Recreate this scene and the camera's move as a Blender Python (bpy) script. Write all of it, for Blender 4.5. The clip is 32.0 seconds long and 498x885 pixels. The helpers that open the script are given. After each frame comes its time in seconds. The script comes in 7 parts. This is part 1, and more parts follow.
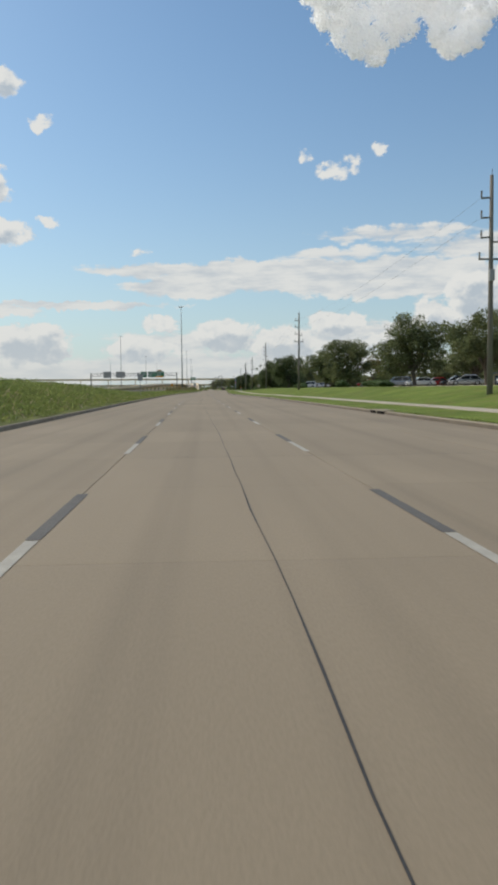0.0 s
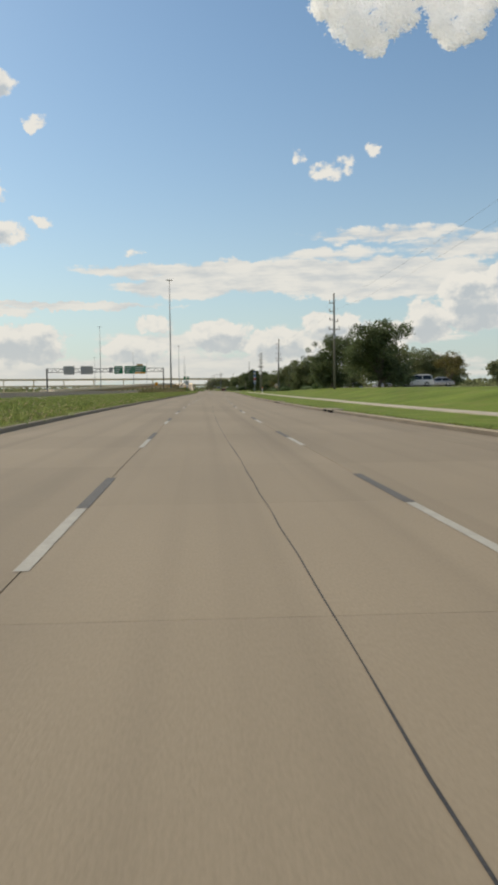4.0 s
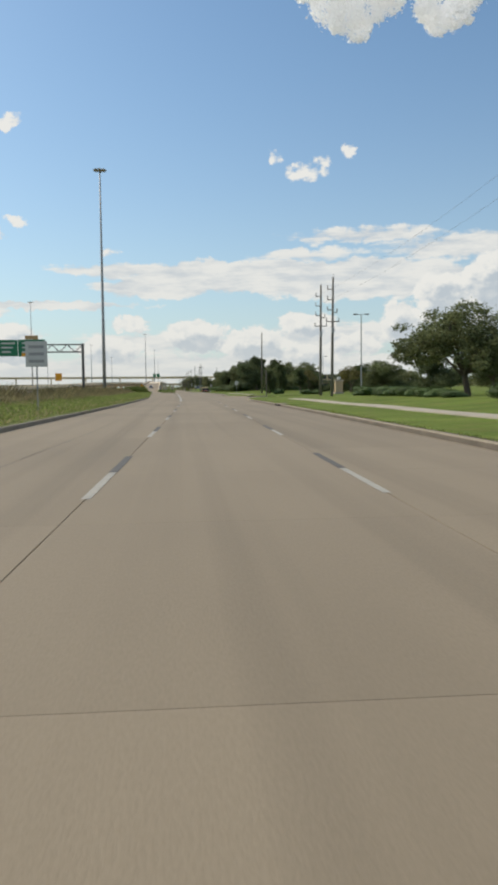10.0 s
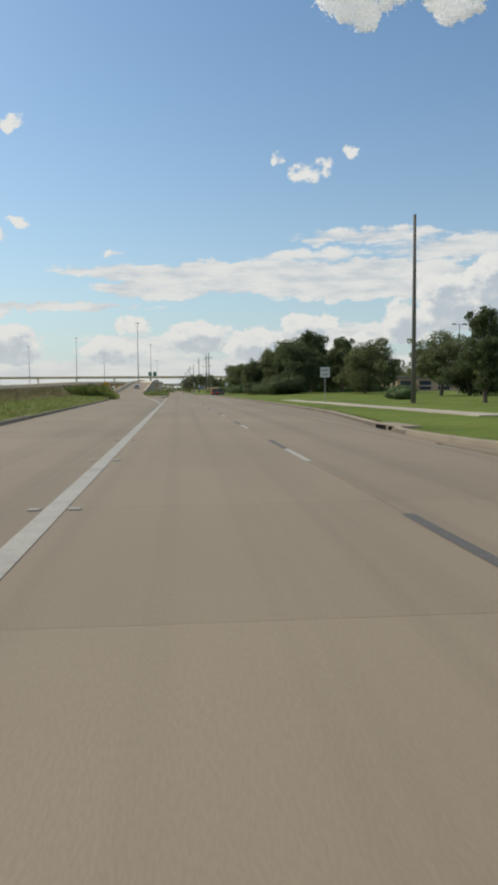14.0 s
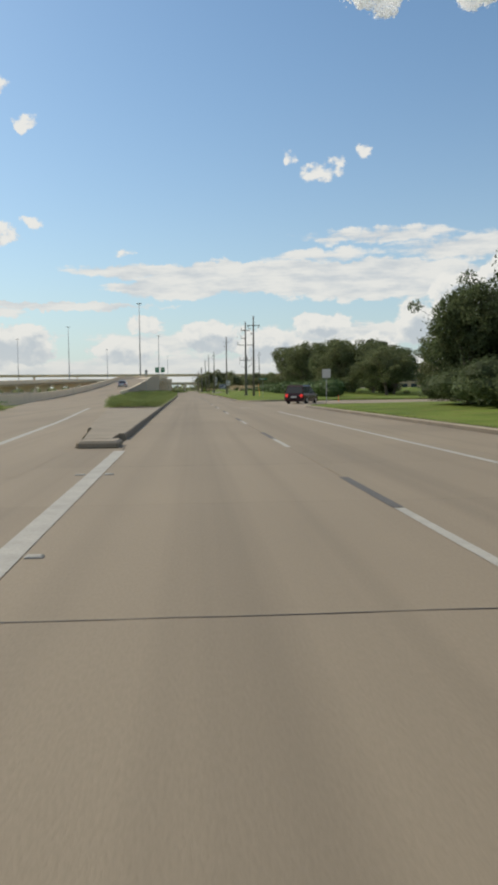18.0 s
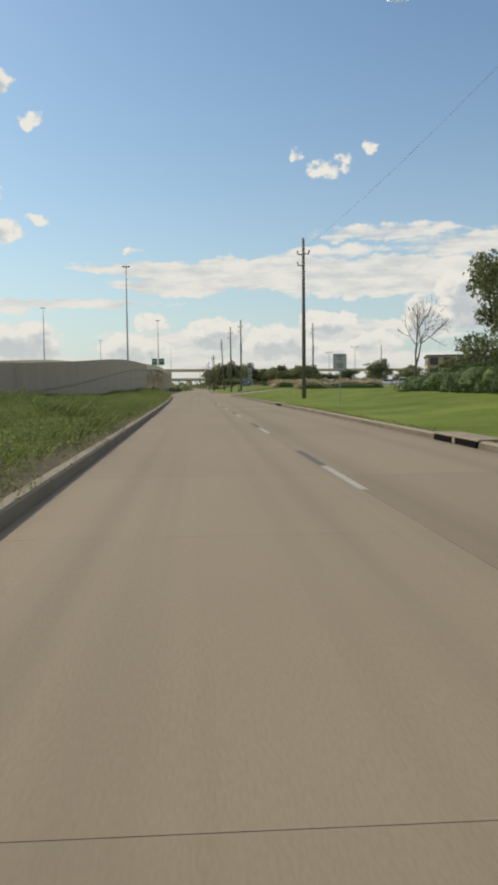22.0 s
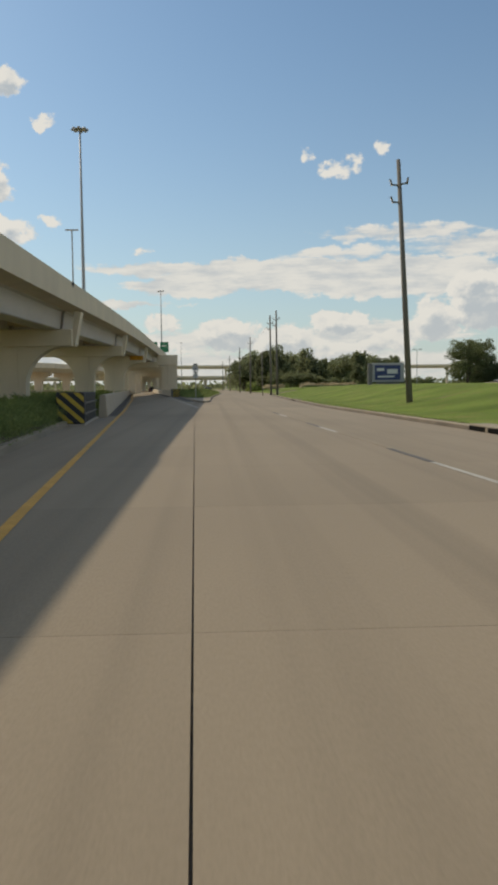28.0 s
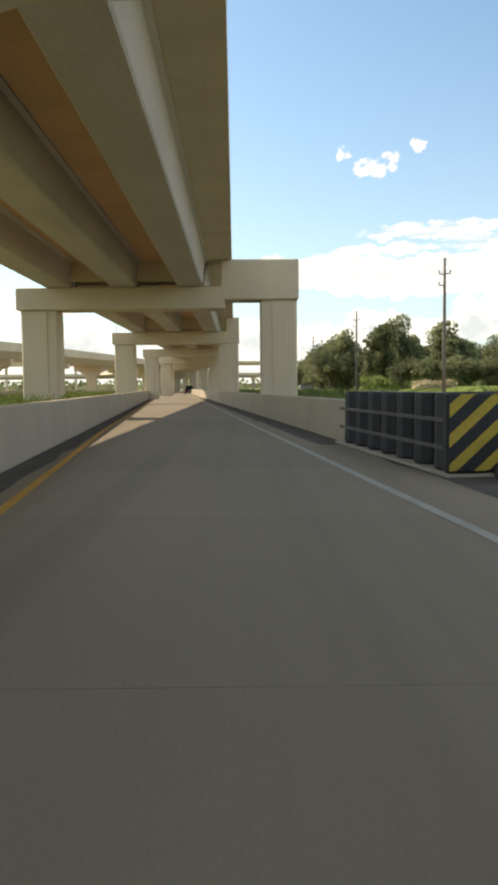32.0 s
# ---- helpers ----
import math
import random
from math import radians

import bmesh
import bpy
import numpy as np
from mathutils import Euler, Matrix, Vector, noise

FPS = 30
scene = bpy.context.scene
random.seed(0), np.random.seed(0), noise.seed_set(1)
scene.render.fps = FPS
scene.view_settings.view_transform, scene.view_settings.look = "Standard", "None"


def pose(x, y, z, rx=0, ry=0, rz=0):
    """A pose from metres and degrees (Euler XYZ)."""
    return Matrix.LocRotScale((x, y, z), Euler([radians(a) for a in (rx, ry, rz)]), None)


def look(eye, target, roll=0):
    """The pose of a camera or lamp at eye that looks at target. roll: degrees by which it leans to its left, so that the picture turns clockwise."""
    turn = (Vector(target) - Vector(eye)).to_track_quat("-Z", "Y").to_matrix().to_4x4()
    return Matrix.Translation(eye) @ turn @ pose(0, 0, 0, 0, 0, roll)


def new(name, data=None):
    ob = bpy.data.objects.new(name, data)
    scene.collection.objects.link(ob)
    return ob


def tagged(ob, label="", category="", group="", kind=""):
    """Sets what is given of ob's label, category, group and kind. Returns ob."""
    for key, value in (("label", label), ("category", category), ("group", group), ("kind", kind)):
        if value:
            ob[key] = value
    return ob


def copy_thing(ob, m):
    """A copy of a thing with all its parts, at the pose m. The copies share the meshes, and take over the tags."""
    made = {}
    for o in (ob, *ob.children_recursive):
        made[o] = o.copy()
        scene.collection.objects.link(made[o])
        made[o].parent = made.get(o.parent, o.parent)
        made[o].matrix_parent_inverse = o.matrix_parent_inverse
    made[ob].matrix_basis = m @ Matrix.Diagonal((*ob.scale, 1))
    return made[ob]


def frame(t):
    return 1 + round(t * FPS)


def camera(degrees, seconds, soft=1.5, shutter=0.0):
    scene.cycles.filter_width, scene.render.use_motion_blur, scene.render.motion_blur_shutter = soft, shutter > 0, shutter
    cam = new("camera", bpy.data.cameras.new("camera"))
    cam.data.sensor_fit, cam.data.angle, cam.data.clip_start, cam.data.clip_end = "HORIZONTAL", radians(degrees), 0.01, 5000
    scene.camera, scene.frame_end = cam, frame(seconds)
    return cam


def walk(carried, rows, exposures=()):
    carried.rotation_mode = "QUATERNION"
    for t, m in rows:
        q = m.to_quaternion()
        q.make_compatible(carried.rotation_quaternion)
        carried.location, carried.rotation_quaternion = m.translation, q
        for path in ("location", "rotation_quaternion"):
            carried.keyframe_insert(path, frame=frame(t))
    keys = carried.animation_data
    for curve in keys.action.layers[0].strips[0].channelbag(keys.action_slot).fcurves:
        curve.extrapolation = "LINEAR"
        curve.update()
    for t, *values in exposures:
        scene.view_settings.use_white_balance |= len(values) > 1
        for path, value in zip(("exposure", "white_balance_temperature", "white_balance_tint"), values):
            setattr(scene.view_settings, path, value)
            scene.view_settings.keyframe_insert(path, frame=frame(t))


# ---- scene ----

# ------------------------------------------------------------------ camera
cam = camera(34.84, 32.0, soft=3.6)


def aim(x, y, yaw, pitch, roll=-0.60):
    """Eye 1.30 m over the road; yaw to the right of +y and pitch upwards, in degrees."""
    a, b = radians(yaw), radians(pitch)
    eye = Vector((x, y, 1.296))
    way = Vector((math.sin(a) * math.cos(b), math.cos(a) * math.cos(b), math.sin(b)))
    return look(eye, eye + way * 10, roll)


ROWS = [
    (0, 1.512, 0.00, 2.892, -3.909),
    (1, 1.034, 29.06, 2.950, -3.942),
    (2, 0.543, 59.40, 3.079, -3.869),
    (5, -0.232, 150.44, 3.625, -3.879),
    (6, 0.058, 180.98, 4.062, -3.879),
    (7, 0.623, 210.80, 4.444, -3.871),
    (8, 1.361, 240.55, 4.723, -3.901),
    (9, 2.083, 269.93, 4.885, -3.871),
    (10, 2.736, 299.08, 5.004, -3.884),
    (11, 3.311, 328.19, 5.219, -3.861),
    (12, 3.880, 357.58, 5.301, -3.847),
    (13, 4.266, 387.04, 5.162, -3.871),
    (14, 4.342, 416.43, 4.867, -3.817),
    (17, 3.975, 505.67, 4.155, -3.786),
    (18, 3.607, 534.86, 3.972, -3.835),
    (19, 3.273, 564.73, 3.834, -3.901),
    (20, 3.091, 594.10, 3.773, -3.973),
    (21, 3.011, 623.52, 3.634, -3.968),
    (22, 2.667, 652.39, 3.555, -4.022),
    (23, 2.508, 681.37, 3.588, -3.984),
    (24, 2.076, 710.46, 3.454, -4.031),
    (25, 1.449, 738.95, 3.135, -4.010),
    (28, -1.742, 810.36, 2.740, -3.974),
    (29, -3.221, 836.14, 2.102, -3.993),
    (29.5, -3.885, 848.80, 1.750, -4.030),
    (30, -4.904, 861.26, 1.394, -4.003),
    (30.5, -6.025, 873.75, 1.017, -3.949),
    (31, -7.249, 886.28, 0.771, -3.954),
    (31.5, -8.469, 898.80, 0.531, -3.906),
    (32, -9.797, 911.43, 0.252, -3.987),
]
walk(cam, [(t, aim(*r)) for t, *r in ROWS], exposures=[
    (0, -0.1, 6150, 10), (2.5, -0.1, 6250, 10), (4.5, 0.0, 6600, 10), (6, -0.05, 6550, 10), (7, -0.08, 6250, 10), (9, 0.03, 6250, 10), (11, 0.03, 6400, 10), (12, 0.0, 6600, 10),
    (14, -0.06, 6200, 10), (17, 0.02, 6250, 10), (21, -0.02, 6300, 10), (22, 0.0, 6550, 10), (25, -0.12, 6550, 10), (28, -0.12, 6550, 10), (29, -0.15, 6500, 10),
    (30, 0.35, 6800, 10), (31, 0.5, 6900, 10), (32, 0.7, 6900, 10)])

# ------------------------------------------------------------------ light
SUN_DIR = Vector((-0.635, 0.42, 0.68)).normalized()
sun = new("sun", bpy.data.lights.new("sun", "SUN"))
sun.data.energy, sun.data.angle, sun.data.color = 3.3, radians(0.6), (1.0, 0.85, 0.645)
sun.matrix_world = look(SUN_DIR * 50, (0, 0, 0))

world = bpy.data.worlds.new("sky")
scene.world = world
world.use_nodes = True
wt = world.node_tree
wt.nodes.clear()


def wn(kind, **values):
    n = wt.nodes.new(kind)
    for i, v in values.items():
        n.inputs[int(i[1:])].default_value = v
    return n


def wm(op, a, b=None, c=None, clamp=False):
    """A math node of the sky; arguments are sockets or numbers."""
    n = wt.nodes.new("ShaderNodeMath")
    n.operation, n.use_clamp = op, clamp
    for i, v in enumerate((a, b, c)):
        if v is None:
            continue
        if isinstance(v, (int, float)):
            n.inputs[i].default_value = v
        else:
            wt.links.new(v, n.inputs[i])
    return n.outputs[0]


sky = wt.nodes.new("ShaderNodeTexSky")
sky.sky_type, sky.sun_disc = "NISHITA", False
sky.sun_elevation = math.asin(SUN_DIR.z)
sky.sun_rotation = math.atan2(SUN_DIR.x, SUN_DIR.y)
sky.altitude, sky.air_density, sky.dust_density, sky.ozone_density = 20, 1.0, 1.5, 1.8
coord = wt.nodes.new("ShaderNodeTexCoord")
sep = wt.nodes.new("ShaderNodeSeparateXYZ")
wt.links.new(coord.outputs["Generated"], sep.inputs[0])
AZ = wm("MULTIPLY", wm("ARCTAN2", sep.outputs[0], sep.outputs[1]), 57.2958)
EL = wm("MULTIPLY", wm("ARCSINE", sep.outputs[2]), 57.2958)


def sky_noise(sx, sy, scale, detail, rough, shift=(0.0, 0.0)):
    mix = wt.nodes.new("ShaderNodeCombineXYZ")
    wt.links.new(wm("MULTIPLY_ADD", AZ, sx, shift[0]), mix.inputs[0])
    wt.links.new(wm("MULTIPLY_ADD", EL, sy, shift[1]), mix.inputs[1])
    n = wn("ShaderNodeTexNoise")
    n.inputs["Scale"].default_value, n.inputs["Detail"].default_value = scale, detail
    n.inputs["Roughness"].default_value = rough
    wt.links.new(mix.outputs[0], n.inputs["Vector"])
    return n.outputs["Fac"]


# Clouds: azimuth, elevation, half width, half height (degrees), weight.
HIGH_CLOUDS = [(9.1, 14.8, 1.5, 0.55, 0.37), (10.4, 15.1, 0.6, 0.8, 0.34), (12.1, 16.1, 0.6, 0.45, 0.27), (6.9, 15.9, 0.5, 0.4, 0.33), (7.8, 15.1, 0.6, 0.4, 0.32),
               (-14.6, 19.9, 2.6, 0.9, 0.75), (-11.2, 17.6, 1.0, 0.5, 0.4), (-15.2, 13.6, 1.9, 1.6, 0.75), (-14.6, 10.6, 2.6, 1.1, 0.7), (-10.9, 11.4, 1.0, 0.45, 0.5),
               (-4.8, 9.5, 0.8, 0.35, 0.35)]
BAND_CLOUDS = [(13.5, 10.6, 6.0, 0.6, 0.50), (9.0, 9.3, 4.0, 0.5, 0.35), (21.0, 9.6, 7.0, 1.0, 0.58), (5.0, 7.9, 9.0, 1.25, 1.35), (13.0, 7.6, 9.0, 1.5, 1.35),
               (-1.5, 7.2, 5.0, 0.8, 0.9), (27.0, 7.6, 8.0, 1.6, 1.0), (-3.5, 8.3, 5.5, 0.55, 0.6), (-9.5, 5.9, 7.5, 0.33, 0.75), (-17.0, 5.4, 6.0, 0.45, 0.7),
               (16.0, 4.6, 2.0, 1.6, 0.9), (18.8, 5.8, 2.3, 2.3, 1.15), (22.5, 6.4, 3.0, 2.9, 1.3), (26.0, 5.0, 4.0, 2.6, 1.0)]
LOW_CLOUDS = [(11.5, 3.7, 8.0, 1.0, 0.62), (-1.0, 3.3, 6.5, 0.9, 0.5), (12.6, 3.0, 2.4, 1.0, 0.65), (-12.5, 3.2, 3.4, 1.6, 1.0), (-5.0, 2.8, 3.0, 1.0, 0.9), (-3.2, 4.6, 1.7, 0.6, 0.75), (1.2, 3.8, 2.6, 1.2, 1.0),
              (5.5, 3.2, 3.2, 1.2, 1.0), (9.3, 4.5, 2.4, 0.9, 0.95), (9.5, 2.4, 3.0, 1.0, 0.8), (4.0, 1.4, 18.0, 1.2, 0.8), (-14.0, 1.2, 10.0, 1.1, 0.7),
              (40.0, 12.0, 12.0, 6.0, 0.9)]
# Unseen clouds at the sides, behind and overhead, added to whiten the sky's fill light.
FILL_CLOUDS = [(-34.0, 9.0, 10.0, 4.0, 0.9), (70.0, 20.0, 18.0, 6.0, 0.9), (-70.0, 24.0, 16.0, 6.0, 0.8), (120.0, 14.0, 25.0, 7.0, 0.9), (-130.0, 16.0, 25.0, 7.0, 0.9),
                (175.0, 20.0, 20.0, 8.0, 0.9), (30.0, 48.0, 24.0, 9.0, 0.8), (-40.0, 60.0, 40.0, 9.0, 0.8), (120.0, 50.0, 40.0, 10.0, 0.8), (-140.0, 46.0, 40.0, 10.0, 0.8),
                (0.0, 74.0, 90.0, 6.0, 0.8)]
CLOUDS = HIGH_CLOUDS + BAND_CLOUDS + LOW_CLOUDS + FILL_CLOUDS
# The air's turbulence frays the outlines before the shapes are laid out.
WARP_A = wm("MULTIPLY", wm("SUBTRACT", sky_noise(1.0, 1.0, 0.55, 4, 0.6), 0.5), 2.6)
WARP_E = wm("MULTIPLY", wm("SUBTRACT", sky_noise(1.0, 1.0, 0.7, 4, 0.6, (31.0, 17.0)), 0.5), 1.4)
AZW, ELW = wm("ADD", AZ, WARP_A), wm("ADD", EL, WARP_E)
sunward = None
field = {True: None, False: None}      # drawn-out sheets; heaped clouds
for az, el, ra, re, weight in CLOUDS:
    def lump(da, de):
        dx = wm("MULTIPLY", wm("SUBTRACT", AZW, az - da), 1 / ra)
        dy = wm("MULTIPLY", wm("SUBTRACT", ELW, el - de), 1 / re)
        d = wm("MULTIPLY_ADD", dx, dx, wm("MULTIPLY", dy, dy))
        return wm("MULTIPLY", wm("SUBTRACT", 1.0, d), weight)

    v = lump(0.0, 0.0)
    if -30 < az < 45 and el < 30 and not (ra > 4.2 * re and el < 12):
        up = lump(-0.35, 0.75)
        sunward = up if sunward is None else wm("MAXIMUM", sunward, up)
    flat = ra > 4.2 * re and el < 12
    field[flat] = v if field[flat] is None else wm("MAXIMUM", field[flat], v)
fine = sky_noise(1.0, 1.35, 0.75, 9, 0.57)
lit = sky_noise(1.0, 1.35, 0.75, 9, 0.57, (-0.42, 0.62))
wisp = sky_noise(0.30, 1.3, 0.9, 8, 0.62, (3.0, 8.0))
heap = wm("ADD", wm("MAXIMUM", field[False], -0.8), wm("MULTIPLY", wm("SUBTRACT", fine, 0.5), 1.9))
sheet = wm("ADD", wm("MAXIMUM", field[True], -0.8), wm("MULTIPLY", wm("SUBTRACT", wisp, 0.5), 1.7))


def smooth(value, lo, hi, out_lo=0.0, out_hi=1.0):
    n = wt.nodes.new("ShaderNodeMapRange")
    n.interpolation_type = "SMOOTHSTEP"
    wt.links.new(value, n.inputs[0])
    for i, v in enumerate((lo, hi, out_lo, out_hi)):
        n.inputs[i + 1].default_value = v
    return n.outputs[0]


def blend(fac, a, b):
    n = wt.nodes.new("ShaderNodeMix")
    n.data_type = "RGBA"
    wt.links.new(fac, n.inputs["Factor"])
    for key, v in (("A", a), ("B", b)):
        if isinstance(v, tuple):
            n.inputs[key].default_value = v
        else:
            wt.links.new(v, n.inputs[key])
    return n.outputs["Result"]


cover_sheet = wm("MULTIPLY", smooth(sheet, -0.06, 0.36), 0.96)
cover_heap = wm("MULTIPLY", smooth(heap, -0.04, 0.30), 0.97)
# heaped clouds: bright lit billows, blue-grey in their thick hearts and on the side away from the sun
toward = wm("ADD", wm("MAXIMUM", sunward, -0.8), wm("MULTIPLY", wm("SUBTRACT", lit, 0.5), 1.45))
sheet_white = blend(smooth(wisp, 0.30, 0.62), (0.80, 0.84, 0.85, 1), (1.12, 1.09, 1.0, 1))
sunlit = wm("MULTIPLY_ADD", wm("SUBTRACT", fine, lit), 1.3, smooth(toward, 0.10, 0.95, 1.0, 0.0), clamp=True)
heap_white = blend(sunlit, (0.69, 0.755, 0.795, 1), (1.17, 1.13, 1.03, 1))
white = blend(cover_heap, sheet_white, heap_white)
cover = wm("MAXIMUM", cover_sheet, cover_heap)
back_sky, back_cloud = wn("ShaderNodeBackground"), wn("ShaderNodeBackground")
air = wt.nodes.new("ShaderNodeMix")
air.data_type, air.blend_type = "RGBA", "MULTIPLY"
air.inputs["Factor"].default_value, air.inputs["B"].default_value = 1.0, (0.80, 0.985, 1.025, 1)
wt.links.new(sky.outputs[0], air.inputs["A"])
# pale summer haze towards the horizon
haze = wt.nodes.new("ShaderNodeMix")
haze.data_type = "RGBA"
haze.inputs["B"].default_value = (6.0, 6.6, 6.4, 1)
wt.links.new(wm("MULTIPLY", wm("POWER", 2.718, wm("MULTIPLY", wm("ABSOLUTE", EL), -0.115)), 0.72), haze.inputs["Factor"])
# near the horizon the clouds themselves fade into a cream haze
white = blend(wm("MULTIPLY", wm("POWER", 2.718, wm("MULTIPLY", wm("ABSOLUTE", EL), -0.45)), 0.9), white, (0.93, 0.93, 0.86, 1))
wt.links.new(air.outputs["Result"], haze.inputs["A"])
wt.links.new(haze.outputs["Result"], back_sky.inputs[0])
wt.links.new(white, back_cloud.inputs[0])
back_sky.inputs[1].default_value, back_cloud.inputs[1].default_value = 0.118, 0.715
both, wout = wn("ShaderNodeMixShader"), wn("ShaderNodeOutputWorld")
wt.links.new(cover, both.inputs[0])
wt.links.new(back_sky.outputs[0], both.inputs[1])
wt.links.new(back_cloud.outputs[0], both.inputs[2])
wt.links.new(both.outputs[0], wout.inputs[0])


# ------------------------------------------------------------------ materials
def material(name, color, rough=0.8, metal=0.0, vary=0.15, scale=3.0, fine_scale=40.0, bump=0.3, dist=0.02, tint=None,
             stain=0.0, stain_scale=0.3, per_object=0.0, per_island=0.0, spec=0.5, stretch=(1, 1, 1), through_light=0.0, streak=0.0, patch=None):
    """A surface with colour variation at two scales, fine relief, optional stains and piece-to-piece variation."""
    m = bpy.data.materials.new(name)
    m.use_nodes = True
    t = m.node_tree
    p = t.nodes["Principled BSDF"]
    p.inputs["Roughness"].default_value, p.inputs["Metallic"].default_value = rough, metal
    p.inputs["Specular IOR Level"].default_value = spec
    tc = t.nodes.new("ShaderNodeTexCoord")
    mp = t.nodes.new("ShaderNodeMapping")
    mp.inputs["Scale"].default_value = stretch
    t.links.new(tc.outputs["Object"], mp.inputs[0])

    def noise_tex(s, detail=6):
        n = t.nodes.new("ShaderNodeTexNoise")
        n.inputs["Scale"].default_value, n.inputs["Detail"].default_value = s, detail
        t.links.new(mp.outputs[0], n.inputs["Vector"])
        return n.outputs["Fac"]

    def mix(a, b, fac):
        n = t.nodes.new("ShaderNodeMix")
        n.data_type = "RGBA"
        for key, v in (("A", a), ("B", b), ("Factor", fac)):
            if isinstance(v, (tuple, float)):
                n.inputs[key].default_value = v
            else:
                t.links.new(v, n.inputs[key])
        return n.outputs["Result"]

    def mul(a, k, add=0.0):
        n = t.nodes.new("ShaderNodeMath")
        n.operation = "MULTIPLY_ADD"
        t.links.new(a, n.inputs[0])
        n.inputs[1].default_value, n.inputs[2].default_value = k, add
        n.use_clamp = True
        return n.outputs[0]

    c = (*color, 1.0)
    dark = tuple(v * (1 - vary) for v in color) + (1.0,)
    light = tuple(min(1, v * (1 + vary)) for v in (tint or color)) + (1.0,)
    big, small = noise_tex(scale, 4), noise_tex(fine_scale, 8)
    col = mix(dark, light, mul(big, 1.8, -0.4))
    col = mix(col, tuple(v * (1 - vary) for v in color) + (1.0,), mul(small, 1.6, -0.55))
    if stain:
        col = mix(col, tuple(v * 0.45 for v in color) + (1.0,), mul(noise_tex(stain_scale, 7), stain * 4, -stain * 2.1))
    if patch:
        # worn or dry patches: colour, size and amount
        tone, size, amount = patch
        col = mix(col, (*tone, 1.0), mul(noise_tex(size, 7), amount * 5, -amount * 2.45))
    if streak:
        # long tyre-worn bands along the way of travel
        far = t.nodes.new("ShaderNodeMapping")
        far.inputs["Scale"].default_value = (0.9, 0.006, 1)
        t.links.new(tc.outputs["Object"], far.inputs[0])
        band = t.nodes.new("ShaderNodeTexNoise")
        band.inputs["Scale"].default_value, band.inputs["Detail"].default_value = 1.6, 5
        t.links.new(far.outputs[0], band.inputs["Vector"])
        col = mix(col, tuple(v * 0.62 for v in color) + (1.0,), mul(band.outputs["Fac"], streak * 6, -streak * 2.9))
    for strength, node, out in ((per_object, "ShaderNodeObjectInfo", "Random"), (per_island, "ShaderNodeNewGeometry", "Random Per Island")):
        if strength:
            info = t.nodes.new(node)
            hsv = t.nodes.new("ShaderNodeHueSaturation")
            rng = t.nodes.new("ShaderNodeMapRange")
            rng.inputs[3].default_value, rng.inputs[4].default_value = 1 - strength, 1 + strength
            t.links.new(info.outputs[out], rng.inputs[0])
            t.links.new(rng.outputs[0], hsv.inputs["Value"])
            t.links.new(col, hsv.inputs["Color"])
            col = hsv.outputs[0]
    t.links.new(col, p.inputs["Base Color"])
    rr = t.nodes.new("ShaderNodeMapRange")
    rr.inputs[3].default_value, rr.inputs[4].default_value = max(0, rough - 0.12), min(1, rough + 0.12)
    t.links.new(small, rr.inputs[0])
    t.links.new(rr.outputs[0], p.inputs["Roughness"])
    if bump:
        b = t.nodes.new("ShaderNodeBump")
        b.inputs["Strength"].default_value, b.inputs["Distance"].default_value = bump, dist
        t.links.new(small, b.inputs["Height"])
        t.links.new(b.outputs[0], p.inputs["Normal"])
    if through_light:
        tr = t.nodes.new("ShaderNodeBsdfTranslucent")
        t.links.new(col, tr.inputs[0])
        ms = t.nodes.new("ShaderNodeMixShader")
        ms.inputs[0].default_value = through_light
        t.links.new(p.outputs[0], ms.inputs[1])
        t.links.new(tr.outputs[0], ms.inputs[2])
        t.links.new(ms.outputs[0], t.nodes["Material Output"].inputs[0])
    return m


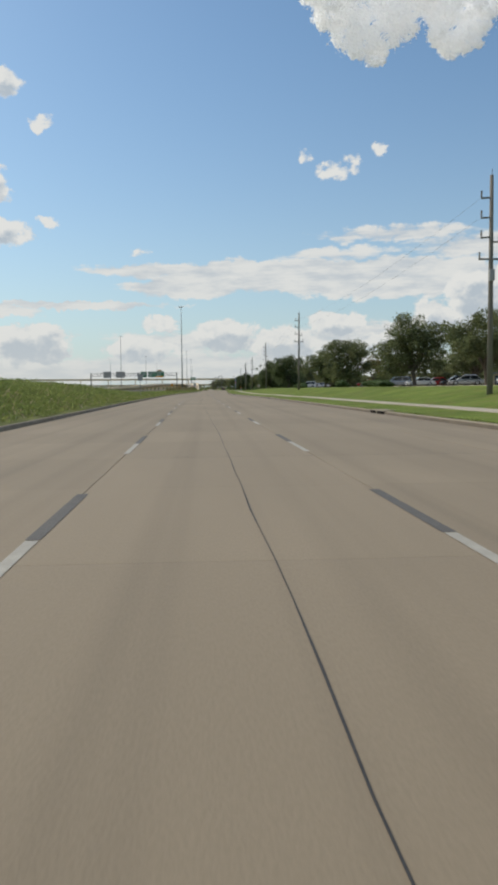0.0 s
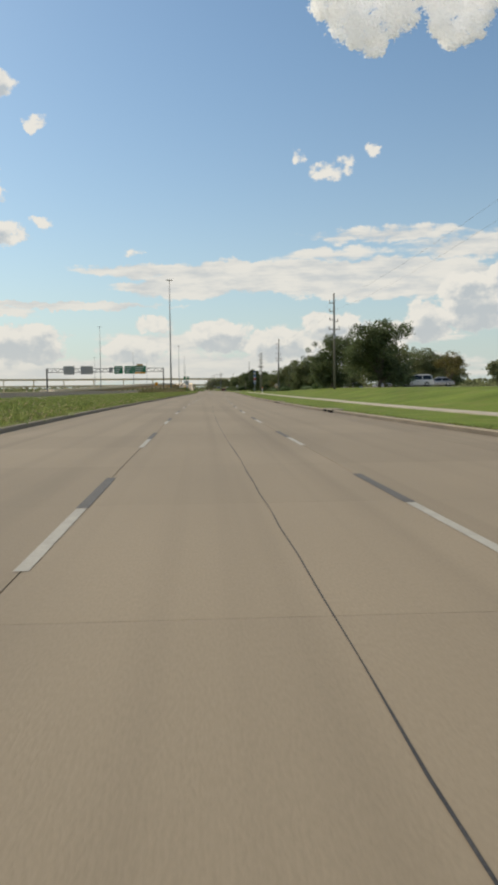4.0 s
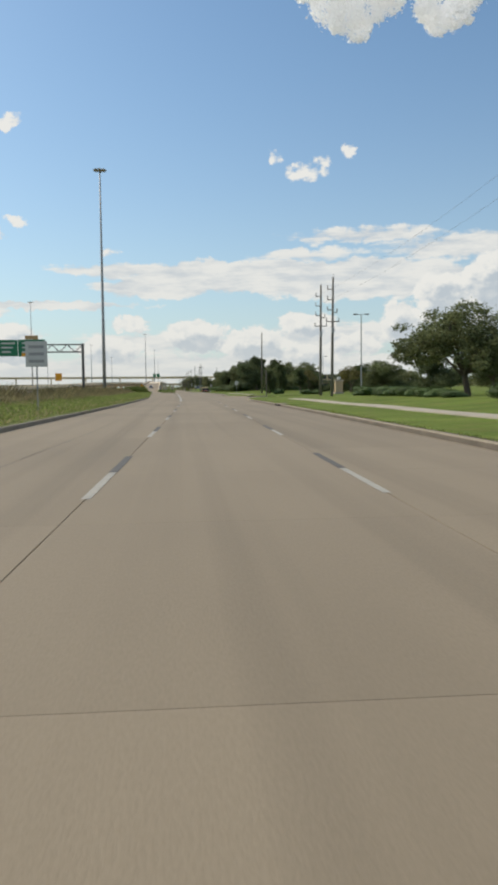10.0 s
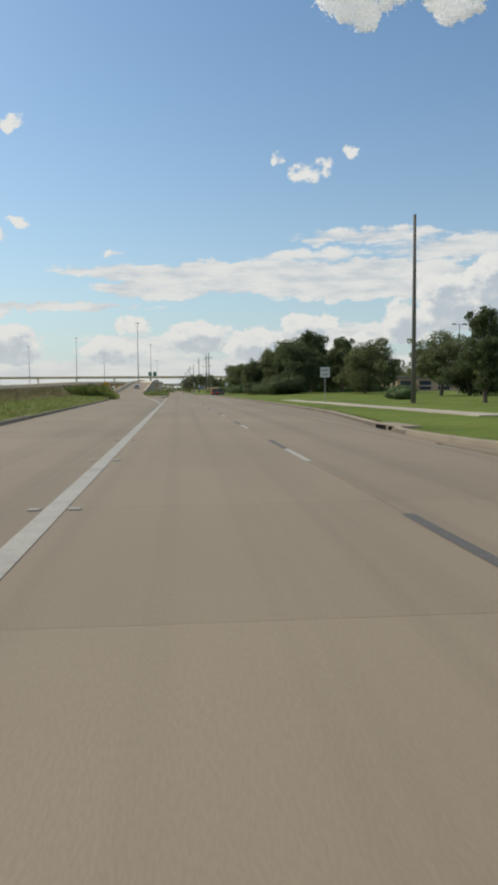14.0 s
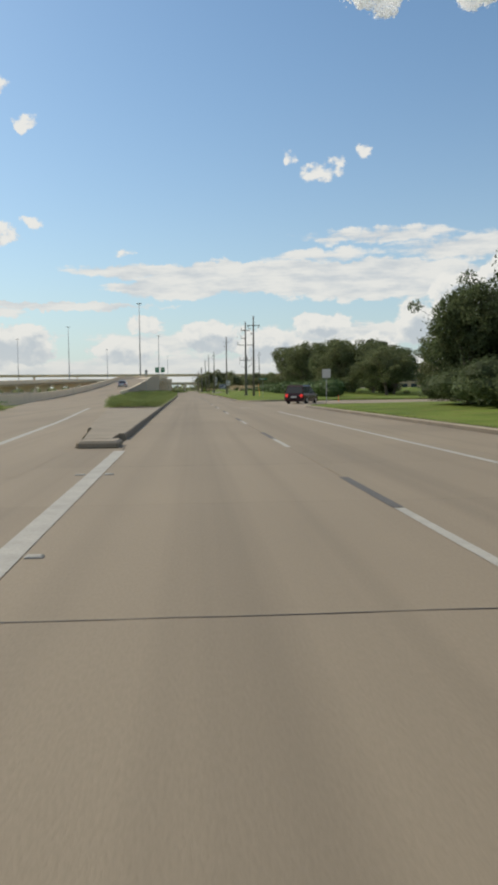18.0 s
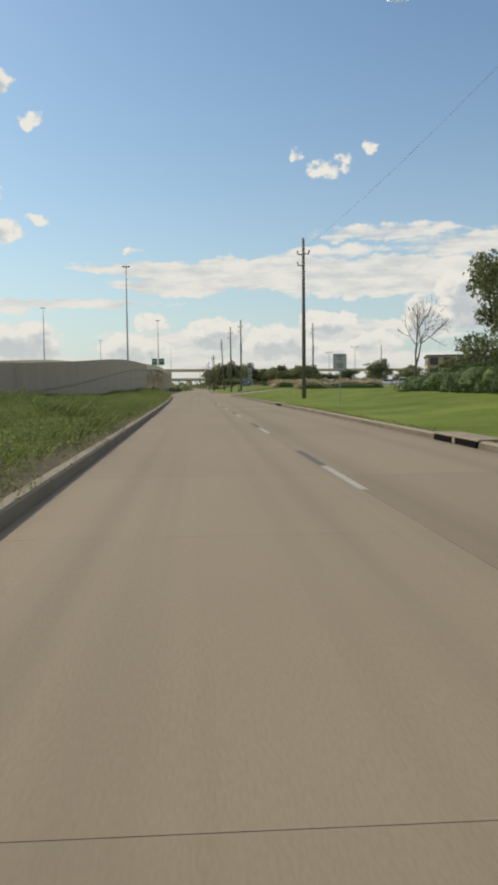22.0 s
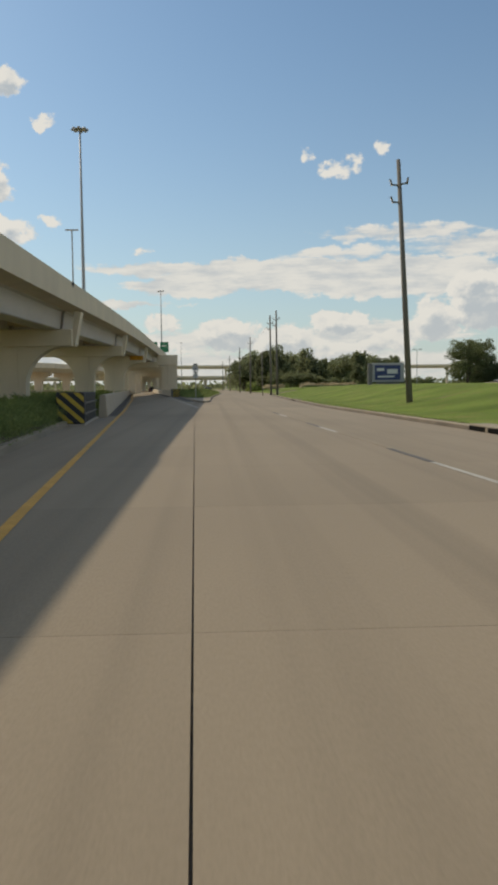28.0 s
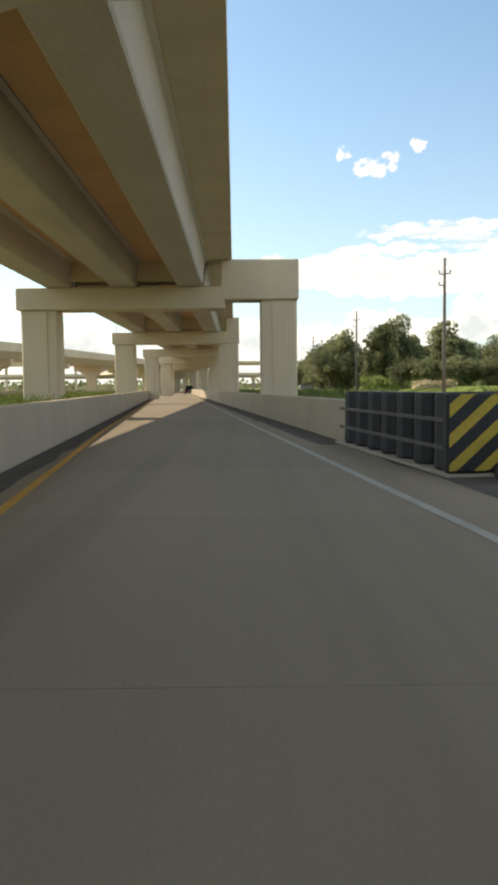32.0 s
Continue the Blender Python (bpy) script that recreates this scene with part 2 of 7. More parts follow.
M = {
    "road": material("road_concrete", (0.242, 0.198, 0.138), 0.85, vary=0.10, scale=0.5, fine_scale=60, bump=0.35, dist=0.004,
                     stain=0.32, stain_scale=0.22, per_island=0.05, per_object=0.05, stretch=(1, 0.25, 1), streak=0.38),
    "base": material("joint_sealant", (0.19, 0.16, 0.12), 0.9, vary=0.3),
    "seal": material("crack_sealant", (0.035, 0.034, 0.034), 0.7, vary=0.3),
    "kerb": material("kerb_concrete", (0.27, 0.23, 0.17), 0.88, vary=0.25, scale=1.2, fine_scale=35, stain=0.5, stain_scale=0.6),
    "walk": material("pavement_concrete", (0.41, 0.365, 0.295), 0.88, per_object=0.08, vary=0.12, scale=1.0, fine_scale=45, stain=0.15),
    "bridge": material("bridge_concrete", (0.73, 0.62, 0.46), 0.85, vary=0.10, scale=0.6, fine_scale=25, bump=0.2, dist=0.006,
                       stain=0.16, stain_scale=0.35, stretch=(1, 1, 0.5)),
    "girder": material("girder_concrete", (0.60, 0.545, 0.50), 0.88, vary=0.14, scale=0.5, fine_scale=18, bump=0.25, dist=0.006,
                       stain=0.25, stain_scale=0.45, stretch=(1, 0.35, 1)),
    "grime": material("gutter_grit", (0.085, 0.075, 0.062), 0.95, vary=0.45, scale=1.2, fine_scale=30, bump=0.6, dist=0.01, stain=0.4, stain_scale=1.5),
    # near-black paint that stands in for the shade inside the inlet mouths
    "mouth_shade": material("painted_mouth_shade", (0.008, 0.008, 0.008), 0.95, vary=0.1, bump=0, spec=0.05),
    "brown_brush": material("dry_brown_brush", (0.335, 0.275, 0.165), 0.85, vary=0.3, scale=0.4, fine_scale=5, bump=0, per_island=0.4,
                            tint=(0.29, 0.28, 0.14), spec=0.1, through_light=0.4),
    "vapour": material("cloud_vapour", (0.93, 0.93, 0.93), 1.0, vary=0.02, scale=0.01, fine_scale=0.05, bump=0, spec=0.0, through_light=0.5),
    "wall": material("wall_concrete", (0.46, 0.39, 0.29), 0.88, vary=0.12, scale=0.5, fine_scale=22, bump=0.3, stain=0.22,
                     stain_scale=0.3, stretch=(1, 1, 0.3)),
    "grass": material("mown_grass", (0.112, 0.168, 0.027), 0.9, vary=0.38, scale=0.25, fine_scale=9, bump=0.9, dist=0.06,
                      tint=(0.150, 0.200, 0.038), stain=0.25, stain_scale=0.15, spec=0.1, patch=((0.190, 0.168, 0.062), 0.9, 0.55)),
    "field": material("rough_field", (0.17, 0.19, 0.065), 0.95, vary=0.3, scale=0.05, fine_scale=2.0, bump=0.8, dist=0.1,
                      tint=(0.22, 0.20, 0.09), spec=0.2),
    "soil": material("bare_soil", (0.125, 0.105, 0.075), 0.95, vary=0.35, scale=0.6, fine_scale=8.0, bump=0.9, dist=0.05, spec=0.1),
    "gutter": material("grimy_kerb_face", (0.135, 0.112, 0.085), 0.9, vary=0.4, scale=0.8, fine_scale=20, bump=0.4, dist=0.01, stain=0.5, stain_scale=0.5),
    "verge": material("verge_turf", (0.135, 0.165, 0.050), 0.95, vary=0.35, scale=0.3, fine_scale=5.0, bump=0.9, dist=0.08,
                      tint=(0.17, 0.18, 0.065), spec=0.1),
    "weed": material("weed_leaves", (0.225, 0.305, 0.085), 0.7, vary=0.3, scale=0.4, fine_scale=5, bump=0, per_island=0.4,
                     tint=(0.26, 0.28, 0.10), spec=0.1, through_light=0.5),
    "lush": material("lush_weed_leaves", (0.205, 0.268, 0.096), 0.7, vary=0.3, scale=0.5, fine_scale=5, bump=0, per_island=0.4,
                     tint=(0.24, 0.28, 0.095), spec=0.1, through_light=0.45),
    "straw": material("pale_plume_grass", (0.52, 0.43, 0.27), 0.85, vary=0.3, scale=1.0, fine_scale=8, bump=0, per_island=0.35,
                      through_light=0.25),
    "leaf": material("oak_leaves", (0.158, 0.188, 0.092), 0.65, vary=0.3, scale=0.5, fine_scale=6, bump=0, per_island=0.45,
                     tint=(0.18, 0.198, 0.092), spec=0.15, through_light=0.52),
    "leaf_dark": material("dense_evergreen_leaves", (0.122, 0.152, 0.072), 0.65, vary=0.3, scale=0.5, fine_scale=6, bump=0,
                          per_island=0.45, spec=0.15, through_light=0.5),
    # far leaves paler than near ones: distance haze is put into the colour
    "leaf_hazed": material("hazed_wood_leaves", (0.195, 0.222, 0.120), 0.7, vary=0.35, scale=0.3, fine_scale=5, bump=0,
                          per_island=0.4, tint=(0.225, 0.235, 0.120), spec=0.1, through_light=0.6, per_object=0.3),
    "leaf_yellow": material("yellowing_leaves", (0.16, 0.14, 0.035), 0.6, vary=0.3, scale=0.5, fine_scale=6, bump=0, per_island=0.4,
                            through_light=0.25),
    "hedge": material("hedge_leaves", (0.080, 0.125, 0.038), 0.7, vary=0.3, scale=0.8, fine_scale=9, bump=0.5, per_island=0.4,
                      spec=0.3, through_light=0.15),
    "bark": material("bark", (0.13, 0.105, 0.08), 0.95, vary=0.35, scale=3, fine_scale=20, bump=0.9, dist=0.03, stretch=(1, 1, 0.3)),
    "wood": material("weathered_pole_wood", (0.185, 0.168, 0.142), 0.9, vary=0.25, scale=1.5, fine_scale=30, bump=0.6,
                     stretch=(1, 1, 0.06), per_object=0.12),
    "steel": material("galvanised_steel", (0.33, 0.335, 0.34), 0.6, 0.25, vary=0.06, scale=2, fine_scale=30, bump=0),
    "steel_dark": material("dark_weathered_steel", (0.12, 0.115, 0.11), 0.6, 0.5, vary=0.2, scale=2, fine_scale=25),
    "wire": material("cable_sheath", (0.13, 0.13, 0.135), 0.6, vary=0.1, bump=0),
    "insulator": material("insulator_glaze", (0.22, 0.20, 0.19), 0.3, vary=0.1, bump=0),
    "white": material("road_paint_white", (0.37, 0.355, 0.31), 0.75, vary=0.2, scale=2, fine_scale=25, bump=0.2, dist=0.003,
                      stain=0.4, stain_scale=1.5),
    "black": material("road_paint_black", (0.10, 0.096, 0.09), 0.8, vary=0.25, scale=2, fine_scale=25, stain=0.3, stain_scale=2),
    "yellow": material("road_paint_yellow", (0.58, 0.32, 0.045), 0.75, vary=0.2, scale=2, fine_scale=25, stain=0.3, stain_scale=1.5),
    "sign_white": material("sign_sheet_white", (0.58, 0.58, 0.56), 0.45, vary=0.05, bump=0),
    "sign_grey": material("sign_back_aluminium", (0.35, 0.35, 0.35), 0.5, 0.4, vary=0.1, bump=0),
    "sign_green": material("sign_sheet_green", (0.012, 0.17, 0.075), 0.45, vary=0.08, bump=0),
    "sign_brown": material("sign_sheet_tan", (0.42, 0.28, 0.12), 0.45, vary=0.08, bump=0),
    "sign_yellow": material("sign_sheet_yellow", (0.80, 0.36, 0.012), 0.45, vary=0.06, bump=0),
    "sign_blue": material("sign_sheet_blue", (0.06, 0.14, 0.30), 0.45, vary=0.08, bump=0),
    "sign_red": material("sign_sheet_red", (0.36, 0.02, 0.05), 0.45, vary=0.08, bump=0),
    "sign_black": material("sign_sheet_black", (0.03, 0.03, 0.03), 0.5, vary=0.1, bump=0),
    "barrel": material("black_plastic", (0.022, 0.022, 0.026), 0.55, vary=0.2, scale=3, fine_scale=20),
    "chevron": material("faded_yellow_sheet", (0.55, 0.40, 0.05), 0.6, vary=0.2, scale=3, fine_scale=15, stain=0.3, stain_scale=3),
    "iron": material("cast_iron", (0.03, 0.028, 0.027), 0.8, 0.2, vary=0.3),
    "rubber": material("tyre_rubber", (0.02, 0.02, 0.02), 0.85, vary=0.2),
    "alloy": material("wheel_alloy", (0.5, 0.5, 0.5), 0.35, 0.9, vary=0.05, bump=0),
    "glass": material("car_window_tint", (0.02, 0.025, 0.03), 0.08, vary=0.05, bump=0),
    "maroon": material("car_paint_maroon", (0.030, 0.006, 0.008), 0.25, 0.2, vary=0.05, bump=0),
    "silver": material("car_paint_silver", (0.45, 0.46, 0.47), 0.28, 0.5, vary=0.05, bump=0),
    "paint_white": material("car_paint_white", (0.75, 0.75, 0.73), 0.25, vary=0.04, bump=0),
    "paint_black": material("car_paint_black", (0.015, 0.015, 0.017), 0.22, vary=0.05, bump=0),
    "paint_red": material("car_paint_red", (0.30, 0.02, 0.02), 0.25, vary=0.05, bump=0),
    "lamp_red": material("tail_lamp_lens", (0.35, 0.012, 0.01), 0.2, vary=0.05, bump=0),
    "lamp_clear": material("head_lamp_lens", (0.65, 0.65, 0.62), 0.15, vary=0.05, bump=0),
    "stucco": material("tan_stucco", (0.50, 0.38, 0.235), 0.9, vary=0.10, scale=0.4, fine_scale=12, stain=0.1),
    "roof": material("roof_sheet", (0.17, 0.165, 0.16), 0.7, vary=0.15, scale=0.5, fine_scale=8),
    # warm light bounced off the ground is put into this bright orange tone
    "soffit": material("stained_bounce_lit_soffit", (0.72, 0.46, 0.27), 0.88, vary=0.15, scale=0.7, fine_scale=15, stain=0.2, stain_scale=0.5),
    "pane": material("window_glass", (0.03, 0.04, 0.05), 0.1, vary=0.05, bump=0),
    "screen": material("sign_screen_blue", (0.025, 0.04, 0.14), 0.3, vary=0.2, scale=2, bump=0),
    "orange": material("marker_orange", (0.7, 0.16, 0.02), 0.6, vary=0.1, bump=0),
}

# glow added to the cloud in place of daylight scattered many times within it
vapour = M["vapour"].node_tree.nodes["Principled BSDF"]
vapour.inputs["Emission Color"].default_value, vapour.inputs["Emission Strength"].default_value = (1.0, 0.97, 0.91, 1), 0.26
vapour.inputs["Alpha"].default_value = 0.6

lit_lens = M["brake_lit"] = material("lit_brake_lens", (0.5, 0.02, 0.015), 0.3, vary=0.05, bump=0)
lit_lens.node_tree.nodes["Principled BSDF"].inputs["Emission Color"].default_value = (1.0, 0.05, 0.03, 1)
lit_lens.node_tree.nodes["Principled BSDF"].inputs["Emission Strength"].default_value = 0.5


# ------------------------------------------------------------------ mesh helpers
class Shape:
    """Collects vertices and faces of one mesh."""

    def __init__(self):
        self.v, self.f = [], []

    def add(self, verts, faces):
        k = len(self.v)
        self.v += [tuple(p) for p in verts]
        self.f += [tuple(i + k for i in f) for f in faces]
        return self

    def box(self, x0, x1, y0, y1, z0, z1, bevel=0.0, m=None):
        if bevel:
            b = bevel
            ring = [(x0 + b, y0), (x1 - b, y0), (x1, y0 + b), (x1, y1 - b), (x1 - b, y1), (x0 + b, y1), (x0, y1 - b), (x0, y0 + b)]
            cx, cy = (x0 + x1) / 2, (y0 + y1) / 2
            def inset(p):
                return (p[0] + (b if p[0] < cx else -b), p[1] + (b if p[1] < cy else -b))
            levels = [[(*inset(p), z0) for p in ring], [(*p, z0 + b) for p in ring], [(*p, z1 - b) for p in ring], [(*inset(p), z1) for p in ring]]
            return self.loft(levels, m)
        vs = [(x, y, z) for z in (z0, z1) for x, y in ((x0, y0), (x1, y0), (x1, y1), (x0, y1))]
        if m is not None:
            vs = [m @ Vector(p) for p in vs]
        return self.add(vs, [(3, 2, 1, 0), (4, 5, 6, 7), (0, 1, 5, 4), (1, 2, 6, 5), (2, 3, 7, 6), (3, 0, 4, 7)])

    def loft(self, rings, m=None, closed=True, caps=True):
        n = len(rings[0])
        vs = [p for r in rings for p in r]
        if m is not None:
            vs = [m @ Vector(p) for p in vs]
        fs = [(k * n + i, k * n + (i + 1) % n, (k + 1) * n + (i + 1) % n, (k + 1) * n + i)
              for k in range(len(rings) - 1) for i in range(n if closed else n - 1)]
        if caps and closed:
            fs += [tuple(reversed(range(n))), tuple(range((len(rings) - 1) * n, len(rings) * n))]
        return self.add(vs, fs)

    def tube(self, path, radii, sides=8, caps=True):
        """A round tapered limb along a path of points."""
        rings = []
        for i, p in enumerate(path):
            a, b = Vector(path[max(0, i - 1)]), Vector(path[min(len(path) - 1, i + 1)])
            way = (b - a).normalized()
            side = way.cross(Vector((0.31, 0.95, 0.05))).normalized()
            up = way.cross(side)
            r = radii[i]
            rings.append([Vector(p) + (side * math.cos(q) + up * math.sin(q)) * r for q in (2 * math.pi * j / sides for j in range(sides))])
        return self.loft(rings, caps=caps)

    def make(self, name, mat, parent=None, label="", smooth=False):
        me = bpy.data.meshes.new(name)
        me.from_pydata(self.v, [], self.f)
        me.validate()
        me.materials.append(M[mat])
        if smooth:
            me.polygons.foreach_set("use_smooth", [True] * len(me.polygons))
        me.update()
        ob = new(name, me)
        if parent is not None:
            ob.parent = parent
        if label:
            ob["label"] = label
        return ob


def thing(name, label, category, group="", m=None, kind=""):
    ob = tagged(new(name), label, category, group, kind)
    if m is not None:
        ob.matrix_basis = m
    return ob


def structure(shape, name, mat, label, category=""):
    return tagged(shape.make(name, mat), label, category, kind="structure")


# ------------------------------------------------------------------ the plan: lines along the drive (y is the way along the road)
KNOT_Y = [-140, 0, 19, 44, 80, 165, 202, 226, 263, 287, 311, 348, 372, 409, 433, 518, 555, 580, 604, 640, 665, 701, 726, 750, 824, 2200]
KNOT_X = [5.3, 3.75, 3.5, 3.05, 2.5, 1.95, 2.6, 3.2, 4.05, 4.74, 5.35, 6.2, 6.6, 6.8, 6.6, 6.06, 5.7, 5.39, 5.17, 4.92, 4.68, 4.31, 3.88, 3.44, 1.99, -25.0]
LINE_Y = np.arange(-140, 2200, 4.0)
_k = np.exp(-0.5 * (np.arange(-12, 13) / 5.0) ** 2)
LINE_X = np.convolve(np.pad(np.interp(LINE_Y, KNOT_Y, KNOT_X), 12, mode="edge"), _k / _k.sum(), "valid")


def line_x(s):
    """x of the lane line on the drive's right-hand side."""
    return float(np.interp(s, LINE_Y, LINE_X))


def curve(*knots):
    ys, xs = [k[0] for k in knots], [k[1] for k in knots]
    return lambda s: float(np.interp(s, ys, xs))


KERB_R = curve((-140, 6.6), (100, 6.6), (130, 5.6), (168, 4.3), (225, 3.65), (390, 3.7), (436, 3.8), (446, 4.6), (458, 5.7), (475, 6.1), (590, 6.1),
               (606, 5.0), (620, 3.15), (645, 3.45), (690, 3.8), (760, 3.95), (830, 3.9), (860, 4.0), (889, 5.4), (962, 9.6), (1100, 12.0), (1300, 14.0), (2000, 14.0))
KERB_L = curve((-140, -8.45), (415, -8.45), (447, -9.1), (524, -11.5), (553, -12.6))
ISLAND_R = curve((553, -3.85), (720, -3.9), (747, -4.02), (770, -4.5), (800, -6.3), (827, -7.85), (846, -8.9))


def deck_x(s):
    """x of the flyover's outer edge."""
    return -10.0 - 0.013 * (s - 920) - (0.0006 * (s - 1000) ** 2 if s > 1000 else 0.0)


# top of the flyover's parapet; the roadway lies 0.95 m below it
_rail = curve((560, 0.95), (640, 1.0), (698, 2.7), (727, 3.8), (755, 5.2), (780, 5.7), (829, 6.4), (845, 6.85), (870, 7.5), (900, 8.08), (950, 8.2), (1400, 9.5))
RAIL_Y = np.arange(560, 1500, 4.0)
_k = np.exp(-0.5 * (np.arange(-15, 16) / 5.0) ** 2)
RAIL_H = np.convolve(np.pad([_rail(s) for s in RAIL_Y], 15, mode="edge"), _k / _k.sum(), "valid")


def RAIL_Z(s):
    return float(np.interp(s, RAIL_Y, RAIL_H))


RAMP_L0 = curve((534, -5.4), (547, -6.0), (586, -9.0), (611, -12.6), (640, -16.2))
RAMP_R = curve((553, 0.9), (566, -0.25), (580, -1.4), (600, -3.3), (620, -4.8), (640, -5.7), (700, -7.0), (760, -7.9), (829, -8.8))


def step(a, b, d):
    n = max(1, int(round((b - a) / d)))
    return [a + (b - a) * i / n for i in range(n + 1)]


def strip(shape, ys, left, right, z, thick=0.0, zr=None):
    """A ribbon along the road between two x-lines; with sides where thick."""
    zr = zr or z
    tops = [((left(s), s, z(s)), (right(s), s, zr(s))) for s in ys]
    if not thick:
        return shape.add([p for t in tops for p in t], [(2 * i, 2 * i + 1, 2 * i + 3, 2 * i + 2) for i in range(len(ys) - 1)])
    rings = [[a, b, (b[0], b[1], b[2] - thick), (a[0], a[1], a[2] - thick)] for a, b in tops]
    return shape.loft(rings)


# ------------------------------------------------------------------ ground, road, kerbs
g = Shape()
xs_, ys_ = [-2600, -700, -200, -60, 60, 200, 700, 2600], [-400, -140, 200, 600, 1000, 1600, 2600, 4500]
g.add([(x, y, -0.09) for y in ys_ for x in xs_], [(j * 8 + i, j * 8 + i + 1, j * 8 + i + 9, j * 8 + i + 8) for j in range(7) for i in range(7)])
structure(g, "ground", "field", "flat rough field of dry and green grass reaching the horizon", "ground")


def road_left(s):
    return line_x(s) + (KERB_L(s) if s < 553 else ISLAND_R(s))


def road_right(s):
    return line_x(s) + KERB_R(s)


NOSE_L = curve((880.5, -2.5), (882, -2.85), (885, -3.15), (896, -4.15), (918, -5.9), (1020, -14.8), (1300, -30))       # x of the ramp's right-hand kerb
NOSE_R = curve((880.5, -2.2), (882, -1.85), (885, -1.75), (911, -1.6), (935, -0.9), (981, 0.8), (1300, -3.0))          # x of the frontage road's left-hand kerb past the nose

base = Shape()
strip(base, step(-140, 846, 8), road_left, road_right, lambda s: -0.03)
strip(base, step(846, 1300, 8), lambda s: -9.0 - 0.093 * (s - 872) - 0.3, road_right, lambda s: -0.03)
structure(base, "road_bed", "base", "dark sealed bed in the joints under the concrete road", "road")

road = Shape()
road_thing = thing("road", "tan-grey worn concrete road in jointed slabs", "road", kind="structure")
single = [0]


def slabs(bounds, s0, s1, pitch=4.57, gap=0.005):
    """Concrete slabs between neighbouring x-lines, with open joints; those of the lane driven in are pieces of their own."""
    n = max(1, int(round((s1 - s0) / pitch)))
    for k in range(n):
        a, b = s0 + (s1 - s0) * k / n + gap / 2, s0 + (s1 - s0) * (k + 1) / n - gap / 2
        for p, q in zip(bounds, bounds[1:]):
            if q(a) - p(a) < 0.25 and q(b) - p(b) < 0.25:
                continue
            e = 0.006
            c = [(p(a) + e, a), (q(a) - e, a), (q(b) - e, b), (p(b) + e, b)]
            if c[1][0] <= c[0][0] or c[2][0] <= c[3][0]:
                continue
            own = single[0] < 300 and -20 < a < 900 and p(a) < line_x(a) < q(a) + 0.1
            own = own or (single[0] < 300 and 0 < a < 870 and abs(q(a) - line_x(a)) < 0.05)
            home = Shape() if own else road
            home.add([(x, y, 0.0) for x, y in c] + [(x, y, -0.04) for x, y in c],
                     [(0, 1, 2, 3), (4, 5, 1, 0), (5, 6, 2, 1), (6, 7, 3, 2), (7, 4, 0, 3)])
            if own:
                home.make("slab", "road", road_thing)
                single[0] += 1


slabs([road_left, lambda s: line_x(s) - 3.66, line_x, lambda s: line_x(s) + min(3.6, KERB_R(s)), road_right], -140, 553)
slabs([road_left, line_x, lambda s: line_x(s) + min(3.6, KERB_R(s)), road_right], 553, 747)
slabs([road_left, lambda s: line_x(s) - 4.03, line_x, road_right], 747, 846)
RAMP_L = lambda s: -8.9 - 0.093 * (s - 872)
slabs([RAMP_L, lambda s: (line_x(s) - 4.03) if s < 884 else NOSE_L(s)], 846, 1300)
slabs([lambda s: (line_x(s) - 4.03) if s < 884 else NOSE_R(s), lambda s: max(line_x(s), NOSE_R(s) + 3.5) if s > 884 else line_x(s), road_right], 846, 1300)
rest = road.make("outer_slabs", "road", road_thing)
rest["kind"] = "stuff"

# low rise of the lawn on the right
MOUND = curve((-140, 1.15), (250, 1.1), (330, 0.5), (420, 0.1), (530, 0.1), (556, 0.5), (582, 0.4), (592, 0.05), (640, 0.1), (690, 0.6), (735, 0.85), (765, 0.7), (780, 0.7),
              (808, 0.95), (860, 1.25), (900, 1.35), (950, 1.15), (1030, 0.9), (1100, 0.05), (2000, 0.05))


def rise(s, o):
    """Height of the lawn's rise at o metres from the kerb."""
    f = min(1.0, max(0.0, (o - 4.0) / 9.0 if s < 606 else (o - 1.5) / 8.0))
    return MOUND(s) * f * f * (3 - 2 * f)


# side streets and driveways on the right: kerb ends, corner radius, slant, length
MOUTHS = [(384, 438, 6.0, 0.0, 130, "side_street"), (590, 621, 5.0, 0.0, 70, "driveway"), (767, 808, 5.0, 0.15, 60, "driveway"), (943, 975, 5.0, 0.15, 60, "driveway")]
for s0, s1, out, slant, length, name in MOUTHS:
    d = Shape()
    x0 = min(road_right(s0), road_right(s1)) - 0.15
    def piece(q):
        h = [rise(min(max(y, s0), s1), x - road_right(min(max(y, s0), s1))) for x, y in q]
        d.add([(x, y, 0.003 + z) for (x, y), z in zip(q, h)] + [(x, y, -0.05 + z) for (x, y), z in zip(q, h)], [(0, 1, 2, 3), (4, 5, 1, 0), (5, 6, 2, 1), (6, 7, 3, 2), (7, 4, 0, 3)])
    edge_a, edge_b, far = road_right(s0) - 0.05, road_right(s1) - 0.05, x0 + out + 1.5
    for i in range(5):
        f, g = i / 5, (i + 1) / 5
        piece([(edge_a + (far - edge_a) * f, s0), (edge_a + (far - edge_a) * g, s0), (edge_b + (far - edge_b) * g, s1), (edge_b + (far - edge_b) * f, s1)])
    n = int((length - out) / 4.5)
    for i in range(n):
        u0, u1 = out + 1.52 + i * 4.5, out + 1.5 + (i + 1) * 4.5
        a0, a1 = slant * (u0 - out), slant * (u1 - out)
        piece([(x0 + u0, s0 - 3 + a0), (x0 + u1, s0 - 3 + a1), (x0 + u1, s1 + 3 + a1), (x0 + u0, s1 + 3 + a0)])
    structure(d, name, "road", "pale concrete side road leaving the frontage road", "road")

# kerbs: a stone-grey step with a rounded top edge
OPEN_R = [(384, 438), (590, 621), (767, 808), (943, 975)]


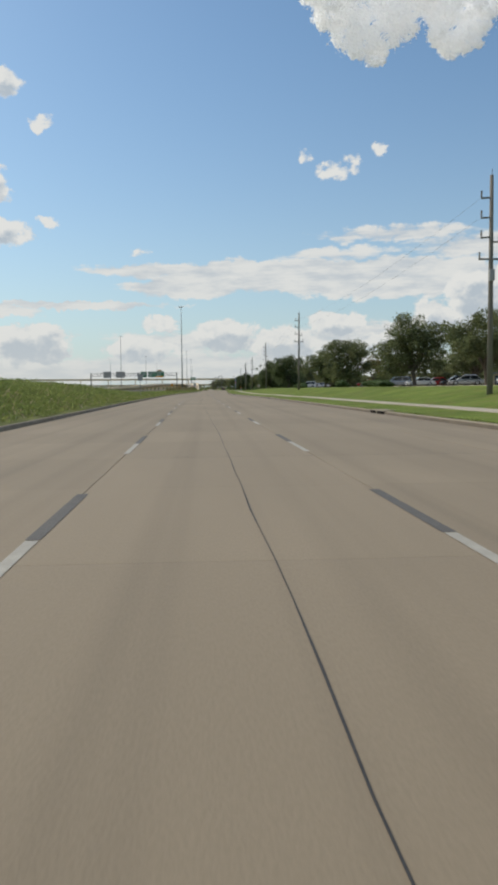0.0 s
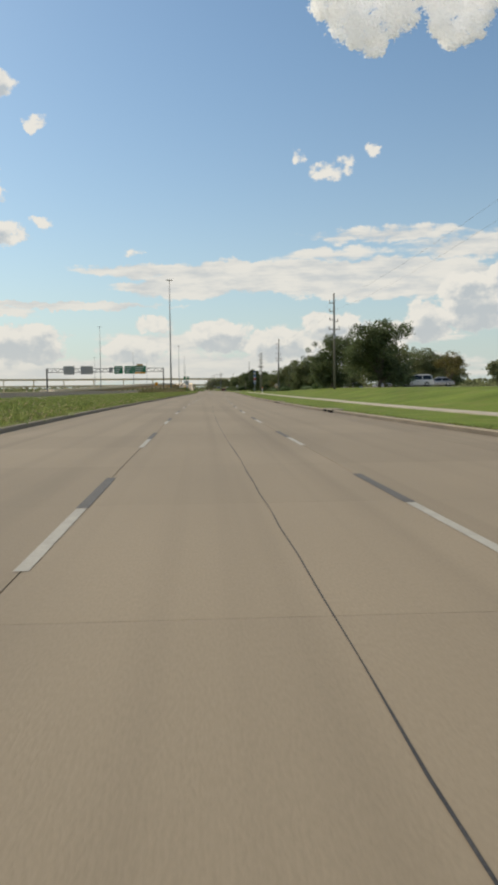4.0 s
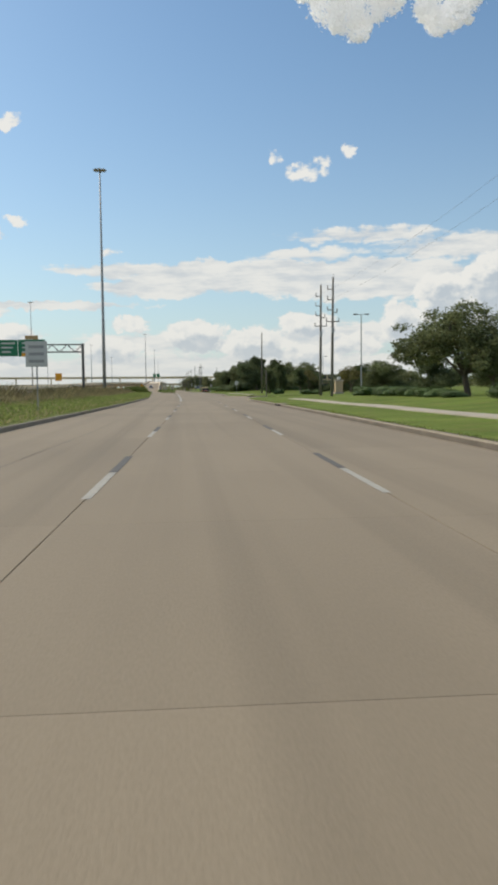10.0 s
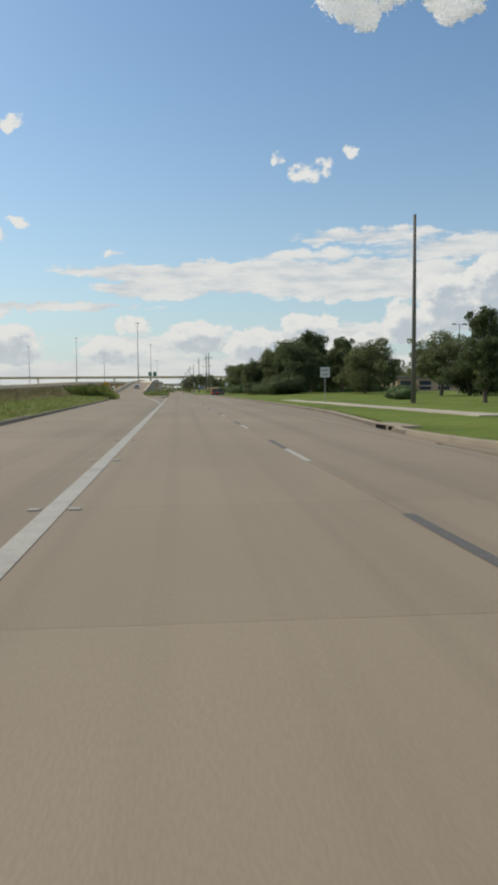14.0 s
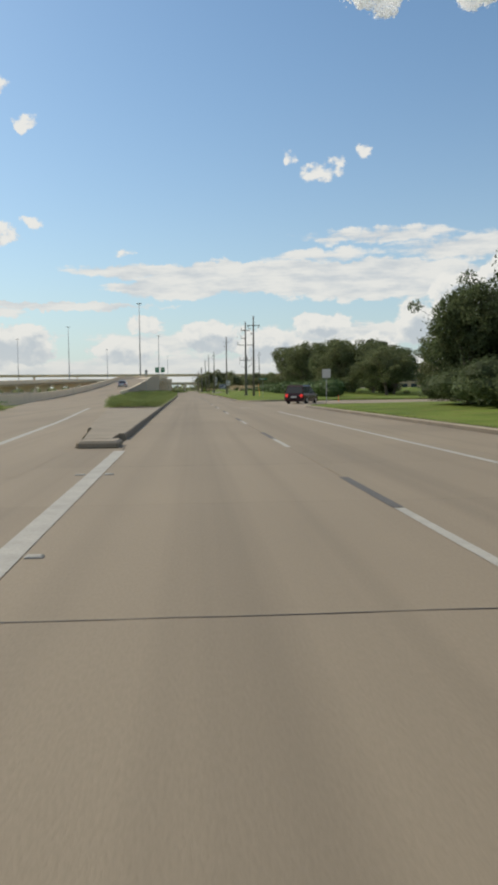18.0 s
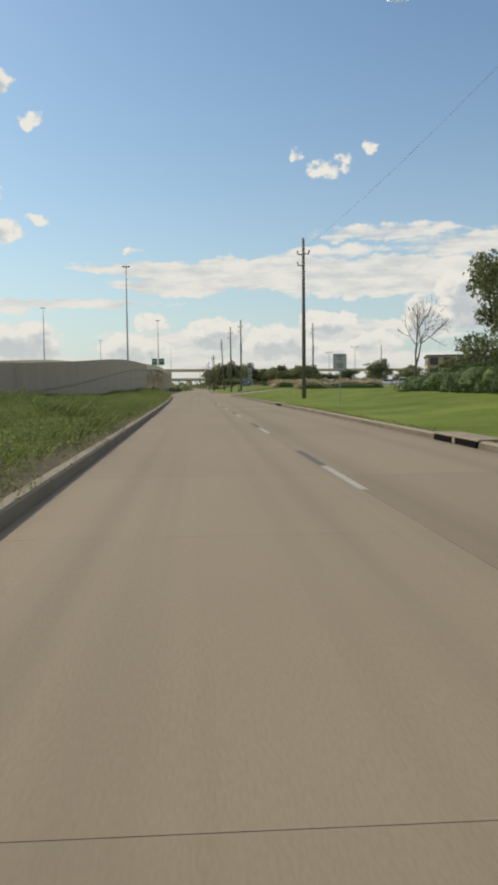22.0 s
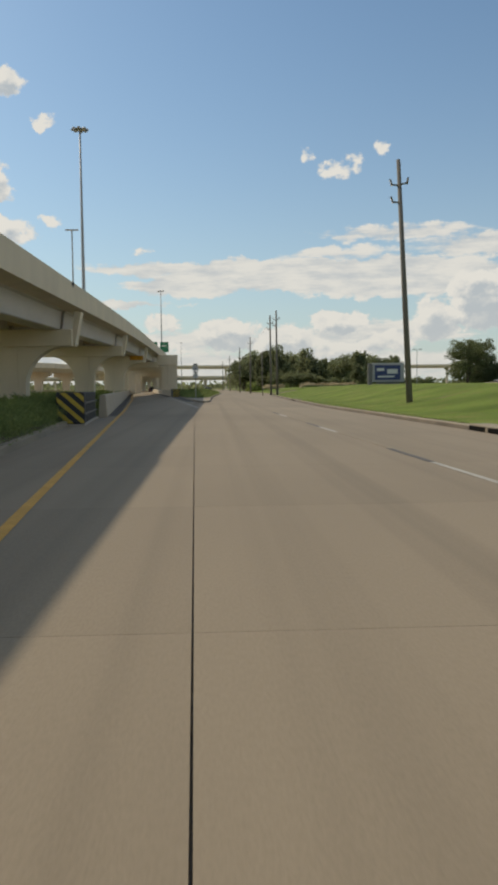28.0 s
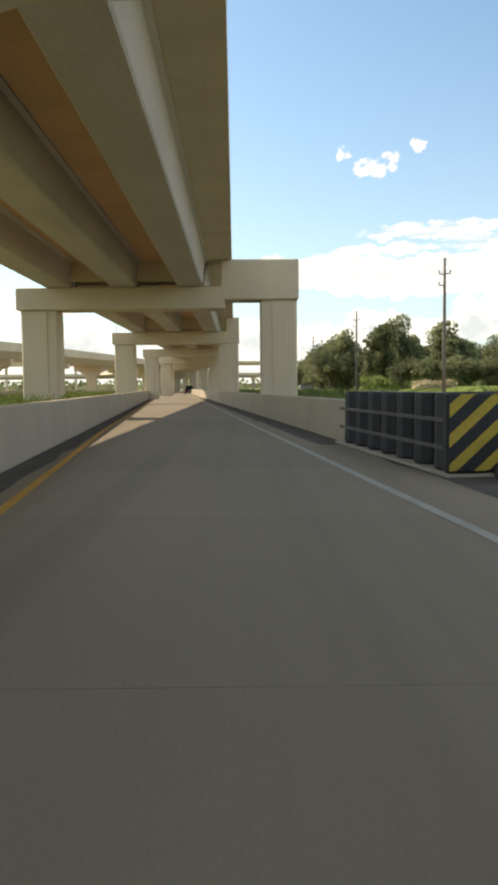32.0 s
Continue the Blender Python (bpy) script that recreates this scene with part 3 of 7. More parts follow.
def kerb(name, ys, xline, side, z=0.15, wide=0.17, label="worn concrete kerb along the road"):
    k = Shape()
    rings = []
    for s in ys:
        x = xline(s)
        rings.append([(x, s, -0.04), (x + side * 0.02, s, z - 0.03), (x + side * 0.05, s, z), (x + side * wide, s, z), (x + side * wide, s, -0.04)])
    k.loft(rings)
    if side > 0:
        # tyre-blackened lower face
        d = Shape()
        strip(d, ys, lambda s: xline(s) - 0.004, lambda s: xline(s) + 0.012, lambda s: 0.004, 0.0, lambda s: z - 0.035)
        structure(d, name + "_face", "gutter", "dirt-darkened lower face of the kerb", "kerb")
    return structure(k, name, "kerb", label, "kerb")


edges = [-140] + [v for o in OPEN_R for v in o] + [1300]
for a, b in zip(edges[::2], edges[1::2]):
    kerb("kerb_right", step(a, b, 6), road_right, 1)
kerb("kerb_left", step(-140, 545, 6), lambda s: line_x(s) + KERB_L(s), -1)
kerb("kerb_island", step(556, 840, 6), lambda s: line_x(s) + ISLAND_R(s), -1, 0.17, 0.2)
kerb("kerb_ramp", step(560, 640, 6), RAMP_R, 1, 0.15)
kerb("kerb_nose_left", step(886, 1000, 5), NOSE_L, 1)
kerb("kerb_nose_right", step(889, 1290, 6), NOSE_R, -1)
# corner returns at the side streets
for s, out, up, along in ((384, 6, 1, 24), (438, 6, -1, 15), (590, 5, 1, 5), (621, 5, -1, 5), (767, 5, 1, 10), (808, 6, -1, 14),
                          (943, 5, 1, 9), (975, 6, -1, 11)):
    k = Shape()
    rings = []
    for i in range(17):
        a = math.pi / 2 * i / 16
        x0, r = road_right(s), out
        for_ring = []
        for rr, z in ((r, -0.04), (r - 0.03, 0.12), (r - 0.05, 0.15), (r - 0.17, 0.15), (r - 0.17, -0.04)):
            o = out - rr * math.cos(a)
            for_ring.append((x0 + o, s + up * (rr - out + along) * math.sin(a), z + rise(s, o)))
        rings.append(for_ring)
    k.loft(rings)
    structure(k, "kerb_return", "kerb", "rounded concrete kerb at a side-street corner", "kerb")

# lawn on the right, and the pavement in it
def lawn_z(s, o):
    return 0.135 + 0.006 * min(o, 8) + rise(s, o) + 0.05 * noise.noise((o * 0.2, s * 0.06, 0.0)) * min(1, o / 3)


def lawn(s0, s1, low=None, high=None, name="lawn"):
    """Grass from the kerb outwards; low and high are the (width, slant, length) of the street corners at its ends."""
    k = Shape()
    a = s0 - (low[2] if low else 0)
    b = s1 + (high[2] if high else 0)
    ys = sorted(set(step(s0, s1, 6) + ([s0 - low[2] * f for f in (1, 0.97, 0.9, 0.75, 0.5, 0.25)] if low else []) + ([s1 + high[2] * f for f in (0.25, 0.5, 0.75, 0.9, 0.97, 1)] if high else [])))
    offs = [0.17, 1.5, 3.0, 5.0, 7.5, 10.0, 13.0, 20.0, 40.0, 110.0, 320.0]
    rows = []
    for s in ys:
        cut = 0.0
        for end, c, sg in ((s0, low, -1), (s1, high, 1)):
            if c and (s - end) * sg > 0:
                cut = c[0] * (1 - math.sqrt(max(0.0, 1 - ((s - end) / c[2]) ** 2)))
        row = []
        for o in offs:
            shear = 0.0
            run = max(0.0, min(o, 75.0) - 6)
            if high:
                shear += high[1] * run * ((s - a) / (b - a)) ** 4
            if low:
                shear += low[1] * run * ((b - s) / (b - a)) ** 4
            e = max(o, cut + 0.17)
            row.append((road_right(min(max(s, s0), s1)) + e, s + shear, lawn_z(s, e)))
        rows.append(row)
    for at, c in ((0, low), (len(rows), high)):
        if c:
            last = min(at, len(rows) - 1)
            rows[last] = [(x, y, z - 0.10) for x, y, z in rows[last]]
            rows.insert(at, [(x, y, z - 0.3) for x, y, z in rows[last]])
    n = len(offs)
    k.add([p for r in rows for p in r], [(j * n + i, j * n + i + 1, (j + 1) * n + i + 1, (j + 1) * n + i) for j in range(len(rows) - 1) for i in range(n - 1)])
    return structure(k, name, "grass", "mown green lawn beside the road", "lawn")


lawn(-140, 384, high=(6.0, 0.0, 24.0))
lawn(438, 590, low=(6.0, 0.0, 15.0), high=(5.0, 0.0, 5.0))
lawn(621, 767, low=(5.0, 0.0, 5.0), high=(5.0, 0.15, 10.0))
lawn(808, 943, low=(6.0, 0.15, 14.0), high=(5.0, 0.15, 9.0))
lawn(975, 1300, low=(6.0, 0.15, 11.0))

for s0, s1 in ((-20, 384), (438, 590), (621, 767), (808, 943)):
    k = Shape()
    strip(k, step(s0, s1, 0.8), lambda s: road_right(s) + 0.172, lambda s: road_right(s) + 0.27 + 0.16 * abs(noise.noise((s * 0.6, 40.0, 0.0))),
          lambda s: lawn_z(s, 0.2) + 0.012, 0.0, lambda s: lawn_z(s, 0.35) + 0.012)
    structure(k, "lawn_edge", "soil", "strip of bare dark soil between the kerb and the lawn", "soil")


def pave(s0, s1, off, wide=1.5):
    """A row of concrete flags with open joints."""
    home = thing("pavement", "narrow pale concrete pavement in the lawn", "pavement", kind="structure")
    n = int((s1 - s0) / 1.8)
    for i in range(n):
        k = Shape()
        a, b = s0 + i * 1.8 + 0.02, s0 + (i + 1) * 1.8 - 0.02
        z = lambda s: lawn_z(s, off(s) + wide / 2) + 0.04
        q = [(road_right(a) + off(a), a, z(a)), (road_right(a) + off(a) + wide, a, z(a)), (road_right(b) + off(b) + wide, b, z(b)), (road_right(b) + off(b), b, z(b))]
        k.add(q + [(x, y, w - 0.2) for x, y, w in q], [(0, 1, 2, 3), (4, 5, 1, 0), (6, 7, 3, 2), (7, 4, 0, 3), (5, 6, 2, 1)])
        k.make("flag", "walk", home)


pave(-100, 384, curve((-140, 3.6), (120, 3.6), (200, 4.3), (388, 3.9)))
pave(446, 500, curve((446, 4.6), (470, 2.8), (585, 2.4)))

# left verge: rough grass, at first on a low bank
BANK = curve((-140, 1.25), (70, 1.15), (125, 0.15), (600, 0.05))
k = Shape()
ys = step(-140, 560, 8)
offs = [0.2, 2.0, 5.0, 9.0, 14.0]
k.add([(line_x(s) + KERB_L(s) - o, s, 0.10 + 0.08 * min(o, 5) / 5 + BANK(s) * min(1, o / 6) + 0.12 * noise.noise((o * 0.3, s * 0.1, 3.0))) for s in ys for o in offs],
      [(j * 5 + i + 1, j * 5 + i, (j + 1) * 5 + i, (j + 1) * 5 + i + 1) for j in range(len(ys) - 1) for i in range(4)])
k2 = Shape()
strip(k2, step(548, 608, 6), lambda s: RAMP_L0(s) - 7, lambda s: RAMP_L0(s) - 0.05, lambda s: 0.04)
structure(k2, "verge_point", "verge", "overgrown point of the verge beside the entrance ramp", "verge")
structure(k, "verge_left", "verge", "rough weedy verge between the road and the freeway", "verge")

# island between the road and the flyover's approach
k = Shape()
ys = step(587, 846, 6)
isl_l = lambda s: (RAMP_R(s) + 0.2 if s < 645 else deck_x(s) + 0.05)
isl_r = lambda s: line_x(s) + ISLAND_R(s) - 0.2
offs = [0, 0.25, 0.5, 0.75, 1]
k.add([(isl_l(s) + (isl_r(s) - isl_l(s)) * f, s, 0.15 + 0.25 * f * (1 - f) + 0.08 * noise.noise((f * 4, s * 0.15, 9.0))) for s in ys for f in offs],
      [(j * 5 + i, j * 5 + i + 1, (j + 1) * 5 + i + 1, (j + 1) * 5 + i) for j in range(len(ys) - 1) for i in range(4)])
structure(k, "island_ground", "soil", "overgrown ground of the traffic island", "island")
k = Shape()
strip(k, step(554, 588, 5), lambda s: RAMP_R(s) + 0.16, isl_r, lambda s: 0.16, 0.2)
structure(k, "island_nose", "kerb", "bare concrete nose of the traffic island", "island")
k = Shape()
k.box(0.95, 1.9, 552.9, 554.0, -0.03, 0.16, 0.05)
structure(k, "island_nose_kerb", "kerb", "rounded front kerb of the traffic island", "kerb")
k = Shape()
strip(k, step(880.5, 906, 1.5), NOSE_L, NOSE_R, lambda s: 0.146, 0.17)
structure(k, "gore_apron", "kerb", "sloping concrete apron at the ramp's nose", "island")
k = Shape()
strip(k, step(900, 1290, 6), lambda s: NOSE_L(s) + 0.12, lambda s: NOSE_R(s) - 0.12, lambda s: 0.085 if s < 903 else 0.14)
structure(k, "gore_ground", "verge", "overgrown ground between the ramp and the road", "island")

# ------------------------------------------------------------------ paint
PITCH, FIRST = 12.19, 6.885


def dash(x, s, slope, name, mat, length, wide=0.13, z=0.005):
    k = Shape()
    w = wide / 2
    k.add([(-w, 0, 0), (w, 0, 0), (w + slope * length, length, 0), (-w + slope * length, length, 0)], [(0, 1, 2, 3)])
    ob = k.make(name, mat)
    ob.location = (x, s, z)
    return ob


PAINT = thing("lane_markings", "dashed white lane lines with black contrast dashes on the concrete", "road marking", kind="structure")
for u, s_from, s_to in ((0.0, -100, 860), (-3.66, -100, 382)):
    i = 0
    s = FIRST + PITCH * math.ceil((s_from - FIRST) / PITCH)
    while s < s_to:
        sl = (line_x(s + 3) - line_x(s - 3)) / 6
        for nm, mat, a in (("white_dash", "white", s - 3.05), ("black_dash", "black", s)):
            d = dash(line_x(a) + u, a, sl, nm, mat, 3.02, 0.115 if mat == "white" else 0.135)
            d.parent = PAINT
        s += PITCH


def stripe(name, pts, wide, mat, label):
    k = Shape()
    ys = step(pts[0][0], pts[-1][0], 4)
    c = curve(*pts)
    strip(k, ys, lambda s: c(s) - wide / 2, lambda s: c(s) + wide / 2, lambda s: 0.006)
    return structure(k, name, mat, label, "road marking")


off = lambda u, *ss: [(s, line_x(s) + u) for s in ss]
stripe("gore_line", off(-3.70, *range(384, 553, 8)), 0.24, "white", "wide solid white line before the ramp's gore")
stripe("ramp_edge_line", [(496, line_x(496) - 3.95), (517, 1.2), (545, -0.6), (570, -2.15), (585, -3.4), (610, -5.4), (640, -6.9)], 0.2, "white", "solid white edge line of the entrance ramp")
stripe("turn_lane_line", off(3.02, *range(492, 588, 8)), 0.16, "white", "solid white line of the right-turn lane")
stripe("merge_line", off(3.3, *range(-100, 20, 8)), 0.14, "white", "worn solid white line beside the merging lane")
stripe("ramp_line_white", [(862, -2.55), (870, -3.2), (878, -3.84), (894.5, -5.48), (907, -6.62), (920, -7.9), (993, -14.4), (1120, -26)], 0.13, "white", "solid white edge line of the underpass ramp")
stripe("ramp_line_yellow", [(803, -2.4), (817.6, -3.66), (858.4, -6.9), (897.5, -10.3), (919.7, -12.4), (937, -14.3), (1120, -31)], 0.13, "yellow", "solid yellow edge line of the underpass ramp")
k = Shape()
k.box(6.9, 7.5, 590, 590.5, 0.0, 0.008)
structure(k, "turn_arrow_bar", "white", "worn white stop bar in the turn lane", "road marking")
# raised markers in pairs beside the wide line
model = thing("pavement_marker", "small raised pale marker beside the wide white line", "road marker", "pavement markers")
Shape().loft([[(-w, -d, z), (w, -d, z), (w, d, z), (-w, d, z)] for w, d, z in ((0.075, 0.055, 0.0), (0.07, 0.05, 0.01), (0.055, 0.025, 0.02))]).make("body", "white", model)
Shape().box(-0.05, 0.05, -0.052, -0.045, 0.004, 0.012).make("reflector", "sign_grey", model)
for i in range(26):
    y = 394.7 + 6.1 * i
    for side in (-0.22, 0.22):
        copy_thing(model, pose(line_x(y) - 3.70 + side, y, 0.002))
for o in (*model.children_recursive, model):
    bpy.data.objects.remove(o)

# sealed cracks that wander along the slabs
rng = random.Random(4)
for s0, s1, u in ((0, 185, -1.65), (186, 330, -5.6)):
    k = Shape()
    pts, x = [], 0.0
    for s in step(s0, s1, 1.2):
        x = 0.9 * x + rng.uniform(-0.02, 0.02)
        pts.append((line_x(s) + u + x, s, 0.003 + 0.006 * rng.random()))
    k.add([q for px, s, w in pts for q in ((px - w, s, 0.004), (px + w, s, 0.004))], [(2 * i, 2 * i + 1, 2 * i + 3, 2 * i + 2) for i in range(len(pts) - 1)])
    structure(k, "sealed_crack", "seal", "wandering dark sealed crack in the concrete", "crack")
k = Shape()
for i in range(22):
    s, u = rng.uniform(0, 880), rng.uniform(-3.4, 3.2)
    a, L = rng.uniform(-0.5, 0.5), rng.uniform(0.3, 1.0)
    x = line_x(s) + u
    for j in range(4):
        x2, s2 = x + math.sin(a) * L / 4 + rng.uniform(-0.06, 0.06), s + math.cos(a) * L / 4
        k.add([(x - 0.002, s, 0.004), (x + 0.002, s, 0.004), (x2 + 0.002, s2, 0.004), (x2 - 0.002, s2, 0.004)], [(0, 1, 2, 3)])
        x, s = x2, s2
# some joints have been sealed again, unevenly
for i in range(26):
    s = -140 + 693 / 152 * rng.randrange(31, 152)
    left, right = rng.choice(((-3.66, 0.0), (-3.5, 0.0), (-3.66, 3.4), (0.0, 3.4)))
    pts = [(line_x(s) + left + (right - left) * j / 14, s + rng.uniform(-0.008, 0.008), rng.uniform(0.003, 0.009)) for j in range(15)]
    if s > 840 or (s > 553 and left < -3):
        continue
    k.add([q for px, py, w in pts for q in ((px, py - w, 0.004), (px, py + w, 0.004))], [(2 * j, 2 * j + 2, 2 * j + 3, 2 * j + 1) for j in range(14)])
tagged(k.make("hairline_cracks", "seal"), "fine dark cracks and resealed joints scattered over the slabs", "crack", kind="stuff")


def inlet(s, x, turn=0.0, long=1.0):
    """A kerb inlet: concrete throat; its two mouths are solid panels painted black as shade."""
    t = thing("kerb_inlet", "concrete storm inlet with black panels for its shaded mouths", "storm inlet", "storm inlets", pose(x, s, 0, 0, 0, turn) @ Matrix.Diagonal((1, long, 1, 1)))
    Shape().box(-0.02, 0.62, -2.1, 2.1, 0.125, 0.185, 0.02).make("cover_slab", "kerb", t)
    for y in (-1.1, 1.1):
        Shape().box(-0.035, 0.02, y - 0.92, y + 0.92, 0.004, 0.135, 0.01).make("mouth", "mouth_shade", t, "black panel painted as the mouth's shade")
    Shape().box(-0.04, 0.02, -0.12, 0.12, 0.0, 0.13, 0.01).make("divider", "kerb", t)


for s in (38.5, 98.7, 162.5, 190, 265.5, 357, 440.5, 669.5, 706, 831.5, 884):
    inlet(s, road_right(s), 0.0, 0.72)
inlet(424.0, 14.4, 66, 0.4)

# ------------------------------------------------------------------ flyover
deck_top = lambda s: RAIL_Z(s) - 0.95
DECK_W = 9.6
fly = thing("flyover", "cream concrete flyover on beam spans and piers", "bridge", kind="structure")
k = Shape()
rings = []
for s in step(829, 1500, 10):
    x, z = deck_x(s), deck_top(s)
    rings.append([(x, s, z - 0.22), (x, s, z), (x - DECK_W, s, z), (x - DECK_W, s, z - 0.22), (x - DECK_W + 1, s, z - 0.30), (x - 1.0, s, z - 0.30)])
k.loft(rings)
k.make("deck_slab", "bridge", fly)
for side, nm in ((0, "parapet"), (1, "parapet")):
    k = Shape()
    rings = []
    for s in step(640 if side == 0 else 600, 1500, 9):
        x, z = deck_x(s) if s >= 700 or side else RAMP_R(s), deck_top(s)
        if side == 0 and s < 829:
            x = deck_x(s) if s >= 700 else RAMP_R(s) - 0.1
        if side:
            x = x - DECK_W + 0.4
        rings.append([(x + 0.03, s, z - 0.26), (x + 0.03, s, z + 0.95), (x - 0.2, s, z + 0.95), (x - 0.28, s, z + 0.3), (x - 0.42, s, z - 0.05), (x - 0.42, s, z - 0.26)])
    k.loft(rings)
    k.make(nm, "bridge", fly, "solid sloped concrete parapet")
BENTS = [858, 888, 918, 948, 978, 1008, 1038, 1068, 1098, 1128, 1158, 1188]
spans = [829] + BENTS + [1218]
for a, b in zip(spans, spans[1:]):
    for i in range(3):
        k = Shape()
        rings = []
        for s in (a + 0.35, b - 0.35):
            c, z = deck_x(s) - 1.85 - 2.95 * i, deck_top(s)
            top, bot = z - 0.28, z - 1.42
            rings.append([(c - 0.53, s, bot), (c + 0.53, s, bot), (c + 0.57, s, bot + 0.05), (c + 0.68, s, top - 0.12), (c + 0.80, s, top - 0.05), (c + 0.80, s, top),
                          (c - 0.80, s, top), (c - 0.80, s, top - 0.05), (c - 0.68, s, top - 0.12), (c - 0.57, s, bot + 0.05)])
        k.loft(rings)
        k.make("girder", "girder", fly, "grey trapezoidal concrete beam")
    k = Shape()
    for i in range(2):
        for s0, s1 in ((a + 0.9, b - 0.9),):
            q = [(deck_x(s) - 1.85 - 2.95 * i - d, s, deck_top(s) - 0.315) for s in (s0, s1) for d in (0.82, 2.13)]
            k.add(q, [(0, 1, 3, 2)])
    k.make("soffit_panel", "soffit", fly, "stained orange-brown soffit between the beams, bounced light in its colour")
    for s in (a + 0.8, b - 0.8):
        k = Shape()
        x, z = deck_x(s), deck_top(s)
        k.box(x - DECK_W + 1.5, x - 1.5, s - 0.12, s + 0.12, z - 1.2, z - 0.27)
        k.make("diaphragm", "bridge", fly)


def pier_cap(x0, x1, s, z0, z1, deep=1.5, stem_from=None, z2=None):
    t = Shape()
    t.box(x0, x1, s - deep / 2, s + deep / 2, z0, z1, 0.04)
    return t.make("cap", "bridge", fly, "long concrete pier cap")


for s in BENTS:
    x, zt = deck_x(s), deck_top(s) - 1.42 - 0.02
    z0 = zt - 0.98
    if s < 940:
        # single column that flares in two arcs to the cap
        pier_cap(x - DECK_W + 0.5, x - 0.55, s, z0, zt)
        cx = x - 4.25
        k = Shape()
        prof = []
        for i in range(13):
            a = math.pi / 2 * i / 12
            prof.append((0.92 + 2.3 * (1 - math.cos(a)), z0 - 2.3 * (1 - math.sin(a))))
        rings = [[(cx - 0.92, s - 0.55, -0.1), (cx + 0.92, s - 0.55, -0.1), (cx + 0.92, s + 0.55, -0.1), (cx - 0.92, s + 0.55, -0.1)]]
        for w, z in prof:
            rings.append([(cx - w, s - 0.55, z), (cx + w, s - 0.55, z), (cx + w, s + 0.55, z), (cx - w, s + 0.55, z)])
        k.loft(rings)
        k.make("column", "bridge", fly, "column flaring in two arcs under the cap")
        for sg in (-1, 1):
            k = Shape()
            k.box(cx - 0.5, cx + 0.5, s + sg * 0.56 - 0.03, s + sg * 0.56 + 0.03, -0.1, z0, 0.02)
            k.make("column_rib", "bridge", fly)
        # outer end of the cap: an upright ear outside the last beam
        k = Shape()
        k.loft([[(x - 0.62, s - 0.45, z0), (x - 0.42, s - 0.45, z0 + 0.05), (x - 0.04, s - 0.45, zt + 1.02), (x - 0.45, s - 0.45, zt + 1.08)],
                [(x - 0.62, s + 0.45, z0), (x - 0.42, s + 0.45, z0 + 0.05), (x - 0.04, s + 0.45, zt + 1.02), (x - 0.45, s + 0.45, zt + 1.08)]])
        k.make("cap_ear", "bridge", fly, "upright concrete ear at the cap's end")
    else:
        ramp_c = -15.1 - 0.093 * (s - 948) if s < 1040 else -15.1 - 0.093 * 92 - 0.05 * (s - 1040)
        right = {948: -7.42, 978: -10.3}.get(s, max(x - 0.4, ramp_c + 5.0))
        left = min(x - DECK_W + 0.6, right - 10.2)
        left = {948: -19.75, 978: -20.45}.get(s, max(left, right - 12.4))
        pier_cap(left - 0.25, min(right + 0.08, x - 0.5) if s != 948 else x - 0.3, s, z0, zt)
        if s == 948:
            k = Shape().box(x - 0.45, right + 0.08, s - 0.77, s + 0.77, z0 + 0.38, zt + 1.18, 0.05)
            k.make("cap_block", "bridge", fly, "tall concrete block at the portal's end")
        else:
            k = Shape().box(min(right, x) - 0.55, right + 0.08, s - 0.6, s + 0.6, z0, zt + 1.15, 0.05)
            k.make("cap_block", "bridge", fly)
        for cx in (left + 0.75, right - 0.83):
            k = Shape().box(cx - 0.83, cx + 0.83, s - 0.6, s + 0.6, -0.1, z0 + (0.42 if s == 948 and cx > -12 else 0.02), 0.07)
            k.make("column", "bridge", fly, "square concrete column")
            k = Shape().box(cx - 0.3, cx + 0.36, s - 0.64, s + 0.64, -0.1, z0 + (0.37 if s == 948 and cx > -12 else -0.02), 0.02)
            k.make("column_rib", "bridge", fly)

LEDGE = curve((640, 1.25), (680, 1.5), (715, 1.85), (750, 1.83), (800, 1.4), (829, 1.2))


def ledge_z(s):
    """Height of the ledge where the wall meets the taller parapet face."""
    return max(0.12, RAIL_Z(s) - LEDGE(s))


# approach embankment: faced retaining wall in tall panels
wallg = thing("retaining_wall", "stained tan concrete retaining wall of the flyover approach", "wall", kind="structure")
k = Shape()
rings = []
for s in step(640, 829, 6):
    x = deck_x(s) if s >= 700 else RAMP_R(s) - 0.1
    z = deck_top(s)
    rings.append([(x - 0.02, s, -0.1), (x - 0.02, s, z - 0.22), (x - DECK_W + 0.4, s, z - 0.22), (x - DECK_W + 0.4, s, -0.1)])
k.loft(rings)
k.make("wall_core", "wall", wallg)
s = 648.0
while s < 828:
    e = min(s + 3.0, 829)
    z, x = min(ledge_z(s), ledge_z(e)) - 0.03, (deck_x(s) if s >= 700 else RAMP_R(s) - 0.1)
    x2 = deck_x(e) if e >= 700 else RAMP_R(e) - 0.1
    if z > 0.25:
        rows = max(1, int(round(z / 1.5)))
        for r in range(rows):
            za, zb = -0.05 + (z + 0.05) * r / rows + 0.012, -0.05 + (z + 0.05) * (r + 1) / rows - 0.012
            p = Shape()
            p.loft([[(x - 0.05, s + 0.015, za), (x + 0.028, s + 0.015, za + 0.015), (x + 0.028, s + 0.015, zb - 0.015), (x - 0.05, s + 0.015, zb)],
                    [(x2 - 0.05, e - 0.015, za), (x2 + 0.028, e - 0.015, za + 0.015), (x2 + 0.028, e - 0.015, zb - 0.015), (x2 - 0.05, e - 0.015, zb)]])
            p.make("wall_panel", "wall", wallg)
    s += 3.0
k = Shape()
rings = []
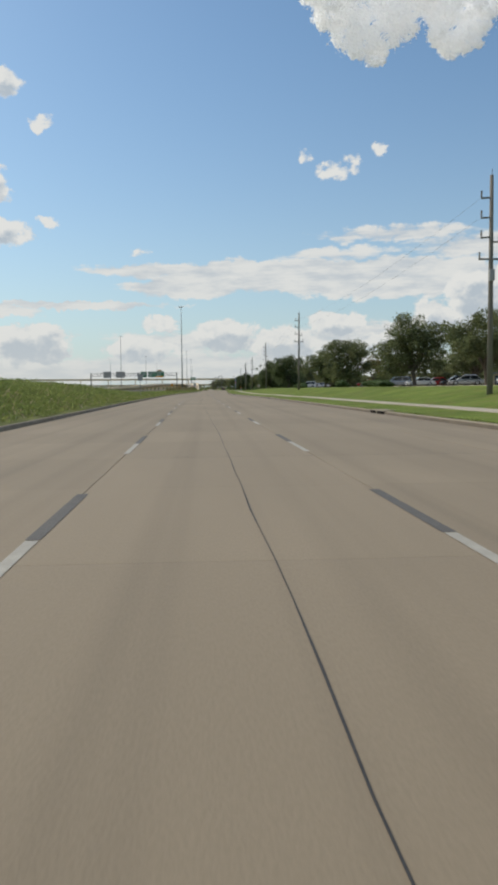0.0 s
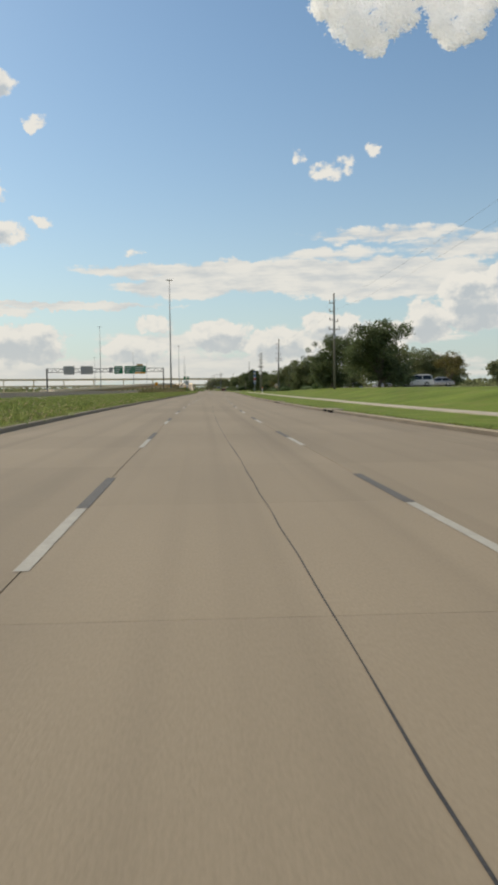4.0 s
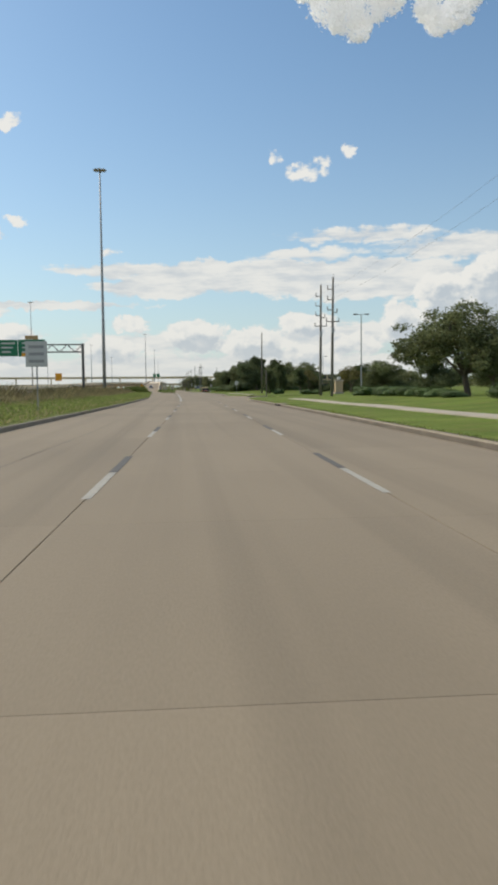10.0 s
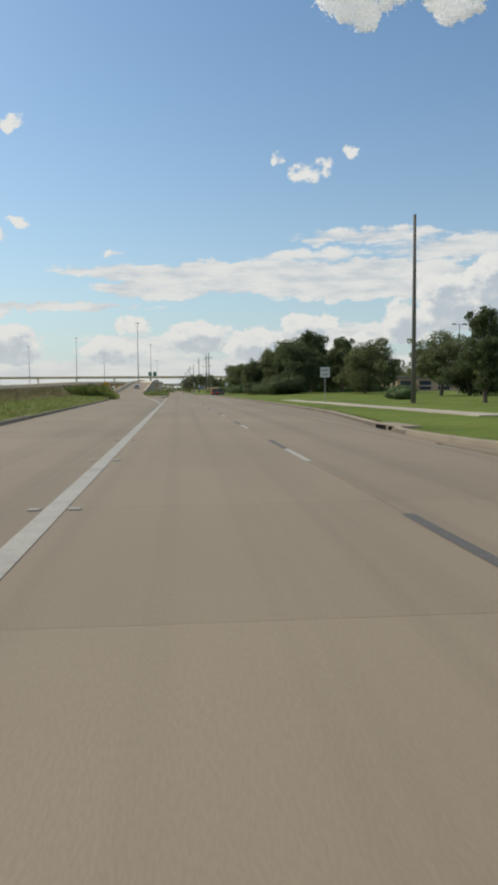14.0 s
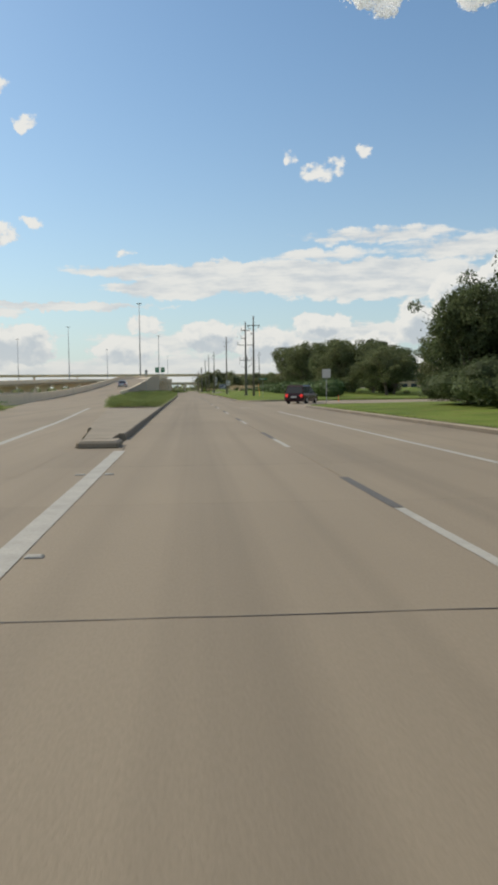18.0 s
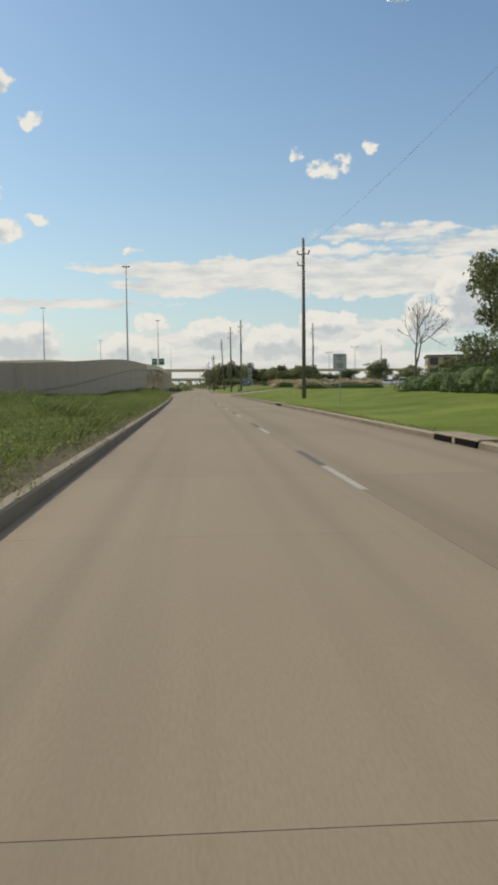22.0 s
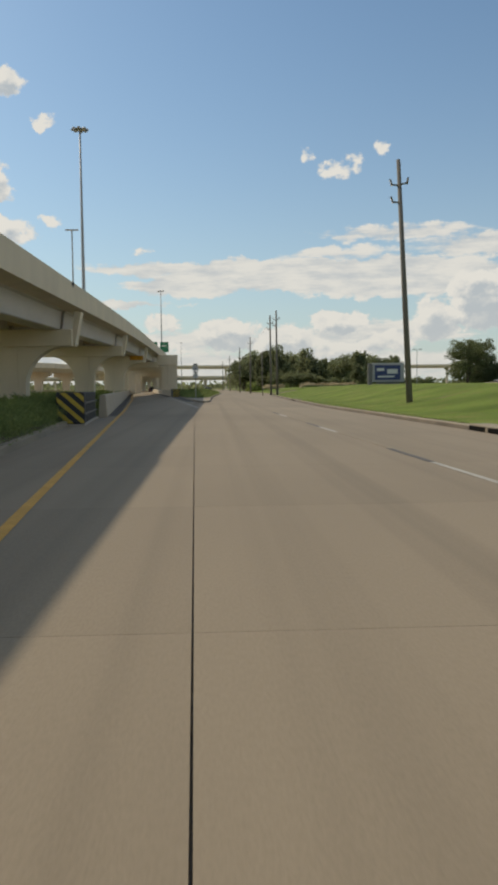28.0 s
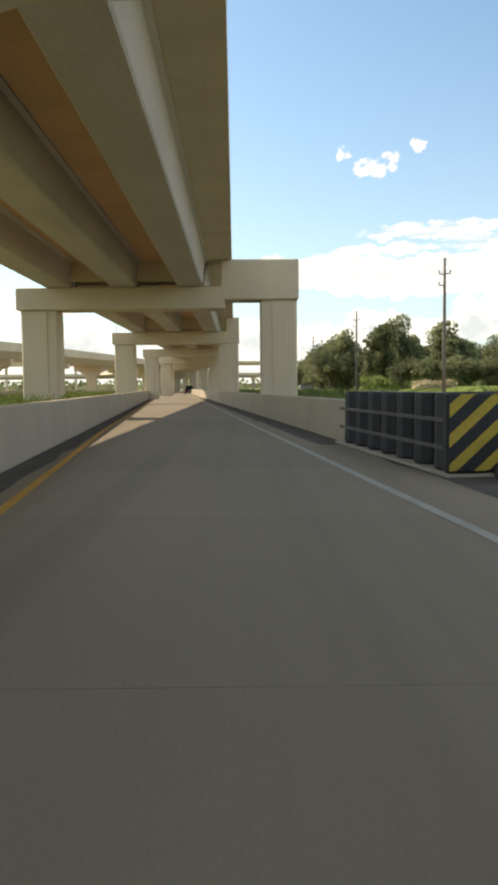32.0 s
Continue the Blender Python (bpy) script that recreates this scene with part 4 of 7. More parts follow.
for s in step(655, 829, 8):
    x, z = (deck_x(s) if s >= 700 else RAMP_R(s) - 0.1), deck_top(s)
    q = ledge_z(s)
    rings.append([(x - 0.01, s, q), (x + 0.09, s, q + 0.03), (x + 0.09, s, z + 0.95), (x - 0.01, s, z + 0.95)])
k.loft(rings)
k.make("parapet_face", "wall", wallg, "tall weathered face of the approach parapet")
k = Shape().box(deck_x(829) - DECK_W + 0.2, deck_x(829) - 0.25, 828.4, 829.6, -0.1, deck_top(829) - 0.3, 0.05)
k.make("abutment", "bridge", wallg, "upright concrete abutment face")

# entrance ramp's roadway up to the flyover
k = Shape()
strip(k, step(547, 829, 6), lambda s: RAMP_L0(s) if s < 640 else deck_x(s) - DECK_W + 0.5, lambda s: RAMP_R(s) if s < 640 else (RAMP_R(s) if s < 700 else deck_x(s)) - 0.3,
      lambda s: max(0.003, deck_top(s) + 0.004) if s > 600 else 0.003)
structure(k, "ramp_road", "road", "pale concrete entrance ramp climbing to the flyover", "road")

# barriers of the underpass ramp
def barrier(name, ys, xline, h, label, mat="wall"):
    k = Shape()
    rings = []
    for s in ys:
        x = xline(s)
        rings.append([(x - 0.2, s, -0.05), (x - 0.13, s, h - 0.03), (x - 0.1, s, h), (x + 0.1, s, h), (x + 0.13, s, h - 0.03), (x + 0.2, s, -0.05)])
    k.loft(rings)
    return structure(k, name, mat, label, "barrier")


barrier("barrier_left", step(847, 1200, 9), lambda s: RAMP_L(s) - 0.1, 1.02, "smooth weathered concrete barrier beside the ramp")
barrier("barrier_right", step(929.8, 1200, 9), lambda s: -7.42 - 0.0905 * (s - 931), 0.98, "smooth cream concrete barrier at the portal columns")


# grime that gathers along the ramp's edges
for nm, s0, s1, left, right in (("grime_left", 848, 1010, lambda s: RAMP_L(s) + 0.1, lambda s: RAMP_L(s) + 0.6 + 0.12 * noise.noise((s * 0.6, 2.0, 0.0))),
                                ("grime_right", 886, 929, lambda s: NOSE_L(s) - 0.8 + 0.2 * noise.noise((s * 0.6, 7.0, 0.0)), lambda s: NOSE_L(s) - 0.02),
                                ("grime_barrier", 929, 1010, lambda s: -8.35 - 0.0905 * (s - 931) + 0.15 * noise.noise((s * 0.6, 7.0, 0.0)), lambda s: -7.62 - 0.0905 * (s - 931))):
    k = Shape()
    strip(k, step(s0, s1, 1.5), left, right, lambda s: 0.0045)
    structure(k, nm, "grime", "dark gritty dirt gathered along the ramp's edge", "dirt")


def cushion(x, y0, y1, turn=0.0, way=0.9):
    t = thing("crash_cushion", "black plastic crash cushion with a yellow-striped end panel", "crash cushion", "crash cushions", pose(x, y0, 0, 0, 0, turn))
    n = 7
    L = y1 - y0
    for i in range(n):
        yc = L * (i + 0.6) / n
        k = Shape()
        rings = []
        for z, r in ((0.05, 0.40), (0.1, 0.43), (0.36, 0.42), (0.4, 0.43), (0.44, 0.42), (0.75, 0.42), (0.79, 0.43), (0.83, 0.42), (1.12, 0.42), (1.18, 0.40)):
            rings.append([(r * math.cos(q), yc + r * 0.95 * math.sin(q), z) for q in (2 * math.pi * j / 14 for j in range(14))])
        k.loft(rings)
        k.make("barrel", "barrel", t)
    Shape().box(-0.5, 0.5, -0.1, 0.12, 0.06, 1.2, 0.04).make("nose_panel", "barrel", t, "black end panel")
    for i in range(-1, 4):
        k = Shape()
        cut = lambda z: min(1.17, max(0.09, z))
        for j in range(16):
            xa, xb = -0.47 + 0.94 * j / 16, -0.47 + 0.94 * (j + 1) / 16
            q = [(xa, cut(0.42 * i + xa * way)), (xb, cut(0.42 * i + xb * way)), (xb, cut(0.42 * i + 0.19 + xb * way)), (xa, cut(0.42 * i + 0.19 + xa * way))]
            if q[3][1] - q[0][1] > 0.01 or q[2][1] - q[1][1] > 0.01:
                k.add([(px, -0.106, pz) for px, pz in q], [(0, 1, 2, 3)])
        if not k.f:
            continue
        k.make("stripe", "chevron", t, "diagonal yellow stripe")
    for z in (0.4, 0.8):
        Shape().box(-0.46, -0.44, 0, L, z - 0.03, z + 0.03).make("cable", "steel_dark", t)
        Shape().box(0.44, 0.46, 0, L, z - 0.03, z + 0.03).make("cable", "steel_dark", t)
    Shape().box(-0.5, 0.5, -0.1, L + 0.3, -0.02, 0.05, 0.01).make("base_plate", "walk", t)


cushion(-6.7, 838.8, 846.3, 4.5, -0.9)
cushion(-6.5, 922.6, 929.4, 6.0)

# clearance sign on the pier cap
def clearance(s):
    x, zt = deck_x(s), deck_top(s) - 1.44
    t = thing("clearance_sign", "orange-yellow clearance board reading 17 FT 8 IN on the pier cap", "road sign", m=Matrix.Translation((x - 1.55, s - 0.79, zt - 0.32)))
    Shape().box(-0.85, 0.85, -0.02, 0.02, -0.27, 0.27, 0.01).make("board", "sign_yellow", t)
    Shape().box(-0.88, 0.88, 0.02, 0.035, -0.30, 0.30).make("backing", "sign_black", t)
    for body, px, size in (("17", -0.55, 0.44), ("FT", -0.13, 0.22), ("8", 0.30, 0.44), ("IN", 0.60, 0.22)):
        c = bpy.data.curves.new("lettering", "FONT")
        c.body, c.size, c.align_x, c.align_y, c.extrude = body, size, "CENTER", "CENTER", 0.004
        ob = new("lettering", c)
        bpy.context.view_layer.update()
        me = bpy.data.meshes.new_from_object(ob)
        bpy.data.objects.remove(ob)
        me.materials.append(M["sign_black"])
        o = new("lettering", me)
        o.parent = t
        o.location, o.rotation_euler = (px, -0.027, 0), (radians(90), 0, 0)


clearance(918)


# ------------------------------------------------------------------ second flyover, crossing bridge and far forms
def viaduct(name, label, pts, wide, depth, pier_every, arch=False):
    """A far viaduct along points (x, y, z of the road)."""
    t = thing(name, label, "bridge", kind="structure")
    P = [Vector(p) for p in pts]
    dense = []
    for a, b in zip(P, P[1:]):
        n = max(1, int((b - a).length / 12))
        dense += [a.lerp(b, i / n) for i in range(n)]
    dense.append(P[-1])
    rings, rails = [], ([], [])
    for i, p in enumerate(dense):
        way = (dense[min(i + 1, len(dense) - 1)] - dense[max(i - 1, 0)]).normalized()
        side = Vector((way.y, -way.x, 0)).normalized()
        w = wide / 2
        rings.append([p + side * w, p - side * w, p - side * w - Vector((0, 0, 0.4)), p - side * (w - 1.4) - Vector((0, 0, depth)), p + side * (w - 1.4) - Vector((0, 0, depth)), p + side * w - Vector((0, 0, 0.4))])
        for q, sg in zip(rails, (1, -1)):
            e = p + side * w * sg
            q.append([e, e + Vector((0, 0, 0.95)), e - side * 0.25 * sg + Vector((0, 0, 0.95)), e - side * 0.4 * sg])
    Shape().loft(rings).make("deck", "bridge", t)
    for q in rails:
        Shape().loft(q).make("parapet", "bridge", t)
    run, last = 0.0, 0.0
    for a, b in zip(dense, dense[1:]):
        run += (b - a).length
        if run - last >= pier_every:
            last = run
            way = (b - a).normalized()
            ang = math.atan2(way.y, way.x)
            m = Matrix.Translation((b.x, b.y, 0)) @ Matrix.Rotation(ang, 4, "Z")
            z = b.z - depth
            k = Shape()
            w = wide / 2 - 1.2
            if arch:
                rings = []
                for c, zz in [(1.0, -0.1), (1.0, z - 3.2)] + [(1.0 + (w - 1.0) * (1 - math.cos(math.pi / 2 * i / 8)), z - 1.0 - 2.2 * (1 - math.sin(math.pi / 2 * i / 8))) for i in range(1, 9)] + [(w, z)]:
                    rings.append([(-0.7, -c, zz), (0.7, -c, zz), (0.7, c, zz), (-0.7, c, zz)])
                k.loft(rings, m)
            else:
                k.box(-0.9, 0.9, -w, w, z - 1.3, z, 0.0, m)
                k.box(-0.8, 0.8, -1.3, 1.3, -0.1, z - 1.25, 0.0, m)
            k.make("pier", "bridge", t)
    return t


viaduct("far_flyover", "long pale concrete flyover on arched piers beyond the freeway",
        [(-100, 640, 1.0), (-78, 800, 3.5), (-62, 950, 6.6), (-50, 1037, 7.6), (-42, 1100, 7.8), (-34, 1180, 8.0), (-30, 1290, 9.0), (-30, 1400, 10)], 10, 1.5, 17, True)
viaduct("crossing_flyover", "high pale concrete flyover crossing the road far ahead",
        [(-520, 1420, 21), (-260, 1490, 20.5), (-60, 1510, 20), (60, 1510, 19.5), (240, 1490, 18)], 13, 2.0, 42)
viaduct("low_crossing_bridge", "lower concrete bridge crossing far ahead",
        [(-300, 1330, 8.2), (-80, 1350, 8.4), (20, 1355, 8.2), (60, 1354, 7.8)], 16, 1.6, 34)
# freeway pavement and its median wall on the left
k = Shape()
strip(k, step(-140, 1300, 40), lambda s: -52 - 0.02 * (s - 300), lambda s: (line_x(s) - 24 if s < 560 else deck_x(s) - 17 - 0.02 * (s - 560)), lambda s: -0.02)
structure(k, "freeway", "road", "wide pale concrete freeway beyond the verge", "road")
barrier("freeway_barrier", step(-140, 1200, 30), lambda s: -36 - 0.02 * (s - 300), 1.07, "grey concrete median barrier of the freeway")


# ------------------------------------------------------------------ masts and poles
def high_mast(x, y, h):
    t = thing("high_mast_light", "very tall grey steel mast with a ring of floodlights", "light mast", "high mast lights", Matrix.Translation((x, y, 0)))
    k = Shape()
    rings = []
    for z, r in ((0, 0.42), (h * 0.33, 0.33), (h * 0.33 + 0.05, 0.32), (h * 0.66, 0.24), (h * 0.66 + 0.05, 0.23), (h, 0.14)):
        rings.append([(r * math.cos(q), r * math.sin(q), z) for q in (math.pi * j / 6 for j in range(12))])
    k.loft(rings)
    k.make("shaft", "steel", t, smooth=True)
    k = Shape()
    k.loft([[(0.75 * math.cos(q), 0.75 * math.sin(q), z) for q in (math.pi * j / 8 for j in range(16))] for z in (0, 0.16)])
    ring = k.make("ring", "steel", t)
    ring.location = (0, 0, h - 0.6)
    for i in range(8):
        a = 2 * math.pi * i / 8
        k = Shape().box(0.7, 1.5, -0.24, 0.24, -0.16, 0.14, 0.06)
        o = k.make("floodlight", "steel", t)
        o.location, o.rotation_euler = (0, 0, h - 0.5), (0, 0, a)
    Shape().box(-0.7, 0.7, -0.7, 0.7, -0.1, 0.35, 0.05).make("footing", "walk", t)


for x, y, h in ((-14.1, 482.6, 50.9), (-23.7, 952.4, 46.6), (-23.0, 1165, 44.4), (-82, 772, 53), (-84, 1108, 47), (-88, 1400, 46), (-30, 1600, 46), (-150, 1250, 48)):
    high_mast(x, y, h)


def insulator(t, x, y, z, tilt=0.0, long=0.45):
    k = Shape()
    rings = []
    for i in range(9):
        r = 0.035 if i % 2 else 0.075
        rings.append([(r * math.cos(q), r * math.sin(q), long * i / 8) for q in (math.pi * j / 3 for j in range(6))])
    k.loft(rings)
    o = k.make("insulator", "insulator", t)
    o.location, o.rotation_euler = (x, y, z), (0, radians(tilt), 0)


def arm(t, x0, x1, z, thick=0.07, rise=0.0):
    k = Shape()
    k.loft([[(x0, -thick, z - thick), (x0, thick, z - thick), (x0, thick, z + thick), (x0, -thick, z + thick)],
            [(x1, -thick, z + rise - thick), (x1, thick, z + rise - thick), (x1, thick, z + rise + thick), (x1, -thick, z + rise + thick)]])
    k.make("crossarm", "wood", t)


def utility_pole(x, y, h, style, lean=0.0, z=0.0):
    words = {"bracket": "tall weathered wooden power pole with upturned side brackets", "tee": "tall wooden power pole with one crossarm near its top",
             "many": "wooden power pole crowded with crossarms and switch gear", "small": "tall dark wooden power pole with short brackets",
             "bare": "tall slender bare wooden pole"}
    t = thing("utility_pole", words[style], "utility pole", "utility poles", pose(x, y, z, 0, lean, 0))
    k = Shape()
    rings = [[(r * math.cos(q), r * math.sin(q), zz) for q in (math.pi * j / 6 for j in range(12))] for zz, r in ((-0.3, 0.18 if h > 8 else 0.085), (h * 0.5, 0.145 if h > 8 else 0.075), (h, 0.105 if h > 8 else 0.065))]
    k.loft(rings)
    k.make("shaft", "wood", t, smooth=True)
    if style == "bracket":
        for i in range(3):
            zz = h - 1.3 - i * 1.15
            arm(t, 0, -0.62, zz, 0.045, -0.05)
            insulator(t, -0.6, 0, zz - 0.02, 0, 0.4)
        arm(t, 0, 0.5, h - 3.9, 0.045, 0.02)
        insulator(t, 0.48, 0, h - 3.86, 0, 0.4)
        arm(t, -0.75, 0.75, h - 4.9, 0.05)
        for px in (-0.7, 0.7):
            insulator(t, px, 0, h - 4.85, 0, 0.35)
        Shape().box(-0.16, 0.16, -0.28, -0.12, h - 6.2, h - 5.5, 0.04).make("transformer_box", "steel", t)
        k = Shape().tube([(0, 0, h), (0.05, 0, h + 0.35)], [0.02, 0.015], 6)
        k.make("top_pin", "steel_dark", t)
    elif style == "tee":
        arm(t, -0.95, 0.95, h - 1.45, 0.06)
        for px in (-0.9, 0.9):
            insulator(t, px, 0, h - 1.5, 205 if px > 0 else 155, 0.45)
        arm(t, 0, -0.4, h - 2.7, 0.04, -0.1)
        insulator(t, -0.38, 0, h - 2.78, 0, 0.3)
        Shape().box(-0.3, 0.3, -0.3, 0.3, -0.2, 0.1, 0.04).make("footing", "kerb", t)
    elif style == "many":
        for zz, w, n in ((h - 1.5, 0.7, 2), (h - 2.8, 0.0, 0), (h - 3.9, 1.3, 3), (h - 6.5, 0.95, 4)):
            if w:
                arm(t, -w, w, zz, 0.055)
                for i in range(n):
                    insulator(t, -w + 2 * w * i / (n - 1), 0, zz + 0.05, 12 if i % 2 else 0, 0.45)
        arm(t, 0, -0.7, h - 2.8, 0.045)
        insulator(t, -0.68, 0, h - 2.75, 0, 0.35)
        for sg in (-1, 1):
            k = Shape().tube([(sg * 0.95, 0, h - 6.4), (sg * 1.05, 0, h - 7.0), (sg * 0.65, 0, h - 7.6), (sg * 0.1, 0, h - 7.85)], [0.02] * 4, 6)
            k.make("jumper_cable", "wire", t)
        k = Shape().tube([(0.21, 0, 0), (0.2, 0, h * 0.55)], [0.05, 0.05], 8)
        k.make("riser_pipe", "steel", t)
        Shape().box(-0.35, 0.35, -0.3, 0.3, -0.2, 0.25, 0.05).make("riser_box", "steel_dark", t)
    elif style == "small":
        for sg, zz in ((-1, h - 1.35), (1, h - 1.3), (-1, h - 2.25)):
            arm(t, 0, sg * 0.42, zz, 0.04, 0.05)
            insulator(t, sg * 0.4, 0, zz, sg * 15, 0.35)
        if h > 13.6:
            for zz in (h * 0.62, h * 0.55):
                Shape().box(-0.17, 0.17, -0.34, -0.1, zz, zz + 0.75, 0.05).make("transformer", "steel_dark", t)
    return t


POLES = [(18.4, 47, 12.7, "bracket", 0, 1.0), (17.1, 136.5, 13.1, "bracket", 0.5, 1.0), (18.3, 229.8, 13.4, "bracket", -0.3, 0.9), (19.1, 320.4, 13.4, "bracket", 1.2, 0.3),
         (19.9, 387.5, 13.6, "bracket", 0.8, 0), (20.0, 395.3, 13.7, "bracket", 0.5, 0), (20.8, 471.7, 13.4, "bare", 0.3, 0),
         (12.9, 657, 12.4, "tee", 0.2, 0.1), (12.55, 670, 12.6, "many", 0.1, 0.1), (11.3, 717.5, 13.2, "small", 0, 0.1), (10.7, 803.5, 13.8, "small", 0, 0.1),
         ]
POLES += [(9.2, 813, 13.2, "small", -0.4, 0.1), (9.06, 853, 13.2, "small", -2.9, 0.1), (8.05, 926.4, 12.3, "small", -0.5, 0.1), (7.8, 935, 12.4, "small", -0.5, 0.1),
         (6.7, 977.3, 11.6, "small", 0, 0.1), (6.3, 1026, 11.9, "small", 0, 0.1), (5.0, 1083, 12, "small", 0, 0.1), (3.5, 1140, 12, "small", 0, 0.1),
         (28.0, 828, 15.0, "small", 0, 0.1), (60, 900, 14, "bare", 0, 0),
         (16.5, 423.5, 4.1, "bare", -1.0, 0.1), (6.45, 934.6, 6.6, "bare", -1.0, 0.1)]
for x, y, h, style, lean, z in POLES:
    utility_pole(x, y, h, style, lean, z)
# guy wire with a yellow guard beside the first tee pole
gw = thing("guy_wire", "steel guy wire with a yellow plastic guard on the lawn", "guy wire")
Shape().tube([(12.93, 656.8, 8.2), (13.3, 650.2, 0.1)], [0.008, 0.008], 5).make("strand", "steel_dark", gw)
Shape().tube([(13.21, 651.75, 2.0), (13.3, 650.2, 0.1)], [0.032, 0.032], 8).make("guard", "sign_yellow", gw, "yellow plastic guard")

# power lines sag from pole to pole
for i, j in ((0, 1), (1, 2), (2, 3), (3, 5), (7, 9), (13, 15), (15, 16), (16, 17), (17, 18)):
    a, b = POLES[i], POLES[j]
    for dx, dz in ((-0.6, -1.3),) if i > 5 else ((-0.6, -1.3), (-0.6, -2.45)):
        pa, pb = Vector((a[0] + dx, a[1], a[5] + a[2] + dz)), Vector((b[0] + dx, b[1], b[5] + b[2] + dz))
        L = (pb - pa).length
        path = [pa.lerp(pb, f) - Vector((0, 0, 4 * f * (1 - f) * L * 0.012)) for f in (q / 10 for q in range(11))]
        tagged(Shape().tube(path, [0.006] * 11, 5).make("power_line", "wire"), "thin dark sagging power line between poles", "power line", "power lines")

# ------------------------------------------------------------------ road signs
def bars(t, w, z0, z1, n, mat, y, name="lettering_bar", frac=0.7):
    for i in range(n):
        z = z1 - (z1 - z0) * (i + 0.5) / n
        hgt = (z1 - z0) / n * 0.42
        o = Shape().box(-w / 2 * frac, w / 2 * frac, y - 0.004, y, z - hgt / 2, z + hgt / 2).make(name, mat, t)


def post_sign(x, y, zc, w, h, mat, label, text=3, ink="sign_black", turn=0.0, diamond=False, z0=0.1):
    t = thing("road_sign", label, "road sign", m=pose(x, y, 0, 0, 0, turn))
    k = Shape().tube([(0, 0.04, z0 - 0.1), (0, 0.04, zc + h * 0.45)], [0.035, 0.035], 8)
    k.make("post", "steel", t)
    if diamond:
        r = w / math.sqrt(2)
        k = Shape().loft([[(-r, yy, zc), (0, yy, zc - r), (r, yy, zc), (0, yy, zc + r)] for yy in (0.0, -0.012)])
        k.make("plate", mat, t)
    else:
        Shape().box(-w / 2, w / 2, -0.012, 0.0, zc - h / 2, zc + h / 2).make("plate", mat, t)
        if text:
            bars(t, w, zc - h * 0.42, zc + h * 0.42, text, ink, -0.013)
    return t


post_sign(-6.7, 97, 2.75, 0.6, 0.8, "sign_grey", "small grey-backed rectangular sign on a steel post in the weeds", 0)
post_sign(-4.2, 339, 3.1, 1.05, 1.25, "sign_white", "greying white rectangular road sign with faint lines of text", 3, "sign_grey")
post_sign(-9.5, 566, 2.6, 0.8, 0.8, "sign_yellow", "yellow diamond warning sign in tall weeds", 0, diamond=True)
post_sign(-18.5, 443, 3.7, 1.15, 1.3, "sign_yellow", "yellow warning sign beside the freeway", 0)
post_sign(15.8, 479, 2.6, 0.76, 0.8, "sign_white", "white rectangular sign with faint dark text on the lawn", 2, "sign_grey")
post_sign(15.1, 603, 2.6, 0.72, 0.75, "sign_white", "blank white square sign on a post at the driveway corner", 0)
post_sign(-3.15, 651, 3.9, 0.5, 0.75, "sign_white", "white narrow sign turned away on the island", 2, "sign_grey", turn=50)

t = post_sign(10.8, 698, 2.64, 0.78, 0.98, "sign_white", "white speed limit 50 sign on a thin post in the lawn", 0)
for word, size, z in (("SPEED", 0.15, 2.98), ("LIMIT", 0.15, 2.80), ("50", 0.40, 2.44)):
    c = bpy.data.curves.new("lettering", "FONT")
    c.body, c.size, c.align_x, c.align_y, c.extrude = word, size, "CENTER", "CENTER", 0.003
    ob = new("lettering", c)
    bpy.context.view_layer.update()
    me = bpy.data.meshes.new_from_object(ob)
    bpy.data.objects.remove(ob)
    me.materials.append(M["sign_black"])
    o = new("lettering", me)
    o.parent = t
    o.location, o.rotation_euler = (0, -0.017, z), (radians(90), 0, 0)
for x0, x1, z0, z1 in ((-0.36, 0.36, 3.085, 3.10), (-0.36, 0.36, 2.18, 2.195), (-0.36, -0.345, 2.195, 3.085), (0.345, 0.36, 2.195, 3.085)):
    Shape().box(x0, x1, -0.016, -0.012, z0, z1).make("border", "sign_black", t)
# route assemblies: stacked plates on one post
def route(x, y, top, rows, label):
    t = thing("route_sign", label, "road sign", "route signs", Matrix.Translation((x, y, 0)))
    Shape().tube([(0, 0.04, 0), (0, 0.04, top - 0.1)], [0.035, 0.035], 8).make("post", "steel", t)
    z = top
    for w, h, word in rows:
        z -= h
        plate = Shape().box(-w / 2, w / 2, -0.012, 0, z, z + h - 0.04, 0.0).make("plate", "sign_white", t)
        if h > 0.35:
            Shape().box(-w * 0.44, w * 0.44, -0.018, -0.012, z + 0.05, z + h - 0.1).make("shield", "sign_white" if word else "sign_grey", t)
            Shape().box(-w / 2, w / 2, -0.008, 0.002, z - 0.02, z + h - 0.02).make("border", "sign_black", t, "black border")
        if word:
            c = bpy.data.curves.new("lettering", "FONT")
            c.body, c.size, c.align_x, c.align_y, c.extrude = word, h * 0.5, "CENTER", "CENTER", 0.003
            ob = new("lettering", c)
            bpy.context.view_layer.update()
            me = bpy.data.meshes.new_from_object(ob)
            bpy.data.objects.remove(ob)
            me.materials.append(M["sign_black"])
            o = new("lettering", me)
            o.parent = t
            o.location, o.rotation_euler = (0, -0.024, z + h / 2 - 0.02), (radians(90), 0, 0)
        else:
            Shape().box(-w * 0.3, w * 0.3, -0.024, -0.018, z + h * 0.3, z + h * 0.6).make("lettering_bar", "sign_black", t)
        z -= 0.04
    return t


